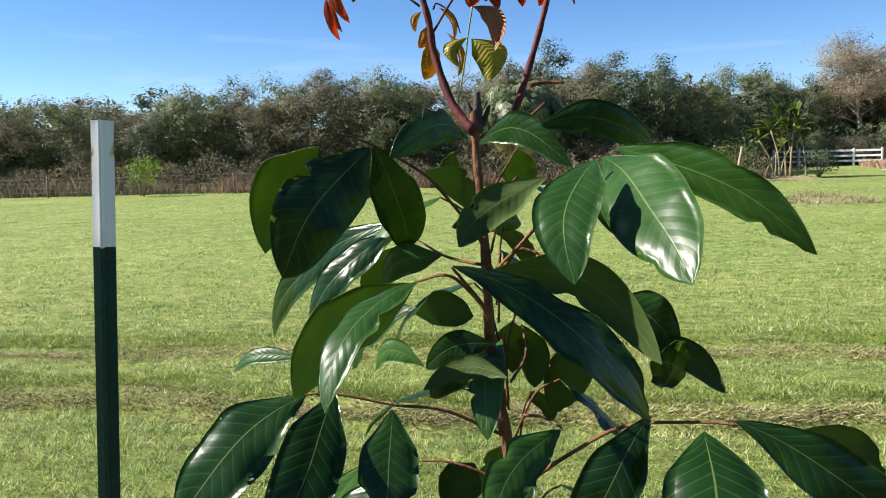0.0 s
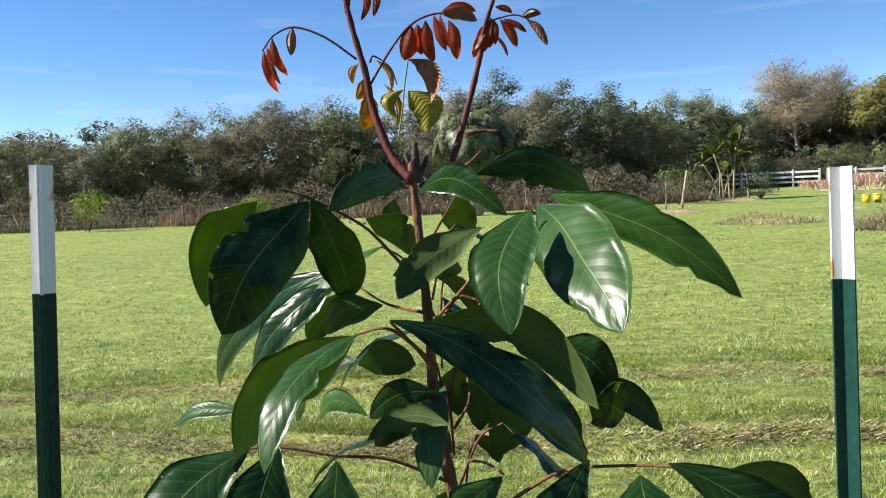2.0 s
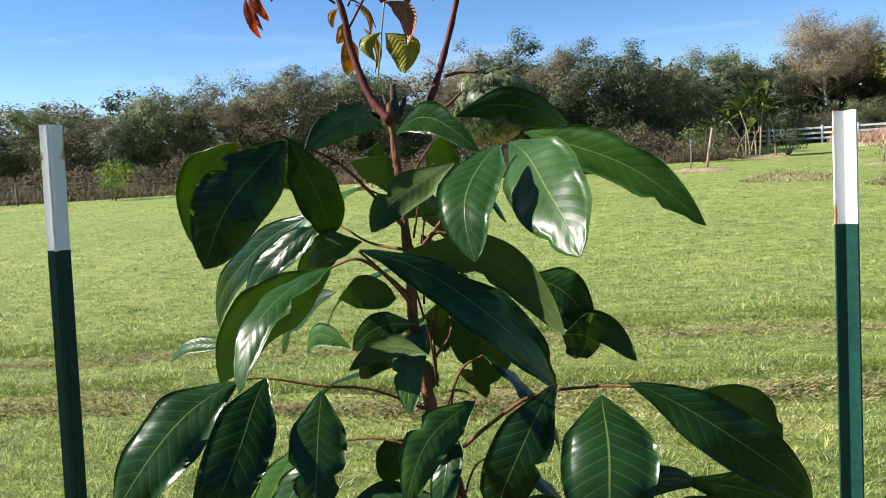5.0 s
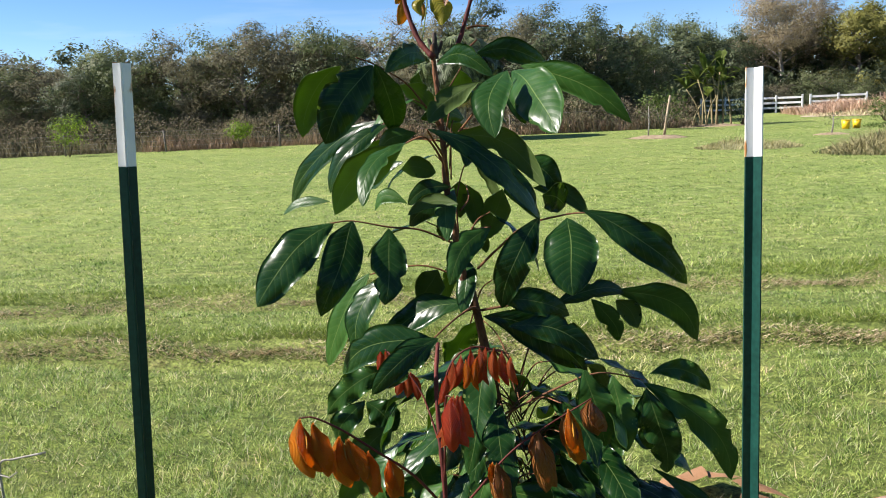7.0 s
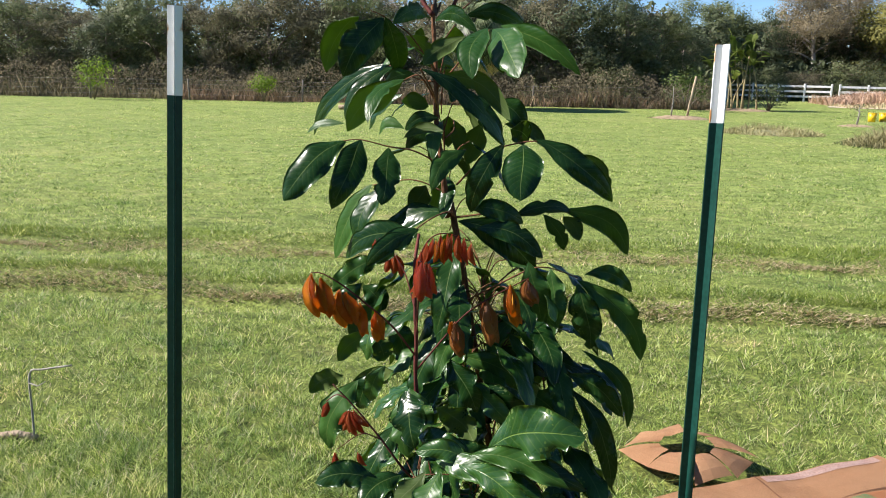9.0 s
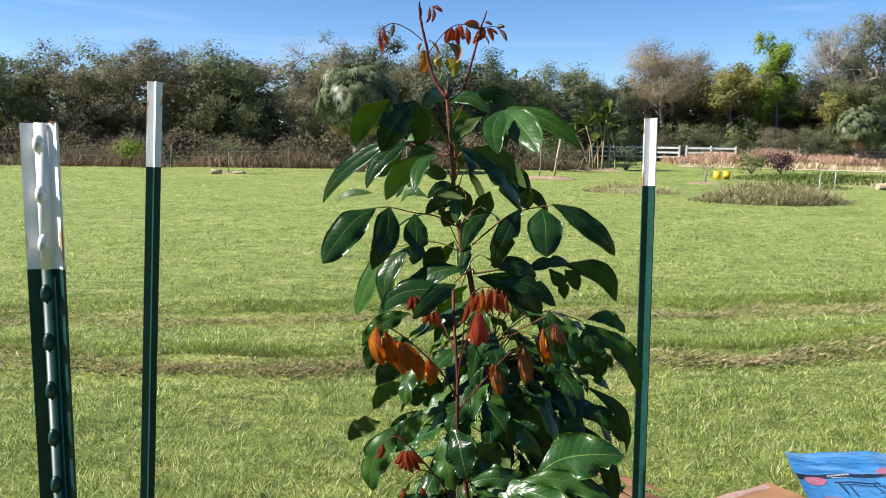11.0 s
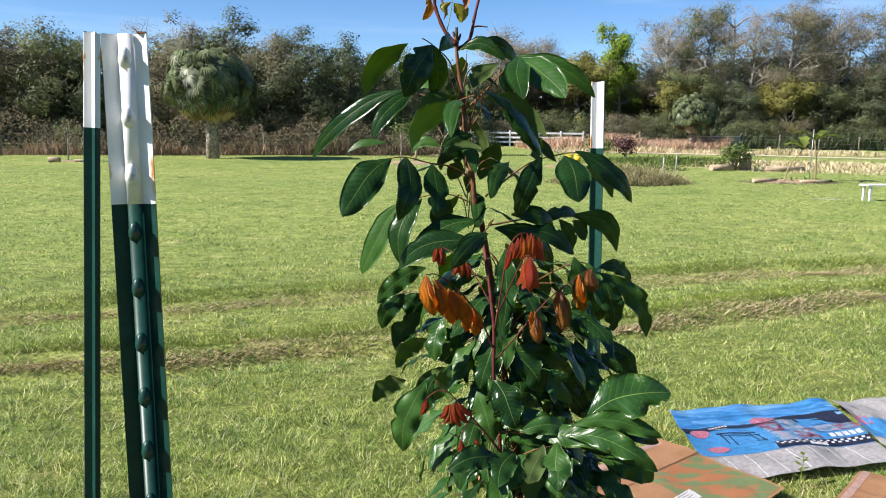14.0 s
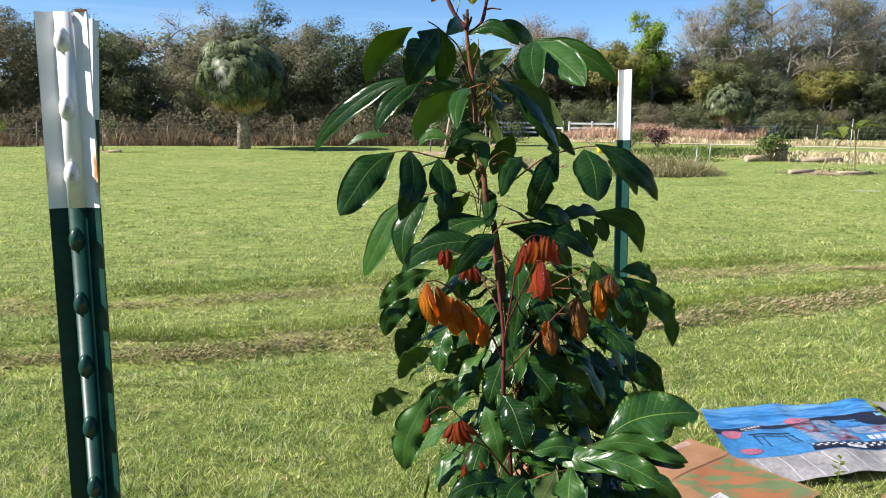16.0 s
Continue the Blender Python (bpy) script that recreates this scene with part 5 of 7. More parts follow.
def leaf_material(name, stops, vein, through_colour, amount, rough, veins, vein_amount, relief, slope=0.32, spec=0.5):
    """Leaf tissue with a pale midrib and side veins laid out along the leaf (uv: along, across)."""
    m, n, l, b = nodes_of(name)
    uv = n.new("ShaderNodeUVMap")
    sep = n.new("ShaderNodeSeparateXYZ")
    l.new(uv.outputs[0], sep.inputs[0])

    def calc(op, a, c=None):
        k = n.new("ShaderNodeMath")
        k.operation = op
        for s, v in zip(k.inputs, (a, c)):
            if v is None:
                continue
            if isinstance(v, (int, float)):
                s.default_value = v
            else:
                l.new(v, s)
        return k.outputs[0]

    across = calc("ABSOLUTE", calc("SUBTRACT", sep.outputs[1], 0.5))
    ph = calc("FRACT", calc("SUBTRACT", calc("MULTIPLY", sep.outputs[0], veins), calc("MULTIPLY", across, veins * slope)))
    line = calc("ABSOLUTE", calc("SUBTRACT", ph, 0.5))
    side = ramp(n, l, line, [(0.0, (1, 1, 1)), (0.09, (0, 0, 0))])
    mid = ramp(n, l, across, [(0.005, (0.8, 0.8, 0.8)), (0.015, (0, 0, 0))])
    both = calc("MAXIMUM", mid.outputs[0], calc("MULTIPLY", side.outputs[0], vein_amount))
    rim = ramp(n, l, across, [(0.478, (0, 0, 0)), (0.494, (0.3, 0.3, 0.3))])
    both = calc("MAXIMUM", both, rim.outputs[0])
    rnd = n.new("ShaderNodeObjectInfo").outputs["Random"]
    base = ramp(n, l, rnd, stops)
    spot = noise_tex(n, l, 28, 4, coord="Object")
    sp = ramp(n, l, spot.outputs[0], [(0.3, (0.75, 0.78, 0.75)), (0.7, (1.2, 1.18, 1.15))])
    tint = mix(n, l, 1.0, base.outputs[0], sp.outputs[0], "MULTIPLY")
    col = mix(n, l, both, tint.outputs[0], vein)
    l.new(col.outputs[0], b.inputs["Base Color"])
    fine = noise_tex(n, l, 420, 2, coord="Object")
    rr = ramp(n, l, spot.outputs[0], [(0.3, (rough * 0.8,) * 3), (0.75, (rough * 1.4,) * 3)])
    satin = ramp(n, l, rnd, [(0.0, (0.8, 0.8, 0.8)), (0.6, (1.0, 1.0, 1.0)), (1.0, (1.4, 1.4, 1.4))])
    rr = mix(n, l, 1.0, rr.outputs[0], satin.outputs[0], "MULTIPLY")
    l.new(rr.outputs[0], b.inputs["Roughness"])
    b.inputs["Specular IOR Level"].default_value = spec
    # pillowed tissue between the veins
    pillow = calc("ADD", calc("MULTIPLY", line, 1.0), calc("MULTIPLY", fine.outputs[0], 0.12))
    pillow = calc("SUBTRACT", pillow, calc("MULTIPLY", mid.outputs[0], 0.5))
    bump(n, l, b, pillow, relief, 0.001 if relief < 0.7 else 0.003)
    glow = mix(n, l, 0.7, tint.outputs[0], through_colour)
    glowing_through(m, n, l, b, glow.outputs[0], amount)
    return m


GREEN = [(0.0, (0.006, 0.025, 0.006)), (0.55, (0.013, 0.046, 0.010)), (0.85, (0.025, 0.074, 0.013)), (1.0, (0.036, 0.098, 0.017))]
# brighter green of kind h: some leaves' own, on others it stands in for sunlight
FRESH_LIT = [(0.0, (0.018, 0.065, 0.012)), (1.0, (0.035, 0.1, 0.016))]
UNDER = [(0.0, (0.062, 0.1, 0.034)), (0.5, (0.09, 0.14, 0.04)), (1.0, (0.125, 0.18, 0.05))]
# brighter underside colour stands in for sun shining through the leaf
BACKLIT_UNDER = [(0.0, (0.1, 0.16, 0.045)), (1.0, (0.15, 0.22, 0.06))]
M_LEAF = {
    "g": (leaf_material("glossy_dark_green_leaf", GREEN, (0.13, 0.19, 0.05), (0.27, 0.48, 0.03), 0.16, 0.27, 12.0, 0.22, 0.25, 0.32, 0.23),
          leaf_material("matt_leaf_underside", UNDER, (0.24, 0.28, 0.12), (0.3, 0.46, 0.04), 0.4, 0.5, 12.0, 0.25, 0.2, 0.32, 0.12)),
    "h": (leaf_material("fresh_lit_green_leaf", FRESH_LIT, (0.2, 0.3, 0.06), (0.28, 0.45, 0.03), 0.25, 0.3, 12.0, 0.25, 0.35),
          leaf_material("backlit_leaf_underside", BACKLIT_UNDER, (0.24, 0.28, 0.12), (0.34, 0.52, 0.04), 0.5, 0.5, 12.0, 0.25, 0.2, 0.32, 0.12)),
    "o": (leaf_material("orange_young_leaf", [(0.0, (0.66, 0.15, 0.018)), (0.5, (0.74, 0.23, 0.016)), (1.0, (0.82, 0.34, 0.016))], (0.5, 0.22, 0.08), (1.0, 0.45, 0.02), 0.6, 0.28, 11.0, 0.45, 1.0, 1.1),) * 2,
    "b": (leaf_material("copper_young_leaf", [(0.0, (0.28, 0.08, 0.028)), (0.5, (0.33, 0.11, 0.03)), (1.0, (0.38, 0.15, 0.03))], (0.48, 0.25, 0.12), (0.7, 0.26, 0.04), 0.38, 0.28, 11.0, 0.45, 1.0, 1.1),) * 2,
    "r": (leaf_material("red_young_leaf", [(0.0, (0.48, 0.065, 0.035)), (0.5, (0.54, 0.1, 0.038)), (1.0, (0.6, 0.16, 0.04))], (0.6, 0.28, 0.14), (1.0, 0.3, 0.08), 0.6, 0.3, 11.0, 0.5, 1.0, 1.1),) * 2,
    "p": (leaf_material("pinkish_tan_young_leaf", [(0.0, (0.34, 0.13, 0.08)), (0.5, (0.38, 0.18, 0.1)), (1.0, (0.42, 0.22, 0.12))], (0.5, 0.3, 0.18), (0.6, 0.3, 0.12), 0.25, 0.35, 13.0, 0.4, 0.9),) * 2,
    "y": (leaf_material("yellow_olive_young_leaf", [(0.0, (0.28, 0.24, 0.02)), (0.5, (0.32, 0.28, 0.02)), (1.0, (0.36, 0.32, 0.03))], (0.45, 0.42, 0.1), (0.7, 0.6, 0.03), 0.4, 0.35, 11.0, 0.35, 0.6),) * 2,
    "a": (leaf_material("amber_young_leaf", [(0.0, (0.58, 0.24, 0.03)), (0.5, (0.62, 0.28, 0.03)), (1.0, (0.66, 0.34, 0.04))], (0.5, 0.32, 0.12), (0.8, 0.45, 0.03), 0.4, 0.35, 11.0, 0.35, 0.6),) * 2,
}
young_tree = tagged(empty("young_fruit_tree", (0.6, 1.1, 0.0)), "young fruit tree with glossy dark leaves and drooping red new growth", "tree")
TREE_AT = Vector((0.6, 1.1, 0.0))
leaf_rng = random.Random(11)
LEAF_LABEL = {"g": "", "h": "", "o": "drooping orange young leaf", "b": "drooping copper-brown young leaf", "r": "drooping red young leaf",
              "p": "pinkish tan young leaf", "y": "yellow-olive young leaf", "a": "amber young leaf"}


def leaflet(base, tip, normal, width, sag, side, kind):
    """One leaf from its base to its tip. normal: the way its upper face looks; sag: how far it bows up along that way, side: sideways,
    both as shares of its length. A thin solid with an upper and a lower skin, a folded midrib and a wavy, here and there bitten margin."""
    base, tip = Vector(base), Vector(tip)
    ax = tip - base
    long = ax.length
    ax.normalize()
    up = Vector(normal)
    up = (up - ax * up.dot(ax)).normalized()
    cr = up.cross(ax)
    r = leaf_rng
    mature = kind in "gh"
    na, nc = (21, 8) if long > 0.05 else (10, 4)
    fold = r.uniform(0.12, 0.24) if mature else -r.uniform(0.3, 0.6)
    recurve = r.uniform(0.2, 0.34) if mature else 0.1
    wav, wf, ph = (r.uniform(0.05, 0.13), r.uniform(2.0, 3.4), r.uniform(0, 6.3))
    if mature and base.z < 1.88:
        wav = wav * 2.6 + 0.08
    curl = r.uniform(-0.04, 0.12)
    twist = r.uniform(-0.25, 0.25)
    bites = []
    if mature and long > 0.07 and r.random() < 0.6:
        bites = [(r.uniform(0.35, 0.92), r.choice((-1, 1)), r.uniform(0.02, 0.055), r.uniform(0.15, 0.5)) for _ in range(r.randint(1, 3))]
    full = width / 2
    skins = []
    me_v, me_f, uvs = [], [], []
    for layer in (0, 1):
        for i in range(na + 1):
            s = i / na
            arc = 4 * s * (1 - s)
            # bow with the droop gathered towards the tip
            c = base + ax * (s * long) + up * (sag * long * arc * (1 + 0.25 * (s - 0.5))) + cr * (side * long * arc + 0.012 * long * math.sin(7 * s + ph)) - up * (curl * long * max(0.0, s - 0.6) ** 2 * 6)
            # oblong, wedge-shaped at the stalk, blunt with a short point at the end
            prof = max(0.0, math.sin(math.pi * min(1.0, s**0.94))) ** 0.55 * (0.4 + 0.6 * min(1.0, s / 0.3)) * 1.02
            if s > 0.86:
                prof *= 1 - 0.35 * ((s - 0.86) / 0.14) ** 2
            if i in (0, na):
                prof = 0.015
            a = twist * (s - 0.3)
            cc, uu = cr * math.cos(a) + up * math.sin(a), up * math.cos(a) - cr * math.sin(a)
            for j in range(nc + 1):
                v = 2 * j / nc - 1
                half = full * prof
                for bs, bside, bw, bd in bites:
                    if v * bside > 0:
                        half *= 1 - bd * math.exp(-(((s - bs) / bw) ** 2)) * abs(v)
                h = fold * abs(v) ** 1.1 * half - recurve * half * abs(v) ** 2.4 + wav * half * v * v * math.sin(2 * math.pi * wf * s + ph + (1.6 if v > 0 else 0)) + 0.025 * half * abs(v) * math.sin(2 * math.pi * 6.5 * s + 2.5 * abs(v) + ph)
                p = c + cc * (v * half) + uu * (h - layer * 0.0005)
                me_v.append(p - TREE_AT)
                uvs.append((s, (v + 1) / 2))
    k, off = nc + 1, (na + 1) * (nc + 1)
    mats = []
    for i in range(na):
        for j in range(nc):
            q = (i * k + j, i * k + j + 1, (i + 1) * k + j + 1, (i + 1) * k + j)
            me_f.append(q[::-1])
            mats.append(0)
            me_f.append(tuple(off + x for x in q))
            mats.append(1)
    for i in range(na):
        for j in (0, nc):
            a, c = i * k + j, (i + 1) * k + j
            me_f.append((a, c, off + c, off + a) if j == 0 else (c, a, off + a, off + c))
            mats.append(0)
    me = bpy.data.meshes.new("leaf")
    me.from_pydata(me_v, [], me_f)
    me.polygons.foreach_set("material_index", mats)
    me.polygons.foreach_set("use_smooth", [True] * len(me_f))
    layer = me.uv_layers.new(name="UVMap")
    layer.data.foreach_set("uv", [c for lp in me.loops for c in uvs[lp.vertex_index]])
    for m in M_LEAF[kind]:
        me.materials.append(m)
    ob = new("leaf" if mature else "young_leaf", me)
    ob.parent = young_tree
    return tagged(ob, LEAF_LABEL[kind])


def stem(name, bark, r0, r1, *pts):
    """A tapering trunk, shoot or leaf stalk through the given points."""
    c = curve_pts([Vector(p) - TREE_AT for p in pts], 5)
    bm = bmesh.new()
    k = len(c) - 1
    rr = [r0 + (r1 - r0) * i / k for i in range(k + 1)]
    if r0 > 0.003:
        rr = [q * (1 + 0.12 * math.sin(i * 2.1)) for i, q in enumerate(rr)]
    tube(bm, c, rr, 10 if r0 > 0.003 else 6)
    return part(name, bm, M_STEM[bark], young_tree)


stem("trunk", "bark", 0.008, 0.0056, (0.6, 1.1, 0.0), (0.606, 1.105, 0.5), (0.6, 1.11, 1.0), (0.586, 1.12, 1.42))

stem("trunk", "bark", 0.0061, 0.0028, (0.586, 1.120, 1.420), (0.503, 1.118, 1.888), (0.493, 1.117, 1.894), (0.483, 1.115, 1.972), (0.472, 1.120, 2.036), (0.467, 1.135, 2.109), (0.460, 1.150, 2.173), (0.456, 1.155, 2.219))
stem("shoot", "redbark", 0.0037, 0.0017, (0.458, 1.150, 2.203), (0.439, 1.160, 2.226), (0.424, 1.170, 2.264), (0.420, 1.170, 2.291), (0.412, 1.170, 2.323), (0.407, 1.170, 2.350), (0.406, 1.170, 2.370))
stem("shoot", "redbark", 0.0033, 0.0013, (0.462, 1.160, 2.197), (0.484, 1.170, 2.215), (0.497, 1.190, 2.257), (0.508, 1.200, 2.298), (0.514, 1.200, 2.325), (0.522, 1.200, 2.347), (0.526, 1.200, 2.360))
stem("stalk", "redbark", 0.0010, 0.0007, (0.413, 1.170, 2.303), (0.388, 1.170, 2.322), (0.363, 1.170, 2.332), (0.345, 1.170, 2.327), (0.334, 1.170, 2.315))
stem("stalk", "redbark", 0.0011, 0.0007, (0.423, 1.170, 2.282), (0.442, 1.165, 2.307), (0.460, 1.160, 2.324), (0.478, 1.160, 2.331), (0.493, 1.160, 2.330))
stem("stalk", "greenbark", 0.0008, 0.0007, (0.441, 1.165, 2.217), (0.449, 1.165, 2.258), (0.452, 1.165, 2.278), (0.456, 1.165, 2.299))
stem("stalk", "redbark", 0.0008, 0.0005, (0.516, 1.200, 2.329), (0.527, 1.200, 2.332), (0.541, 1.200, 2.333), (0.556, 1.200, 2.325))
stem("stalk", "redbark", 0.0008, 0.0005, (0.424, 1.170, 2.300), (0.425, 1.180, 2.306), (0.438, 1.180, 2.296), (0.443, 1.180, 2.282))
stem("twig", "bark", 0.0018, 0.0010, (0.496, 1.190, 2.239), (0.507, 1.200, 2.242), (0.523, 1.200, 2.241))
stem("twig", "deadbark", 0.0039, 0.0024, (0.459, 1.160, 2.202), (0.459, 1.160, 2.222), (0.459, 1.160, 2.234))
stem("twig", "deadbark", 0.0030, 0.0017, (0.460, 1.155, 2.206), (0.454, 1.155, 2.220), (0.452, 1.155, 2.226))
stem("twig", "deadbark", 0.0030, 0.0017, (0.459, 1.165, 2.206), (0.465, 1.165, 2.217), (0.467, 1.165, 2.224))
stem("twig", "bark", 0.0019, 0.0011, (0.483, 1.190, 2.207), (0.496, 1.200, 2.216), (0.506, 1.210, 2.226))
stem("stalk", "bark", 0.0015, 0.0008, (0.466, 1.140, 2.118), (0.447, 1.110, 2.152), (0.431, 1.090, 2.175), (0.400, 1.070, 2.196), (0.384, 1.060, 2.203))
stem("stalk", "bark", 0.0016, 0.0010, (0.471, 1.130, 2.095), (0.500, 1.110, 2.125), (0.529, 1.100, 2.159), (0.552, 1.100, 2.180))
stem("stalk", "bark", 0.0013, 0.0007, (0.468, 1.150, 2.155), (0.479, 1.170, 2.176), (0.486, 1.200, 2.193))
stem("stalk", "bark", 0.0016, 0.0008, (0.474, 1.110, 2.069), (0.470, 1.050, 2.099), (0.462, 1.020, 2.114), (0.437, 1.040, 2.106))
stem("stalk", "bark", 0.0014, 0.0007, (0.468, 1.130, 2.103), (0.433, 1.150, 2.107), (0.405, 1.170, 2.118), (0.380, 1.190, 2.127))
stem("stalk", "bark", 0.0016, 0.0008, (0.474, 1.110, 2.062), (0.479, 1.050, 2.089), (0.473, 1.020, 2.110), (0.470, 1.000, 2.122))
stem("stalk", "bark", 0.0016, 0.0008, (0.484, 1.120, 2.105), (0.497, 1.120, 2.117), (0.531, 1.120, 2.101), (0.556, 1.140, 2.076))
stem("stalk", "bark", 0.0014, 0.0008, (0.488, 1.110, 2.020), (0.494, 1.150, 2.029), (0.487, 1.190, 2.042))
stem("stalk", "bark", 0.0016, 0.0008, (0.480, 1.110, 1.979), (0.440, 1.100, 1.999), (0.404, 1.090, 2.005), (0.362, 1.080, 2.015), (0.334, 1.080, 2.013))
stem("stalk", "bark", 0.0016, 0.0008, (0.500, 1.115, 1.922), (0.473, 1.120, 1.939), (0.431, 1.120, 1.951), (0.366, 1.130, 1.938))
stem("stalk", "bark", 0.0017, 0.0008, (0.506, 1.115, 1.947), (0.533, 1.090, 1.976), (0.568, 1.060, 2.008), (0.612, 1.030, 2.024), (0.633, 1.020, 2.027))
stem("stalk", "bark", 0.0013, 0.0007, (0.497, 1.115, 1.993), (0.513, 1.090, 2.001), (0.529, 1.050, 2.009))
stem("stalk", "bark", 0.0017, 0.0008, (0.509, 1.100, 1.898), (0.571, 1.100, 1.908), (0.639, 1.120, 1.909), (0.674, 1.140, 1.911))
stem("stalk", "bark", 0.0016, 0.0008, (0.509, 1.100, 1.898), (0.504, 1.050, 1.915), (0.487, 1.000, 1.913), (0.463, 0.970, 1.896))
stem("stem", "redbark", 0.0033, 0.0023, (0.509, 0.970, 1.486), (0.496, 0.945, 1.590), (0.482, 0.933, 1.680), (0.481, 0.935, 1.754), (0.478, 0.940, 1.794), (0.473, 0.960, 1.856), (0.472, 0.990, 1.892))
stem("stalk", "redbark", 0.0016, 0.0008, (0.480, 0.934, 1.729), (0.454, 0.905, 1.780), (0.426, 0.875, 1.819), (0.400, 0.860, 1.846), (0.375, 0.850, 1.864), (0.360, 0.847, 1.865))
stem("stalk", "redbark", 0.0014, 0.0007, (0.481, 0.935, 1.754), (0.487, 0.920, 1.825), (0.493, 0.910, 1.887), (0.516, 0.920, 1.910), (0.553, 0.940, 1.897))
stem("stalk", "redbark", 0.0012, 0.0006, (0.483, 0.930, 1.781), (0.495, 0.880, 1.851), (0.500, 0.850, 1.886), (0.506, 0.840, 1.890))
stem("stalk", "redbark", 0.0014, 0.0007, (0.482, 0.933, 1.708), (0.519, 0.920, 1.759), (0.549, 0.915, 1.798), (0.581, 0.920, 1.823), (0.634, 0.935, 1.852))
stem("stalk", "redbark", 0.0012, 0.0006, (0.478, 0.940, 1.794), (0.457, 0.970, 1.837), (0.437, 0.980, 1.864), (0.408, 1.010, 1.878))
stem("shoot", "redbark", 0.0021, 0.0008, (0.500, 0.890, 1.555), (0.479, 0.870, 1.587), (0.447, 0.870, 1.629), (0.408, 0.870, 1.675), (0.379, 0.870, 1.704))
stem("stalk", "redbark", 0.0009, 0.0006, (0.400, 0.870, 1.684), (0.384, 0.872, 1.688), (0.366, 0.880, 1.673))
stem("stalk", "redbark", 0.0009, 0.0006, (0.447, 0.870, 1.629), (0.425, 0.850, 1.645), (0.404, 0.810, 1.641))
stem("stalk", "bark", 0.0015, 0.0008, (0.494, 0.930, 1.594), (0.550, 0.870, 1.615), (0.598, 0.832, 1.648))
stem("stalk", "bark", 0.0015, 0.0008, (0.483, 0.850, 1.577), (0.513, 0.820, 1.610), (0.555, 0.830, 1.611))
stem("stalk", "bark", 0.0016, 0.0008, (0.526, 1.080, 1.767), (0.596, 1.050, 1.816), (0.646, 1.030, 1.844), (0.700, 1.070, 1.821))

# top whorl
leaflet((0.454, 1.150, 2.198), (0.417, 1.070, 2.187), (0.84, -0.43, 0.32), 0.028, 0.08, -0.16, "g")
leaflet((0.461, 1.150, 2.195), (0.533, 1.107, 2.177), (-0.51, -0.86, -0.00), 0.024, 0.08, 0.20, "g")
leaflet((0.401, 1.065, 2.194), (0.350, 1.025, 2.111), (0.43, -0.89, 0.17), 0.050, 0.10, -0.06, "g")
leaflet((0.364, 1.070, 2.195), (0.297, 1.120, 2.122), (-0.13, 0.76, 0.64), 0.041, 0.10, 0.10, "h")
leaflet((0.401, 1.070, 2.195), (0.409, 1.115, 2.118), (0.14, -0.86, -0.49), 0.035, 0.10, 0.10, "g")
leaflet((0.405, 1.200, 2.174), (0.439, 1.250, 2.136), (-0.52, 0.71, 0.47), 0.028, 0.05, -0.10, "g")
leaflet((0.427, 1.220, 2.189), (0.413, 1.240, 2.158), (-0.01, 0.84, 0.54), 0.017, 0.05, -0.00, "g")
leaflet((0.551, 1.080, 2.181), (0.539, 1.011, 2.114), (-0.05, -0.69, 0.72), 0.041, 0.10, -0.10, "g")
leaflet((0.553, 1.125, 2.181), (0.602, 1.000, 2.114), (-0.48, -0.55, 0.68), 0.054, 0.03, 0.06, "g")
leaflet((0.563, 1.150, 2.188), (0.690, 1.090, 2.119), (-0.51, -0.84, -0.20), 0.034, 0.10, 0.12, "g")
leaflet((0.498, 1.220, 2.207), (0.598, 1.250, 2.187), (0.28, -0.96, -0.06), 0.031, 0.08, 0.14, "g")
leaflet((0.546, 1.190, 2.168), (0.566, 1.185, 2.118), (0.04, -1.00, 0.02), 0.022, 0.08, 0.00, "g")
leaflet((0.518, 1.090, 2.169), (0.464, 1.050, 2.127), (-0.24, 0.84, -0.49), 0.027, 0.12, 0.14, "g")
leaflet((0.481, 1.220, 2.190), (0.482, 1.250, 2.149), (-0.17, 0.80, 0.58), 0.030, 0.05, -0.00, "h")
leaflet((0.373, 1.130, 2.178), (0.366, 1.160, 2.154), (-0.30, 0.55, 0.78), 0.027, 0.05, -0.00, "g")
# second whorl
leaflet((0.378, 1.200, 2.128), (0.208, 1.280, 2.001), (-0.53, -0.83, 0.18), 0.033, 0.08, -0.08, "g")
leaflet((0.392, 1.170, 2.124), (0.313, 1.150, 2.043), (-0.24, -0.86, 0.45), 0.032, 0.10, -0.10, "g")
leaflet((0.371, 1.250, 2.105), (0.327, 1.250, 2.057), (-0.34, 0.89, 0.31), 0.030, 0.05, -0.00, "h")
leaflet((0.441, 1.100, 2.115), (0.389, 1.120, 2.091), (-0.31, -0.94, -0.11), 0.023, 0.08, -0.14, "g")
leaflet((0.435, 1.045, 2.104), (0.355, 1.021, 2.036), (-0.47, 0.84, 0.26), 0.044, 0.10, 0.06, "h")
leaflet((0.442, 1.030, 2.108), (0.410, 0.940, 2.053), (-0.08, -0.50, 0.86), 0.027, 0.14, -0.06, "g")
leaflet((0.431, 1.060, 2.085), (0.372, 1.090, 2.031), (-0.68, -0.63, 0.39), 0.025, 0.10, -0.10, "g")
leaflet((0.422, 1.090, 2.074), (0.459, 1.120, 2.066), (-0.64, 0.75, -0.15), 0.026, 0.06, -0.10, "h")
leaflet((0.470, 1.000, 2.122), (0.582, 1.045, 2.015), (0.25, -0.6, 0.75), 0.034, 0.10, 0.06, "g")
leaflet((0.483, 1.045, 2.113), (0.591, 1.061, 2.054), (-0.13, 0.99, 0.02), 0.031, 0.08, -0.16, "g")
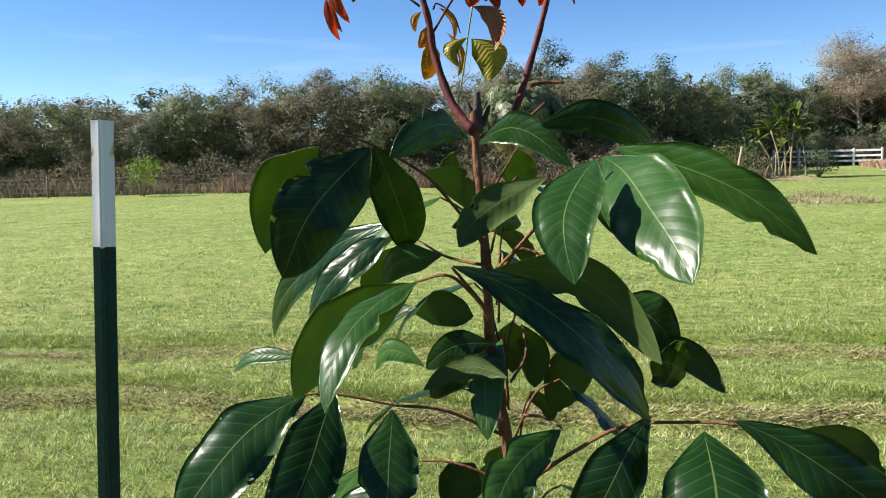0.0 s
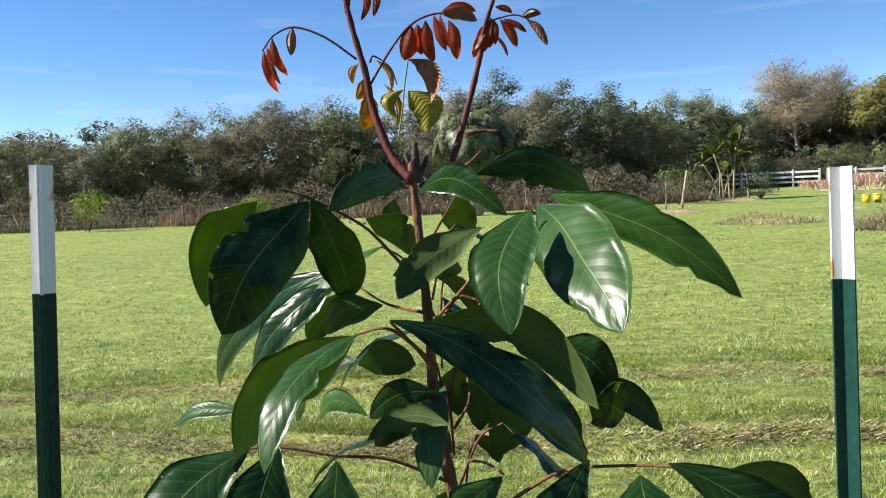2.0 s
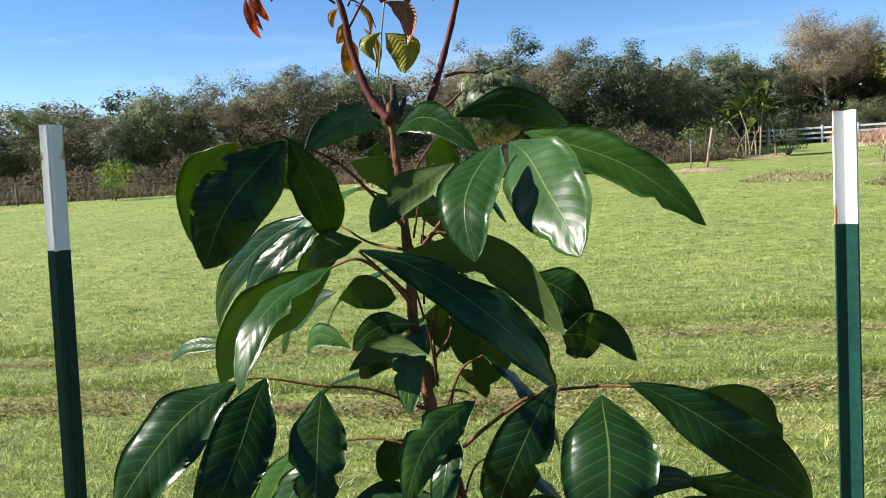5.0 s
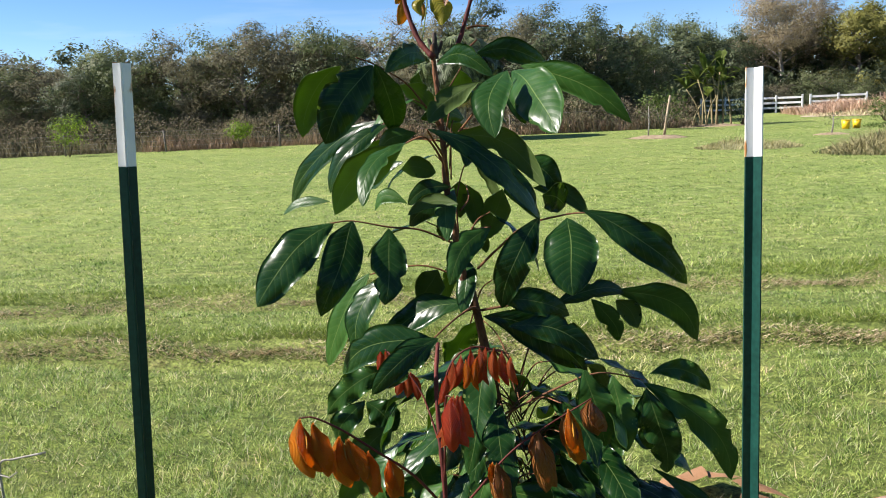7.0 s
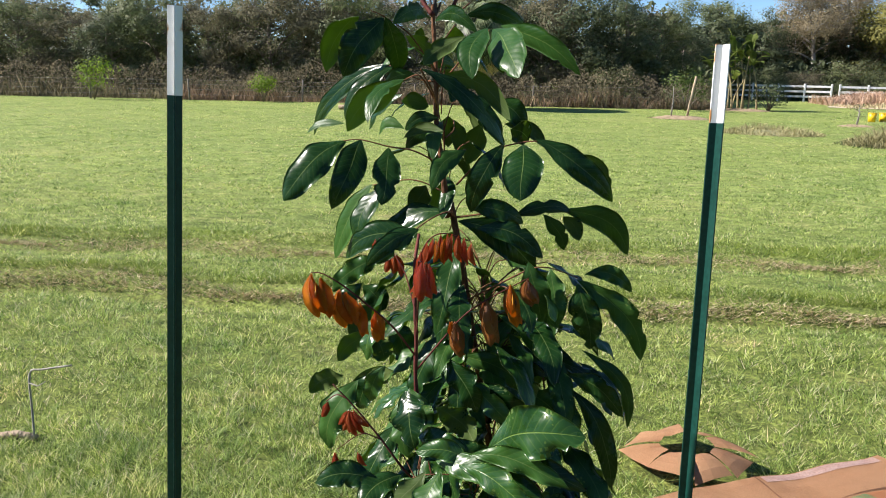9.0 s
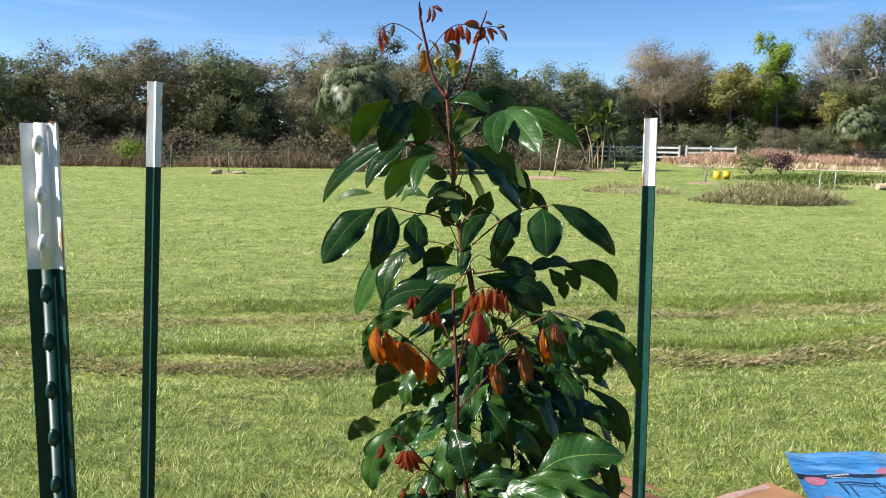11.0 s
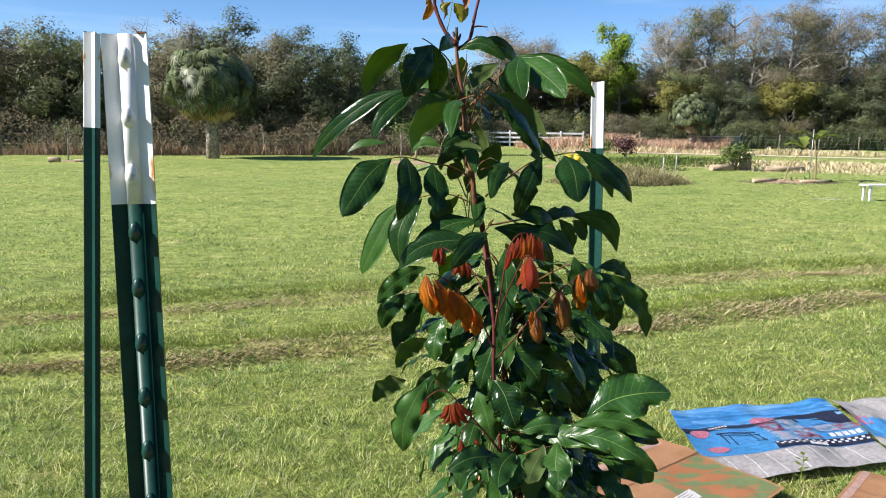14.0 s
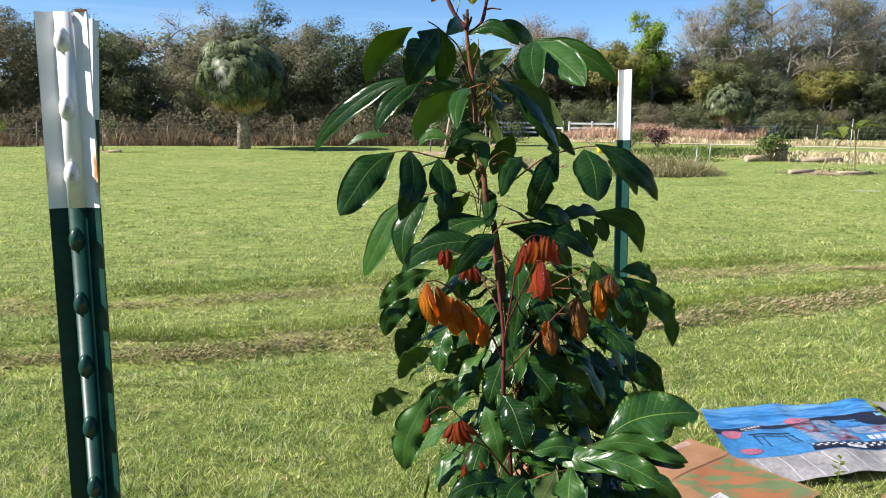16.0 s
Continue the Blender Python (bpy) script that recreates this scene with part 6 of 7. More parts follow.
leaflet((0.555, 1.150, 2.074), (0.609, 1.150, 2.033), (0.10, -0.99, 0.13), 0.035, 0.08, 0.14, "g")
leaflet((0.516, 1.060, 2.093), (0.584, 1.049, 2.017), (0.13, -0.96, 0.26), 0.029, 0.08, 0.06, "g")
leaflet((0.575, 1.140, 2.042), (0.642, 1.150, 2.006), (-0.22, 0.97, -0.13), 0.023, 0.06, -0.14, "g")
leaflet((0.484, 1.200, 2.042), (0.495, 1.200, 1.987), (-0.17, 0.99, -0.03), 0.027, 0.05, -0.10, "h")
leaflet((0.479, 1.180, 2.049), (0.473, 1.220, 1.999), (-0.10, 0.77, 0.63), 0.030, 0.05, -0.00, "g")
leaflet((0.478, 1.100, 2.051), (0.425, 1.100, 2.031), (-0.06, -0.98, 0.17), 0.022, 0.08, -0.12, "g")
leaflet((0.490, 1.080, 2.032), (0.429, 1.080, 2.021), (0.08, 0.90, -0.42), 0.018, 0.10, 0.20, "g")
leaflet((0.332, 1.090, 2.038), (0.267, 1.101, 2.023), (-0.25, -0.84, 0.48), 0.013, 0.06, -0.10, "g")
leaflet((0.425, 1.100, 2.032), (0.376, 1.120, 2.022), (-0.41, -0.89, 0.20), 0.018, 0.08, -0.25, "g")
leaflet((0.438, 1.150, 2.131), (0.485, 1.200, 2.128), (0.73, -0.68, 0.09), 0.027, 0.08, 0.10, "g")
# third whorl
leaflet((0.338, 1.080, 2.013), (0.255, 1.028, 1.923), (0.01, -0.87, 0.49), 0.054, 0.10, -0.06, "g")
leaflet((0.363, 1.080, 2.015), (0.346, 0.990, 1.928), (0.40, -0.68, 0.62), 0.045, 0.12, 0.00, "g")
leaflet((0.404, 1.080, 2.005), (0.405, 1.034, 1.924), (0.23, -0.85, 0.48), 0.042, 0.08, 0.04, "g")
leaflet((0.366, 1.130, 1.939), (0.297, 1.154, 1.806), (-0.49, -0.87, 0.10), 0.042, 0.08, -0.04, "g")
leaflet((0.394, 1.120, 1.944), (0.351, 1.090, 1.836), (-0.40, -0.83, 0.39), 0.041, 0.10, -0.10, "g")
leaflet((0.451, 1.150, 1.938), (0.423, 1.170, 1.893), (0.17, 0.94, 0.31), 0.037, 0.05, -0.00, "g")
leaflet((0.528, 1.050, 2.008), (0.487, 1.000, 1.956), (0.34, -0.80, 0.50), 0.030, 0.12, -0.12, "g")
leaflet((0.586, 1.050, 2.019), (0.541, 1.031, 1.919), (0.03, -0.98, 0.17), 0.038, 0.12, -0.08, "g")
leaflet((0.615, 1.020, 2.022), (0.618, 0.957, 1.953), (-0.04, -0.74, 0.67), 0.056, 0.12, 0.00, "g")
leaflet((0.630, 1.020, 2.028), (0.743, 1.032, 1.943), (0.13, -0.95, 0.25), 0.035, 0.08, 0.07, "g")
leaflet((0.673, 1.080, 2.001), (0.743, 1.120, 1.943), (-0.37, 0.91, 0.18), 0.029, 0.06, -0.14, "g")
leaflet((0.477, 1.120, 2.020), (0.421, 1.120, 2.001), (-0.03, -1.00, 0.08), 0.026, 0.08, -0.20, "g")
leaflet((0.537, 1.150, 2.040), (0.512, 1.190, 1.972), (0.35, 0.76, 0.55), 0.036, 0.06, -0.00, "h")
leaflet((0.471, 1.160, 2.004), (0.455, 1.180, 1.972), (0.16, 0.87, 0.47), 0.030, 0.06, -0.00, "g")
leaflet((0.587, 1.120, 2.035), (0.613, 1.150, 2.017), (0.65, -0.72, -0.25), 0.038, 0.06, 0.10, "g")
# fourth whorl
leaflet((0.496, 1.100, 1.905), (0.374, 1.118, 1.836), (-0.40, -0.75, 0.52), 0.043, 0.10, -0.12, "g")
leaflet((0.468, 0.960, 1.899), (0.411, 0.930, 1.855), (0.21, -0.91, 0.35), 0.025, 0.12, -0.10, "g")
leaflet((0.514, 1.080, 1.896), (0.637, 1.124, 1.804), (0.39, -0.92, 0.08), 0.049, 0.10, 0.12, "g")
leaflet((0.534, 1.050, 1.921), (0.617, 1.060, 1.901), (0.17, -0.96, 0.24), 0.030, 0.10, 0.12, "g")
leaflet((0.642, 1.120, 1.905), (0.677, 1.140, 1.846), (0.24, -0.95, -0.18), 0.025, 0.08, 0.10, "g")
leaflet((0.670, 1.140, 1.911), (0.780, 1.172, 1.837), (0.20, -0.97, -0.13), 0.039, 0.08, 0.18, "g")
leaflet((0.673, 1.130, 1.902), (0.701, 1.140, 1.863), (-0.20, 0.97, 0.11), 0.026, 0.08, -0.10, "g")
leaflet((0.597, 1.100, 1.900), (0.687, 1.140, 1.907), (0.37, -0.88, 0.31), 0.023, 0.08, 0.14, "g")
leaflet((0.546, 1.050, 1.894), (0.648, 1.050, 1.854), (0.11, -0.96, 0.27), 0.033, 0.10, 0.12, "g")
# fifth whorl, right
leaflet((0.699, 1.070, 1.817), (0.804, 1.079, 1.693), (0.16, -0.99, 0.06), 0.039, 0.08, 0.14, "g")
leaflet((0.699, 1.050, 1.817), (0.724, 1.050, 1.716), (-0.02, -1.00, -0.00), 0.040, 0.08, 0.06, "g")
leaflet((0.661, 1.020, 1.845), (0.675, 1.000, 1.764), (-0.05, -0.97, 0.23), 0.036, 0.08, 0.00, "g")
leaflet((0.710, 1.100, 1.817), (0.784, 1.120, 1.789), (0.33, -0.92, 0.21), 0.026, 0.08, 0.20, "g")
leaflet((0.630, 1.000, 1.858), (0.653, 1.000, 1.770), (0.06, -1.00, 0.01), 0.040, 0.08, 0.00, "g")
# lower sprays
leaflet((0.596, 0.832, 1.647), (0.716, 0.807, 1.690), (-0.32, -0.87, 0.38), 0.067, 0.08, 0.12, "h")
leaflet((0.585, 0.870, 1.609), (0.722, 0.840, 1.601), (-0.17, -0.90, 0.41), 0.036, 0.10, 0.10, "g")
leaflet((0.571, 0.850, 1.604), (0.683, 0.800, 1.579), (-0.29, -0.86, 0.42), 0.038, 0.10, 0.14, "g")
leaflet((0.506, 0.860, 1.610), (0.605, 0.880, 1.614), (0.16, -0.87, 0.48), 0.032, 0.10, 0.10, "g")
leaflet((0.383, 0.980, 1.664), (0.342, 0.950, 1.562), (-0.13, -0.94, 0.33), 0.048, 0.10, -0.10, "g")
leaflet((0.473, 0.900, 1.690), (0.495, 0.849, 1.632), (-0.29, -0.77, 0.57), 0.047, 0.10, 0.06, "g")
leaflet((0.458, 0.940, 1.659), (0.476, 0.900, 1.590), (-0.21, -0.87, 0.45), 0.042, 0.10, 0.00, "g")
leaflet((0.416, 1.060, 1.733), (0.445, 1.058, 1.664), (-0.03, -1.00, 0.02), 0.047, 0.08, 0.06, "g")
leaflet((0.394, 1.080, 1.754), (0.346, 1.079, 1.685), (-0.20, 0.97, 0.12), 0.041, 0.10, 0.10, "g")
leaflet((0.399, 1.080, 1.829), (0.315, 1.076, 1.770), (-0.11, -0.97, 0.22), 0.034, 0.10, -0.12, "g")
leaflet((0.362, 1.080, 1.787), (0.321, 1.080, 1.726), (-0.18, -0.98, 0.12), 0.032, 0.10, -0.10, "g")
leaflet((0.354, 1.000, 1.661), (0.299, 1.000, 1.629), (-0.07, 0.99, 0.11), 0.034, 0.10, 0.10, "g")
leaflet((0.541, 0.980, 1.673), (0.658, 0.980, 1.586), (0.08, -0.99, 0.11), 0.045, 0.12, 0.12, "g")
leaflet((0.547, 1.080, 1.674), (0.660, 1.106, 1.643), (0.27, -0.94, 0.21), 0.042, 0.10, 0.12, "g")
leaflet((0.692, 1.060, 1.671), (0.780, 1.050, 1.612), (-0.04, -0.99, 0.11), 0.033, 0.10, 0.12, "g")
leaflet((0.469, 1.020, 1.882), (0.344, 1.040, 1.838), (-0.26, -0.91, 0.32), 0.042, 0.10, -0.14, "g")
leaflet((0.477, 0.970, 1.903), (0.420, 0.950, 1.854), (0.02, -0.93, 0.36), 0.033, 0.12, -0.10, "g")
leaflet((0.459, 0.800, 1.611), (0.383, 0.780, 1.608), (0.20, -0.84, 0.51), 0.034, 0.10, -0.10, "g")
leaflet((0.486, 0.820, 1.608), (0.446, 0.760, 1.587), (0.20, -0.44, 0.88), 0.038, 0.10, -0.10, "g")
leaflet((0.548, 0.820, 1.614), (0.524, 0.740, 1.590), (-0.11, -0.25, 0.96), 0.043, 0.10, 0.00, "g")
leaflet((0.522, 0.800, 1.627), (0.481, 0.740, 1.600), (-0.11, 0.47, -0.88), 0.031, 0.10, -0.00, "g")
leaflet((0.635, 0.860, 1.569), (0.725, 0.860, 1.527), (0.12, -0.96, 0.27), 0.047, 0.10, 0.10, "g")
leaflet((0.358, 1.100, 1.777), (0.395, 1.100, 1.739), (0.08, -0.99, 0.07), 0.041, 0.10, 0.10, "g")
leaflet((0.508, 0.950, 1.645), (0.566, 0.950, 1.593), (-0.09, 0.99, -0.10), 0.041, 0.10, -0.10, "g")
leaflet((0.631, 1.050, 1.643), (0.691, 1.050, 1.587), (0.03, -1.00, 0.03), 0.052, 0.10, 0.10, "g")
leaflet((0.401, 1.000, 1.670), (0.376, 1.000, 1.608), (-0.24, -0.97, 0.10), 0.038, 0.10, 0.00, "g")
leaflet((0.572, 0.830, 1.641), (0.701, 0.800, 1.626), (-0.17, -0.92, 0.36), 0.029, 0.10, 0.10, "g")
leaflet((0.561, 0.820, 1.629), (0.678, 0.760, 1.592), (-0.32, -0.86, 0.39), 0.034, 0.12, 0.12, "h")
leaflet((0.575, 0.840, 1.628), (0.501, 0.840, 1.633), (0.03, -0.93, 0.38), 0.029, 0.10, -0.10, "h")
leaflet((0.541, 0.800, 1.630), (0.523, 0.740, 1.570), (-0.25, -0.65, 0.72), 0.039, 0.10, 0.00, "h")
leaflet((0.537, 0.820, 1.615), (0.503, 0.800, 1.541), (-0.09, 0.97, -0.22), 0.043, 0.10, 0.05, "h")
leaflet((0.511, 0.820, 1.604), (0.460, 0.780, 1.563), (-0.25, -0.52, 0.82), 0.041, 0.10, -0.10, "h")
leaflet((0.418, 1.000, 1.765), (0.397, 0.980, 1.697), (-0.47, -0.80, 0.38), 0.033, 0.10, -0.10, "h")
leaflet((0.394, 1.020, 1.723), (0.339, 1.020, 1.677), (-0.11, 0.99, 0.13), 0.032, 0.10, 0.10, "h")
leaflet((0.503, 1.000, 1.739), (0.470, 0.970, 1.650), (-0.36, -0.83, 0.42), 0.043, 0.10, 0.00, "g")
leaflet((0.519, 0.970, 1.714), (0.567, 0.950, 1.642), (-0.17, -0.97, 0.15), 0.041, 0.10, 0.10, "g")
# shaded leaves on the right, low down
leaflet((0.661, 1.050, 1.792), (0.656, 1.050, 1.714), (0.01, -1.00, -0.00), 0.036, 0.10, 0.00, "g")
leaflet((0.703, 1.080, 1.807), (0.713, 1.080, 1.724), (0.02, -1.00, 0.00), 0.036, 0.10, 0.00, "g")
leaflet((0.538, 0.980, 1.675), (0.620, 0.950, 1.625), (-0.21, -0.95, 0.22), 0.032, 0.12, 0.10, "h")
leaflet((0.517, 1.050, 1.692), (0.662, 1.050, 1.624), (0.02, -1.00, 0.05), 0.039, 0.12, 0.12, "h")
leaflet((0.698, 1.100, 1.628), (0.770, 1.080, 1.470), (0.10, -0.98, 0.17), 0.034, 0.10, 0.12, "g")
leaflet((0.715, 1.100, 1.696), (0.794, 1.100, 1.570), (0.15, -0.98, 0.10), 0.023, 0.10, 0.16, "g")
leaflet((0.597, 1.150, 1.648), (0.710, 1.150, 1.643), (0.02, -0.93, 0.37), 0.052, 0.10, 0.10, "g")
leaflet((0.566, 1.150, 1.725), (0.670, 1.150, 1.689), (0.11, -0.94, 0.31), 0.051, 0.10, 0.10, "g")
leaflet((0.526, 0.850, 1.615), (0.619, 0.800, 1.614), (-0.38, -0.72, 0.59), 0.034, 0.10, 0.10, "h")
leaflet((0.484, 0.880, 1.621), (0.565, 0.860, 1.628), (-0.25, -0.84, 0.48), 0.033, 0.10, 0.12, "h")
leaflet((0.405, 1.000, 1.726), (0.418, 1.000, 1.689), (0.34, -0.93, 0.12), 0.036, 0.10, 0.10, "g")
leaflet((0.425, 0.980, 1.691), (0.401, 0.980, 1.631), (0.08, -1.00, -0.03), 0.028, 0.10, -0.10, "h")
leaflet((0.439, 1.000, 1.671), (0.369, 1.000, 1.648), (0.10, 0.95, -0.30), 0.024, 0.10, 0.10, "g")
leaflet((0.473, 0.930, 1.681), (0.496, 0.900, 1.612), (0.19, -0.88, 0.44), 0.042, 0.10, 0.06, "h")
# young leaves on the lower shoots; amber ones have backlight put into their colour
leaflet((0.360, 0.848, 1.864), (0.373, 0.838, 1.808), (0.03, -0.98, 0.18), 0.021, 0.12, -0.10, "o")
leaflet((0.360, 0.846, 1.864), (0.381, 0.845, 1.812), (0.78, -0.55, 0.28), 0.016, 0.12, -0.12, "o")
leaflet((0.360, 0.850, 1.864), (0.362, 0.844, 1.812), (-0.74, -0.67, -0.05), 0.016, 0.12, 0.12, "a")
leaflet((0.372, 0.850, 1.859), (0.384, 0.845, 1.805), (-0.13, -0.99, 0.06), 0.018, 0.12, 0.08, "o")
leaflet((0.372, 0.848, 1.859), (0.392, 0.850, 1.809), (0.68, -0.70, 0.22), 0.014, 0.12, -0.12, "o")
leaflet((0.372, 0.852, 1.859), (0.376, 0.852, 1.809), (-0.84, -0.53, -0.14), 0.014, 0.12, 0.12, "a")
leaflet((0.394, 0.858, 1.842), (0.403, 0.857, 1.790), (0.03, -1.00, 0.02), 0.023, 0.12, -0.06, "o")
leaflet((0.394, 0.856, 1.842), (0.412, 0.863, 1.794), (0.79, -0.60, 0.15), 0.017, 0.12, -0.12, "o")
leaflet((0.394, 0.860, 1.842), (0.392, 0.863, 1.794), (-0.75, -0.65, -0.12), 0.017, 0.12, 0.12, "a")
leaflet((0.401, 0.862, 1.838), (0.414, 0.860, 1.792), (-0.37, -0.93, -0.06), 0.019, 0.12, 0.10, "o")
leaflet((0.400, 0.860, 1.838), (0.423, 0.863, 1.797), (0.47, -0.87, 0.17), 0.014, 0.12, -0.12, "o")
leaflet((0.402, 0.864, 1.838), (0.407, 0.869, 1.796), (-0.93, -0.28, -0.25), 0.014, 0.12, 0.12, "a")
leaflet((0.417, 0.870, 1.822), (0.422, 0.868, 1.775), (-0.35, -0.94, 0.00), 0.017, 0.12, 0.10, "o")
leaflet((0.416, 0.868, 1.822), (0.431, 0.871, 1.778), (0.51, -0.85, 0.09), 0.013, 0.12, -0.12, "o")
leaflet((0.418, 0.872, 1.822), (0.417, 0.876, 1.780), (-0.95, -0.31, -0.09), 0.013, 0.12, 0.12, "a")
leaflet((0.435, 0.885, 1.807), (0.440, 0.877, 1.766), (-0.04, -0.98, 0.19), 0.020, 0.12, 0.05, "o")
leaflet((0.435, 0.883, 1.807), (0.449, 0.883, 1.768), (0.75, -0.62, 0.21), 0.015, 0.12, -0.12, "o")
leaflet((0.435, 0.887, 1.807), (0.431, 0.884, 1.769), (-0.80, -0.60, 0.02), 0.015, 0.12, 0.12, "a")
leaflet((0.506, 0.840, 1.889), (0.506, 0.832, 1.839), (-0.12, -0.98, 0.16), 0.018, 0.14, 0.00, "r")
leaflet((0.505, 0.850, 1.887), (0.495, 0.838, 1.842), (-0.43, -0.84, 0.32), 0.017, 0.12, 0.14, "r")
leaflet((0.510, 0.850, 1.887), (0.520, 0.838, 1.843), (0.21, -0.93, 0.30), 0.017, 0.12, -0.14, "r")
leaflet((0.505, 0.860, 1.884), (0.490, 0.850, 1.846), (-0.67, -0.61, 0.42), 0.016, 0.10, 0.18, "r")
leaflet((0.513, 0.860, 1.884), (0.526, 0.850, 1.847), (0.50, -0.77, 0.39), 0.016, 0.10, -0.18, "r")
leaflet((0.509, 0.860, 1.884), (0.511, 0.870, 1.836), (-0.12, -0.97, -0.21), 0.018, 0.10, 0.00, "r")
leaflet((0.493, 0.900, 1.889), (0.484, 0.900, 1.858), (-0.15, -0.99, 0.04), 0.009, 0.10, 0.10, "r")
leaflet((0.499, 0.910, 1.899), (0.490, 0.910, 1.866), (-0.47, -0.87, 0.13), 0.011, 0.10, 0.10, "r")
leaflet((0.507, 0.910, 1.906), (0.497, 0.910, 1.871), (-0.16, -0.99, 0.04), 0.010, 0.10, 0.10, "r")
leaflet((0.516, 0.920, 1.909), (0.508, 0.920, 1.870), (-0.48, -0.87, 0.10), 0.011, 0.10, 0.10, "r")
leaflet((0.524, 0.920, 1.910), (0.520, 0.920, 1.870), (-0.15, -0.99, 0.01), 0.010, 0.10, 0.10, "r")
leaflet((0.531, 0.920, 1.910), (0.531, 0.920, 1.870), (-0.47, -0.88, 0.00), 0.011, 0.10, -0.10, "r")
leaflet((0.539, 0.930, 1.907), (0.542, 0.930, 1.868), (-0.13, -0.99, -0.01), 0.010, 0.10, -0.10, "r")
leaflet((0.546, 0.930, 1.903), (0.552, 0.930, 1.866), (-0.45, -0.89, -0.07), 0.011, 0.10, -0.10, "r")
leaflet((0.554, 0.940, 1.894), (0.560, 0.940, 1.863), (-0.12, -0.99, -0.02), 0.009, 0.10, -0.10, "r")
leaflet((0.513, 0.900, 1.905), (0.510, 0.900, 1.873), (-0.14, -0.99, 0.01), 0.008, 0.10, 0.10, "o")
leaflet((0.525, 0.900, 1.908), (0.524, 0.900, 1.871), (-0.14, -0.99, 0.00), 0.008, 0.10, -0.10, "o")
leaflet((0.581, 0.920, 1.822), (0.588, 0.920, 1.756), (-0.16, -0.99, -0.02), 0.024, 0.10, 0.00, "b")
leaflet((0.581, 0.918, 1.822), (0.599, 0.924, 1.760), (0.67, -0.74, 0.07), 0.018, 0.10, -0.12, "b")
leaflet((0.581, 0.922, 1.822), (0.578, 0.928, 1.763), (-0.87, -0.49, -0.09), 0.018, 0.10, 0.12, "b")
leaflet((0.576, 0.925, 1.819), (0.580, 0.925, 1.780), (-0.62, -0.78, -0.06), 0.017, 0.10, 0.10, "b")
leaflet((0.575, 0.923, 1.819), (0.589, 0.925, 1.783), (0.22, -0.98, 0.02), 0.013, 0.10, -0.12, "b")
leaflet((0.577, 0.927, 1.819), (0.578, 0.934, 1.784), (-0.99, 0.01, -0.10), 0.013, 0.10, 0.12, "b")
leaflet((0.610, 0.925, 1.844), (0.620, 0.924, 1.783), (-0.17, -0.99, -0.01), 0.020, 0.10, 0.00, "o")
leaflet((0.610, 0.923, 1.844), (0.629, 0.928, 1.788), (0.66, -0.74, 0.12), 0.015, 0.10, -0.12, "o")
leaflet((0.610, 0.927, 1.844), (0.611, 0.931, 1.789), (-0.87, -0.48, -0.13), 0.015, 0.10, 0.12, "a")
leaflet((0.608, 0.930, 1.841), (0.611, 0.930, 1.790), (-0.66, -0.75, -0.04), 0.017, 0.10, 0.10, "b")
leaflet((0.607, 0.928, 1.841), (0.620, 0.930, 1.793), (0.18, -0.98, 0.01), 0.013, 0.10, -0.12, "b")
leaflet((0.609, 0.932, 1.841), (0.609, 0.939, 1.796), (-1.00, 0.05, -0.06), 0.013, 0.10, 0.12, "b")
leaflet((0.633, 0.935, 1.851), (0.640, 0.933, 1.812), (-0.19, -0.98, 0.02), 0.021, 0.12, -0.10, "b")
leaflet((0.633, 0.933, 1.851), (0.650, 0.937, 1.816), (0.64, -0.75, 0.15), 0.016, 0.12, -0.12, "b")
leaflet((0.633, 0.937, 1.851), (0.631, 0.941, 1.815), (-0.87, -0.47, -0.13), 0.016, 0.12, 0.12, "b")
leaflet((0.538, 0.912, 1.791), (0.546, 0.910, 1.738), (-0.11, -0.99, 0.02), 0.022, 0.10, 0.00, "b")
leaflet((0.538, 0.910, 1.791), (0.556, 0.915, 1.742), (0.70, -0.70, 0.13), 0.017, 0.10, -0.12, "b")
leaflet((0.538, 0.914, 1.791), (0.536, 0.917, 1.743), (-0.84, -0.54, -0.11), 0.017, 0.10, 0.12, "b")
leaflet((0.533, 0.915, 1.790), (0.535, 0.915, 1.761), (-0.45, -0.89, -0.03), 0.015, 0.10, 0.10, "o")
leaflet((0.532, 0.913, 1.790), (0.544, 0.917, 1.763), (0.42, -0.91, 0.03), 0.011, 0.10, -0.12, "o")
leaflet((0.534, 0.917, 1.790), (0.532, 0.923, 1.764), (-0.98, -0.20, -0.07), 0.011, 0.10, 0.12, "a")
leaflet((0.408, 1.010, 1.876), (0.407, 1.010, 1.845), (-0.03, -1.00, 0.00), 0.015, 0.10, 0.10, "r")
leaflet((0.412, 1.010, 1.876), (0.415, 1.010, 1.845), (-0.18, -0.98, -0.02), 0.013, 0.10, -0.10, "r")
leaflet((0.402, 1.010, 1.876), (0.397, 1.010, 1.851), (-0.22, -0.97, 0.04), 0.011, 0.10, 0.10, "r")
leaflet((0.435, 0.980, 1.864), (0.437, 0.980, 1.833), (-0.03, -1.00, -0.00), 0.015, 0.10, 0.10, "r")
leaflet((0.428, 0.980, 1.862), (0.425, 0.980, 1.834), (-0.06, -1.00, 0.01), 0.011, 0.10, 0.10, "r")
leaflet((0.441, 0.980, 1.862), (0.448, 0.980, 1.829), (-0.01, -1.00, -0.00), 0.011, 0.10, 0.10, "r")
leaflet((0.368, 0.880, 1.673), (0.359, 0.878, 1.649), (-0.09, -0.99, 0.12), 0.010, 0.10, 0.10, "r")
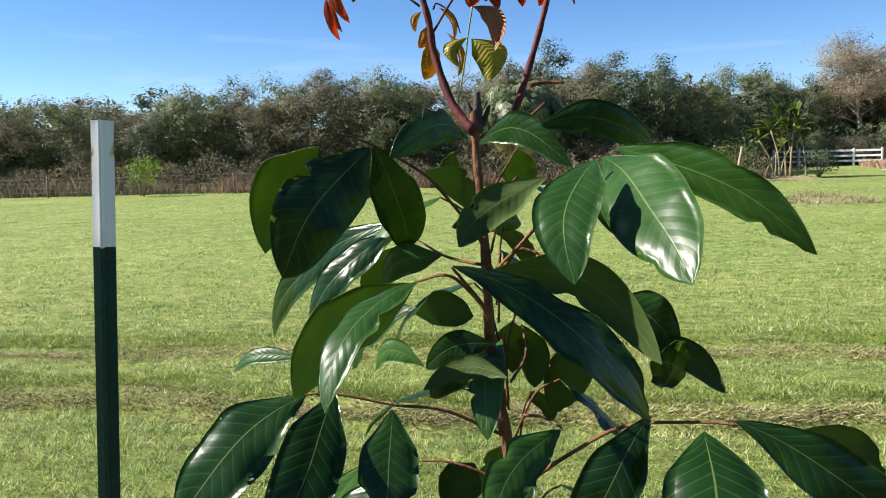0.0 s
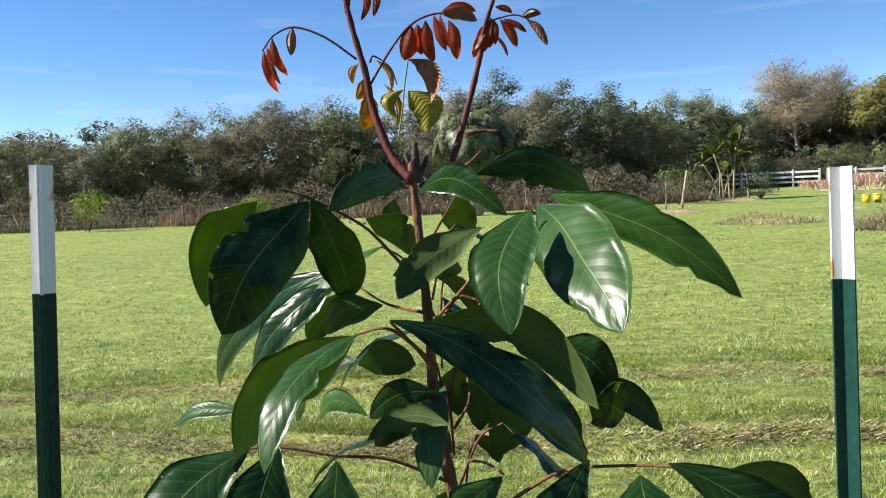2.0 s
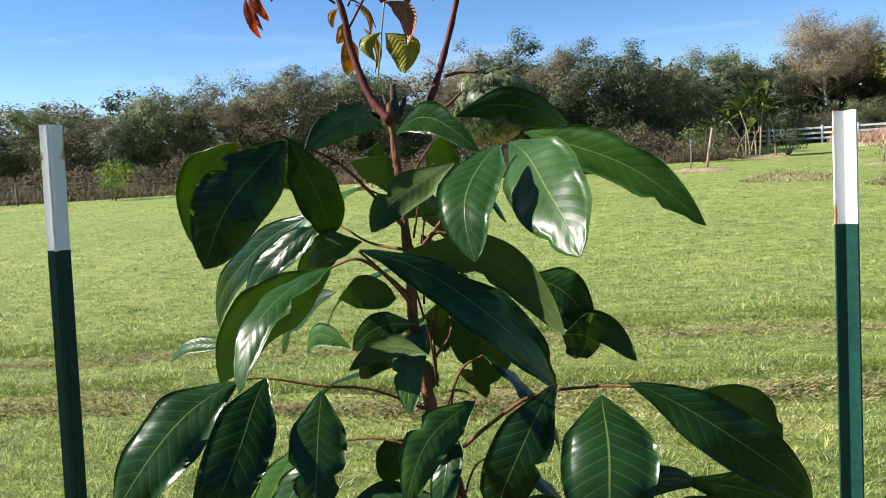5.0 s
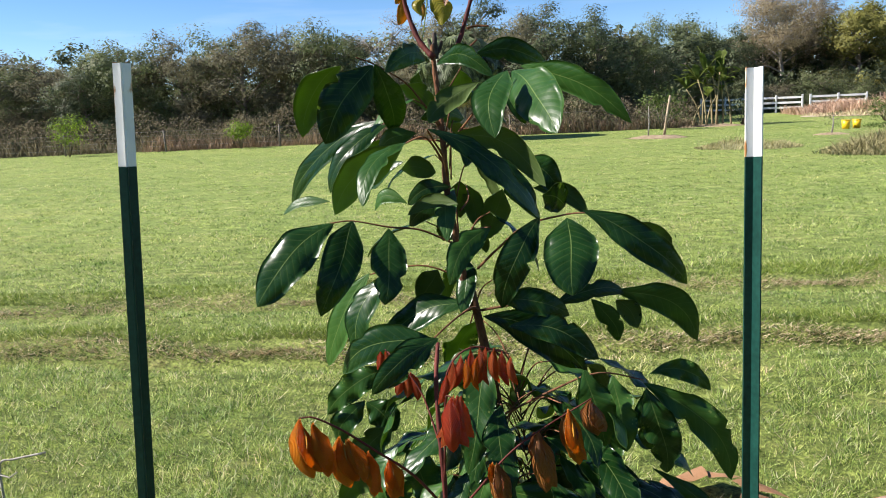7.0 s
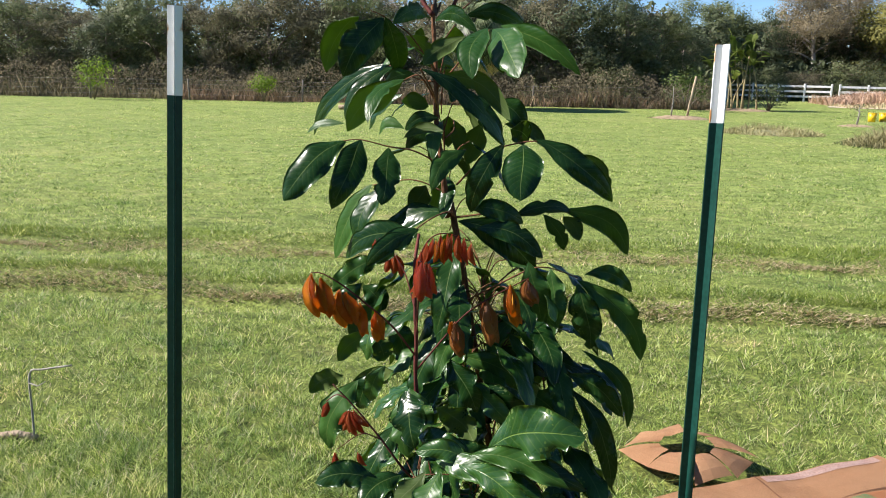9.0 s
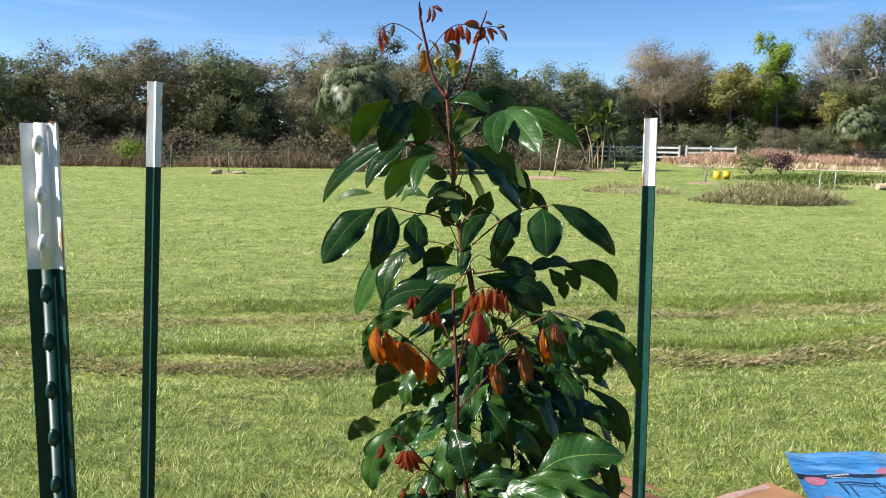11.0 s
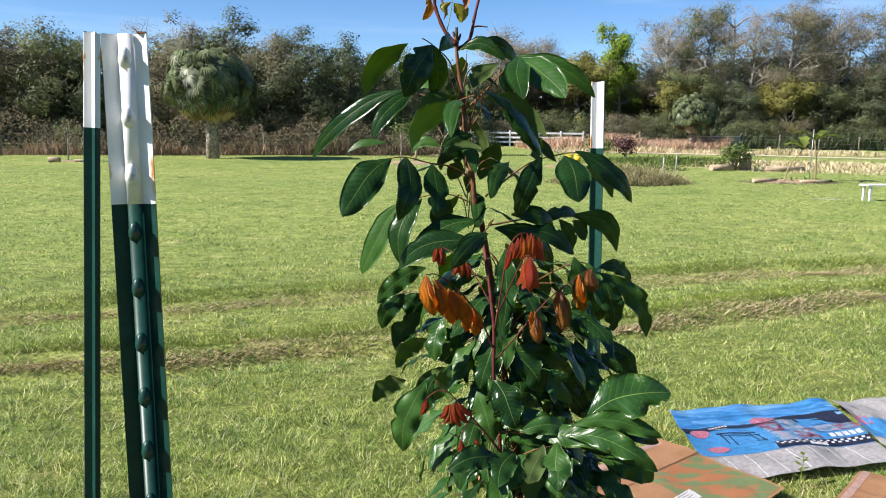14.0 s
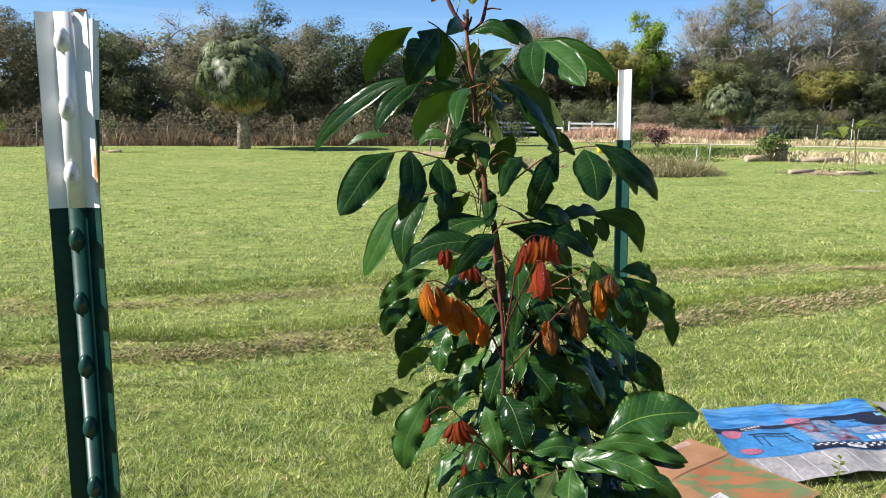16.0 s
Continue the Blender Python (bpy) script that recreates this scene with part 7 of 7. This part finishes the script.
leaflet((0.369, 0.880, 1.673), (0.365, 0.878, 1.650), (-0.04, -0.99, 0.09), 0.008, 0.10, -0.10, "r")
leaflet((0.399, 0.870, 1.667), (0.386, 0.868, 1.645), (-0.15, -0.97, 0.18), 0.010, 0.10, 0.10, "r")
leaflet((0.400, 0.870, 1.667), (0.392, 0.868, 1.636), (-0.10, -0.99, 0.09), 0.011, 0.10, 0.10, "r")
leaflet((0.403, 0.870, 1.667), (0.403, 0.865, 1.636), (-0.02, -0.99, 0.16), 0.010, 0.10, 0.00, "r")
leaflet((0.405, 0.860, 1.673), (0.415, 0.860, 1.635), (0.08, -1.00, 0.02), 0.012, 0.10, -0.10, "r")
leaflet((0.408, 0.860, 1.673), (0.427, 0.860, 1.640), (0.16, -0.98, 0.09), 0.010, 0.10, -0.10, "r")
leaflet((0.410, 0.860, 1.674), (0.433, 0.860, 1.651), (0.19, -0.96, 0.19), 0.009, 0.10, -0.10, "r")
leaflet((0.402, 0.800, 1.641), (0.399, 0.800, 1.603), (-0.20, -0.98, 0.02), 0.010, 0.10, 0.10, "r")
leaflet((0.404, 0.800, 1.641), (0.406, 0.800, 1.599), (-0.15, -0.99, -0.01), 0.012, 0.10, 0.00, "r")
leaflet((0.405, 0.800, 1.641), (0.415, 0.800, 1.605), (-0.04, -1.00, -0.01), 0.010, 0.10, -0.10, "r")
leaflet((0.428, 0.820, 1.634), (0.439, 0.820, 1.614), (0.05, -1.00, 0.03), 0.008, 0.10, -0.10, "r")
# crown of young leaves
leaflet((0.336, 1.170, 2.316), (0.346, 1.170, 2.282), (0.30, -0.95, 0.09), 0.007, 0.08, -0.10, "r")
leaflet((0.343, 1.170, 2.325), (0.354, 1.170, 2.295), (0.27, -0.96, 0.10), 0.008, 0.08, -0.10, "r")
leaflet((0.335, 1.180, 2.322), (0.345, 1.180, 2.289), (-0.36, -0.93, -0.11), 0.006, 0.08, -0.10, "r")
leaflet((0.361, 1.170, 2.332), (0.358, 1.170, 2.310), (0.35, -0.93, -0.05), 0.008, 0.08, 0.00, "p")
leaflet((0.461, 1.160, 2.324), (0.454, 1.160, 2.298), (0.23, -0.97, -0.06), 0.015, 0.08, 0.05, "r")
leaflet((0.464, 1.170, 2.327), (0.466, 1.170, 2.303), (-0.18, -0.98, -0.01), 0.012, 0.08, -0.05, "r")
leaflet((0.472, 1.160, 2.327), (0.477, 1.160, 2.295), (0.14, -0.99, 0.02), 0.011, 0.08, -0.05, "r")
leaflet((0.476, 1.180, 2.335), (0.485, 1.180, 2.306), (-0.40, -0.91, -0.12), 0.008, 0.08, -0.05, "r")
leaflet((0.481, 1.180, 2.335), (0.488, 1.180, 2.307), (-0.40, -0.91, -0.10), 0.006, 0.08, -0.05, "r")
leaflet((0.489, 1.170, 2.328), (0.494, 1.170, 2.297), (0.11, -0.99, 0.02), 0.010, 0.08, 0.05, "r")
leaflet((0.485, 1.160, 2.332), (0.512, 1.160, 2.331), (-0.01, -0.93, -0.37), 0.009, 0.08, 0.10, "r")
leaflet((0.488, 1.150, 2.328), (0.514, 1.150, 2.322), (0.08, 0.94, 0.33), 0.010, 0.08, -0.10, "p")
leaflet((0.518, 1.200, 2.331), (0.504, 1.200, 2.302), (0.15, -0.99, -0.07), 0.013, 0.08, 0.05, "r")
leaflet((0.519, 1.200, 2.333), (0.517, 1.200, 2.309), (0.11, -0.99, -0.01), 0.008, 0.08, 0.05, "r")
leaflet((0.521, 1.200, 2.332), (0.522, 1.200, 2.311), (0.08, -1.00, 0.00), 0.006, 0.08, 0.05, "r")
leaflet((0.527, 1.200, 2.331), (0.540, 1.200, 2.308), (-0.02, -1.00, -0.01), 0.008, 0.08, 0.05, "r")
leaflet((0.529, 1.200, 2.331), (0.548, 1.200, 2.319), (-0.07, -0.99, -0.10), 0.005, 0.08, 0.05, "r")
leaflet((0.523, 1.200, 2.319), (0.532, 1.200, 2.301), (-0.00, -1.00, -0.00), 0.003, 0.08, 0.05, "r")
leaflet((0.544, 1.200, 2.331), (0.560, 1.200, 2.333), (0.02, -0.98, -0.20), 0.007, 0.08, 0.10, "p")
leaflet((0.548, 1.200, 2.329), (0.564, 1.200, 2.307), (-0.06, -1.00, -0.04), 0.007, 0.08, 0.10, "p")
leaflet((0.523, 1.200, 2.341), (0.537, 1.200, 2.335), (-0.06, -0.99, -0.15), 0.005, 0.08, 0.10, "r")
leaflet((0.424, 1.170, 2.362), (0.419, 1.170, 2.333), (0.28, -0.96, -0.05), 0.006, 0.08, 0.10, "r")
leaflet((0.430, 1.170, 2.361), (0.429, 1.170, 2.335), (0.24, -0.97, -0.01), 0.006, 0.08, 0.10, "r")
leaflet((0.405, 1.170, 2.365), (0.406, 1.170, 2.339), (0.26, -0.96, 0.01), 0.006, 0.08, 0.10, "r")
leaflet((0.428, 1.170, 2.362), (0.448, 1.170, 2.353), (-0.05, -0.99, -0.12), 0.007, 0.08, 0.10, "r")
leaflet((0.456, 1.165, 2.299), (0.474, 1.165, 2.264), (0.21, 0.97, 0.11), 0.016, 0.10, -0.30, "p")
leaflet((0.455, 1.165, 2.275), (0.469, 1.165, 2.242), (0.13, -0.99, 0.06), 0.025, 0.10, 0.22, "y")
leaflet((0.452, 1.165, 2.276), (0.445, 1.165, 2.253), (-0.11, -0.99, 0.03), 0.013, 0.10, -0.50, "y")
leaflet((0.416, 1.180, 2.289), (0.409, 1.180, 2.272), (0.26, -0.96, -0.11), 0.010, 0.10, 0.10, "a")
leaflet((0.417, 1.180, 2.279), (0.407, 1.200, 2.247), (0.15, -0.82, -0.56), 0.015, 0.10, 0.10, "a")
leaflet((0.412, 1.180, 2.301), (0.406, 1.180, 2.285), (0.27, -0.96, -0.10), 0.006, 0.10, -0.20, "a")
leaflet((0.426, 1.180, 2.303), (0.438, 1.180, 2.277), (0.14, -0.99, 0.07), 0.005, 0.10, 0.20, "a")
leaflet((0.432, 1.180, 2.283), (0.440, 1.180, 2.248), (0.19, -0.98, 0.04), 0.006, 0.10, 0.20, "a")

# inner leaves that hang round the trunk between the sprays
inner = random.Random(4)


def hung_leaves(count, z0, z1, cx, cy, r0, r1, long0, long1):
    for i in range(count):
        z = z0 + (z1 - z0) * (i + inner.random()) / count
        az = i * 2.4 + inner.uniform(-0.5, 0.5)
        reach = inner.uniform(r0, r1)
        out = Vector((math.cos(az), math.sin(az), 0.0))
        root = Vector((cx - 0.09 * (z - 1.4), cy, z - 0.05))
        p = root + out * reach + Vector((0, 0, 0.06))
        ln = inner.uniform(long0, long1) * 1.3
        drop = inner.uniform(0.35, 1.1)
        q = p + (out * math.cos(drop) + Vector((0, 0, -math.sin(drop)))) * ln
        up = Vector((0, 0, math.cos(drop))) + out * math.sin(drop) + Vector((inner.uniform(-0.3, 0.3), inner.uniform(-0.3, 0.3), 0))
        stem("stalk", "bark", 0.0011, 0.0008, tuple(root), tuple(root + out * reach * 0.5 + Vector((0, 0, 0.045))), tuple(p))
        leaflet(tuple(p), tuple(q), tuple(up), ln * inner.uniform(0.26, 0.33), 0.1, inner.uniform(-0.12, 0.12), "g" if inner.random() < 0.52 else "h")


hung_leaves(84, 1.40, 1.86, 0.59, 1.13, 0.03, 0.12, 0.07, 0.115)
hung_leaves(30, 0.75, 1.40, 0.60, 1.10, 0.04, 0.14, 0.08, 0.13)
hung_leaves(30, 1.38, 1.76, 0.68, 1.15, 0.01, 0.07, 0.07, 0.11)
hung_leaves(60, 1.22, 1.84, 0.56, 1.06, 0.01, 0.09, 0.07, 0.11)
hung_leaves(14, 1.9, 2.17, 0.535, 1.16, 0.015, 0.05, 0.05, 0.075)
hung_leaves(34, 1.15, 1.62, 0.50, 0.95, 0.02, 0.10, 0.07, 0.11)
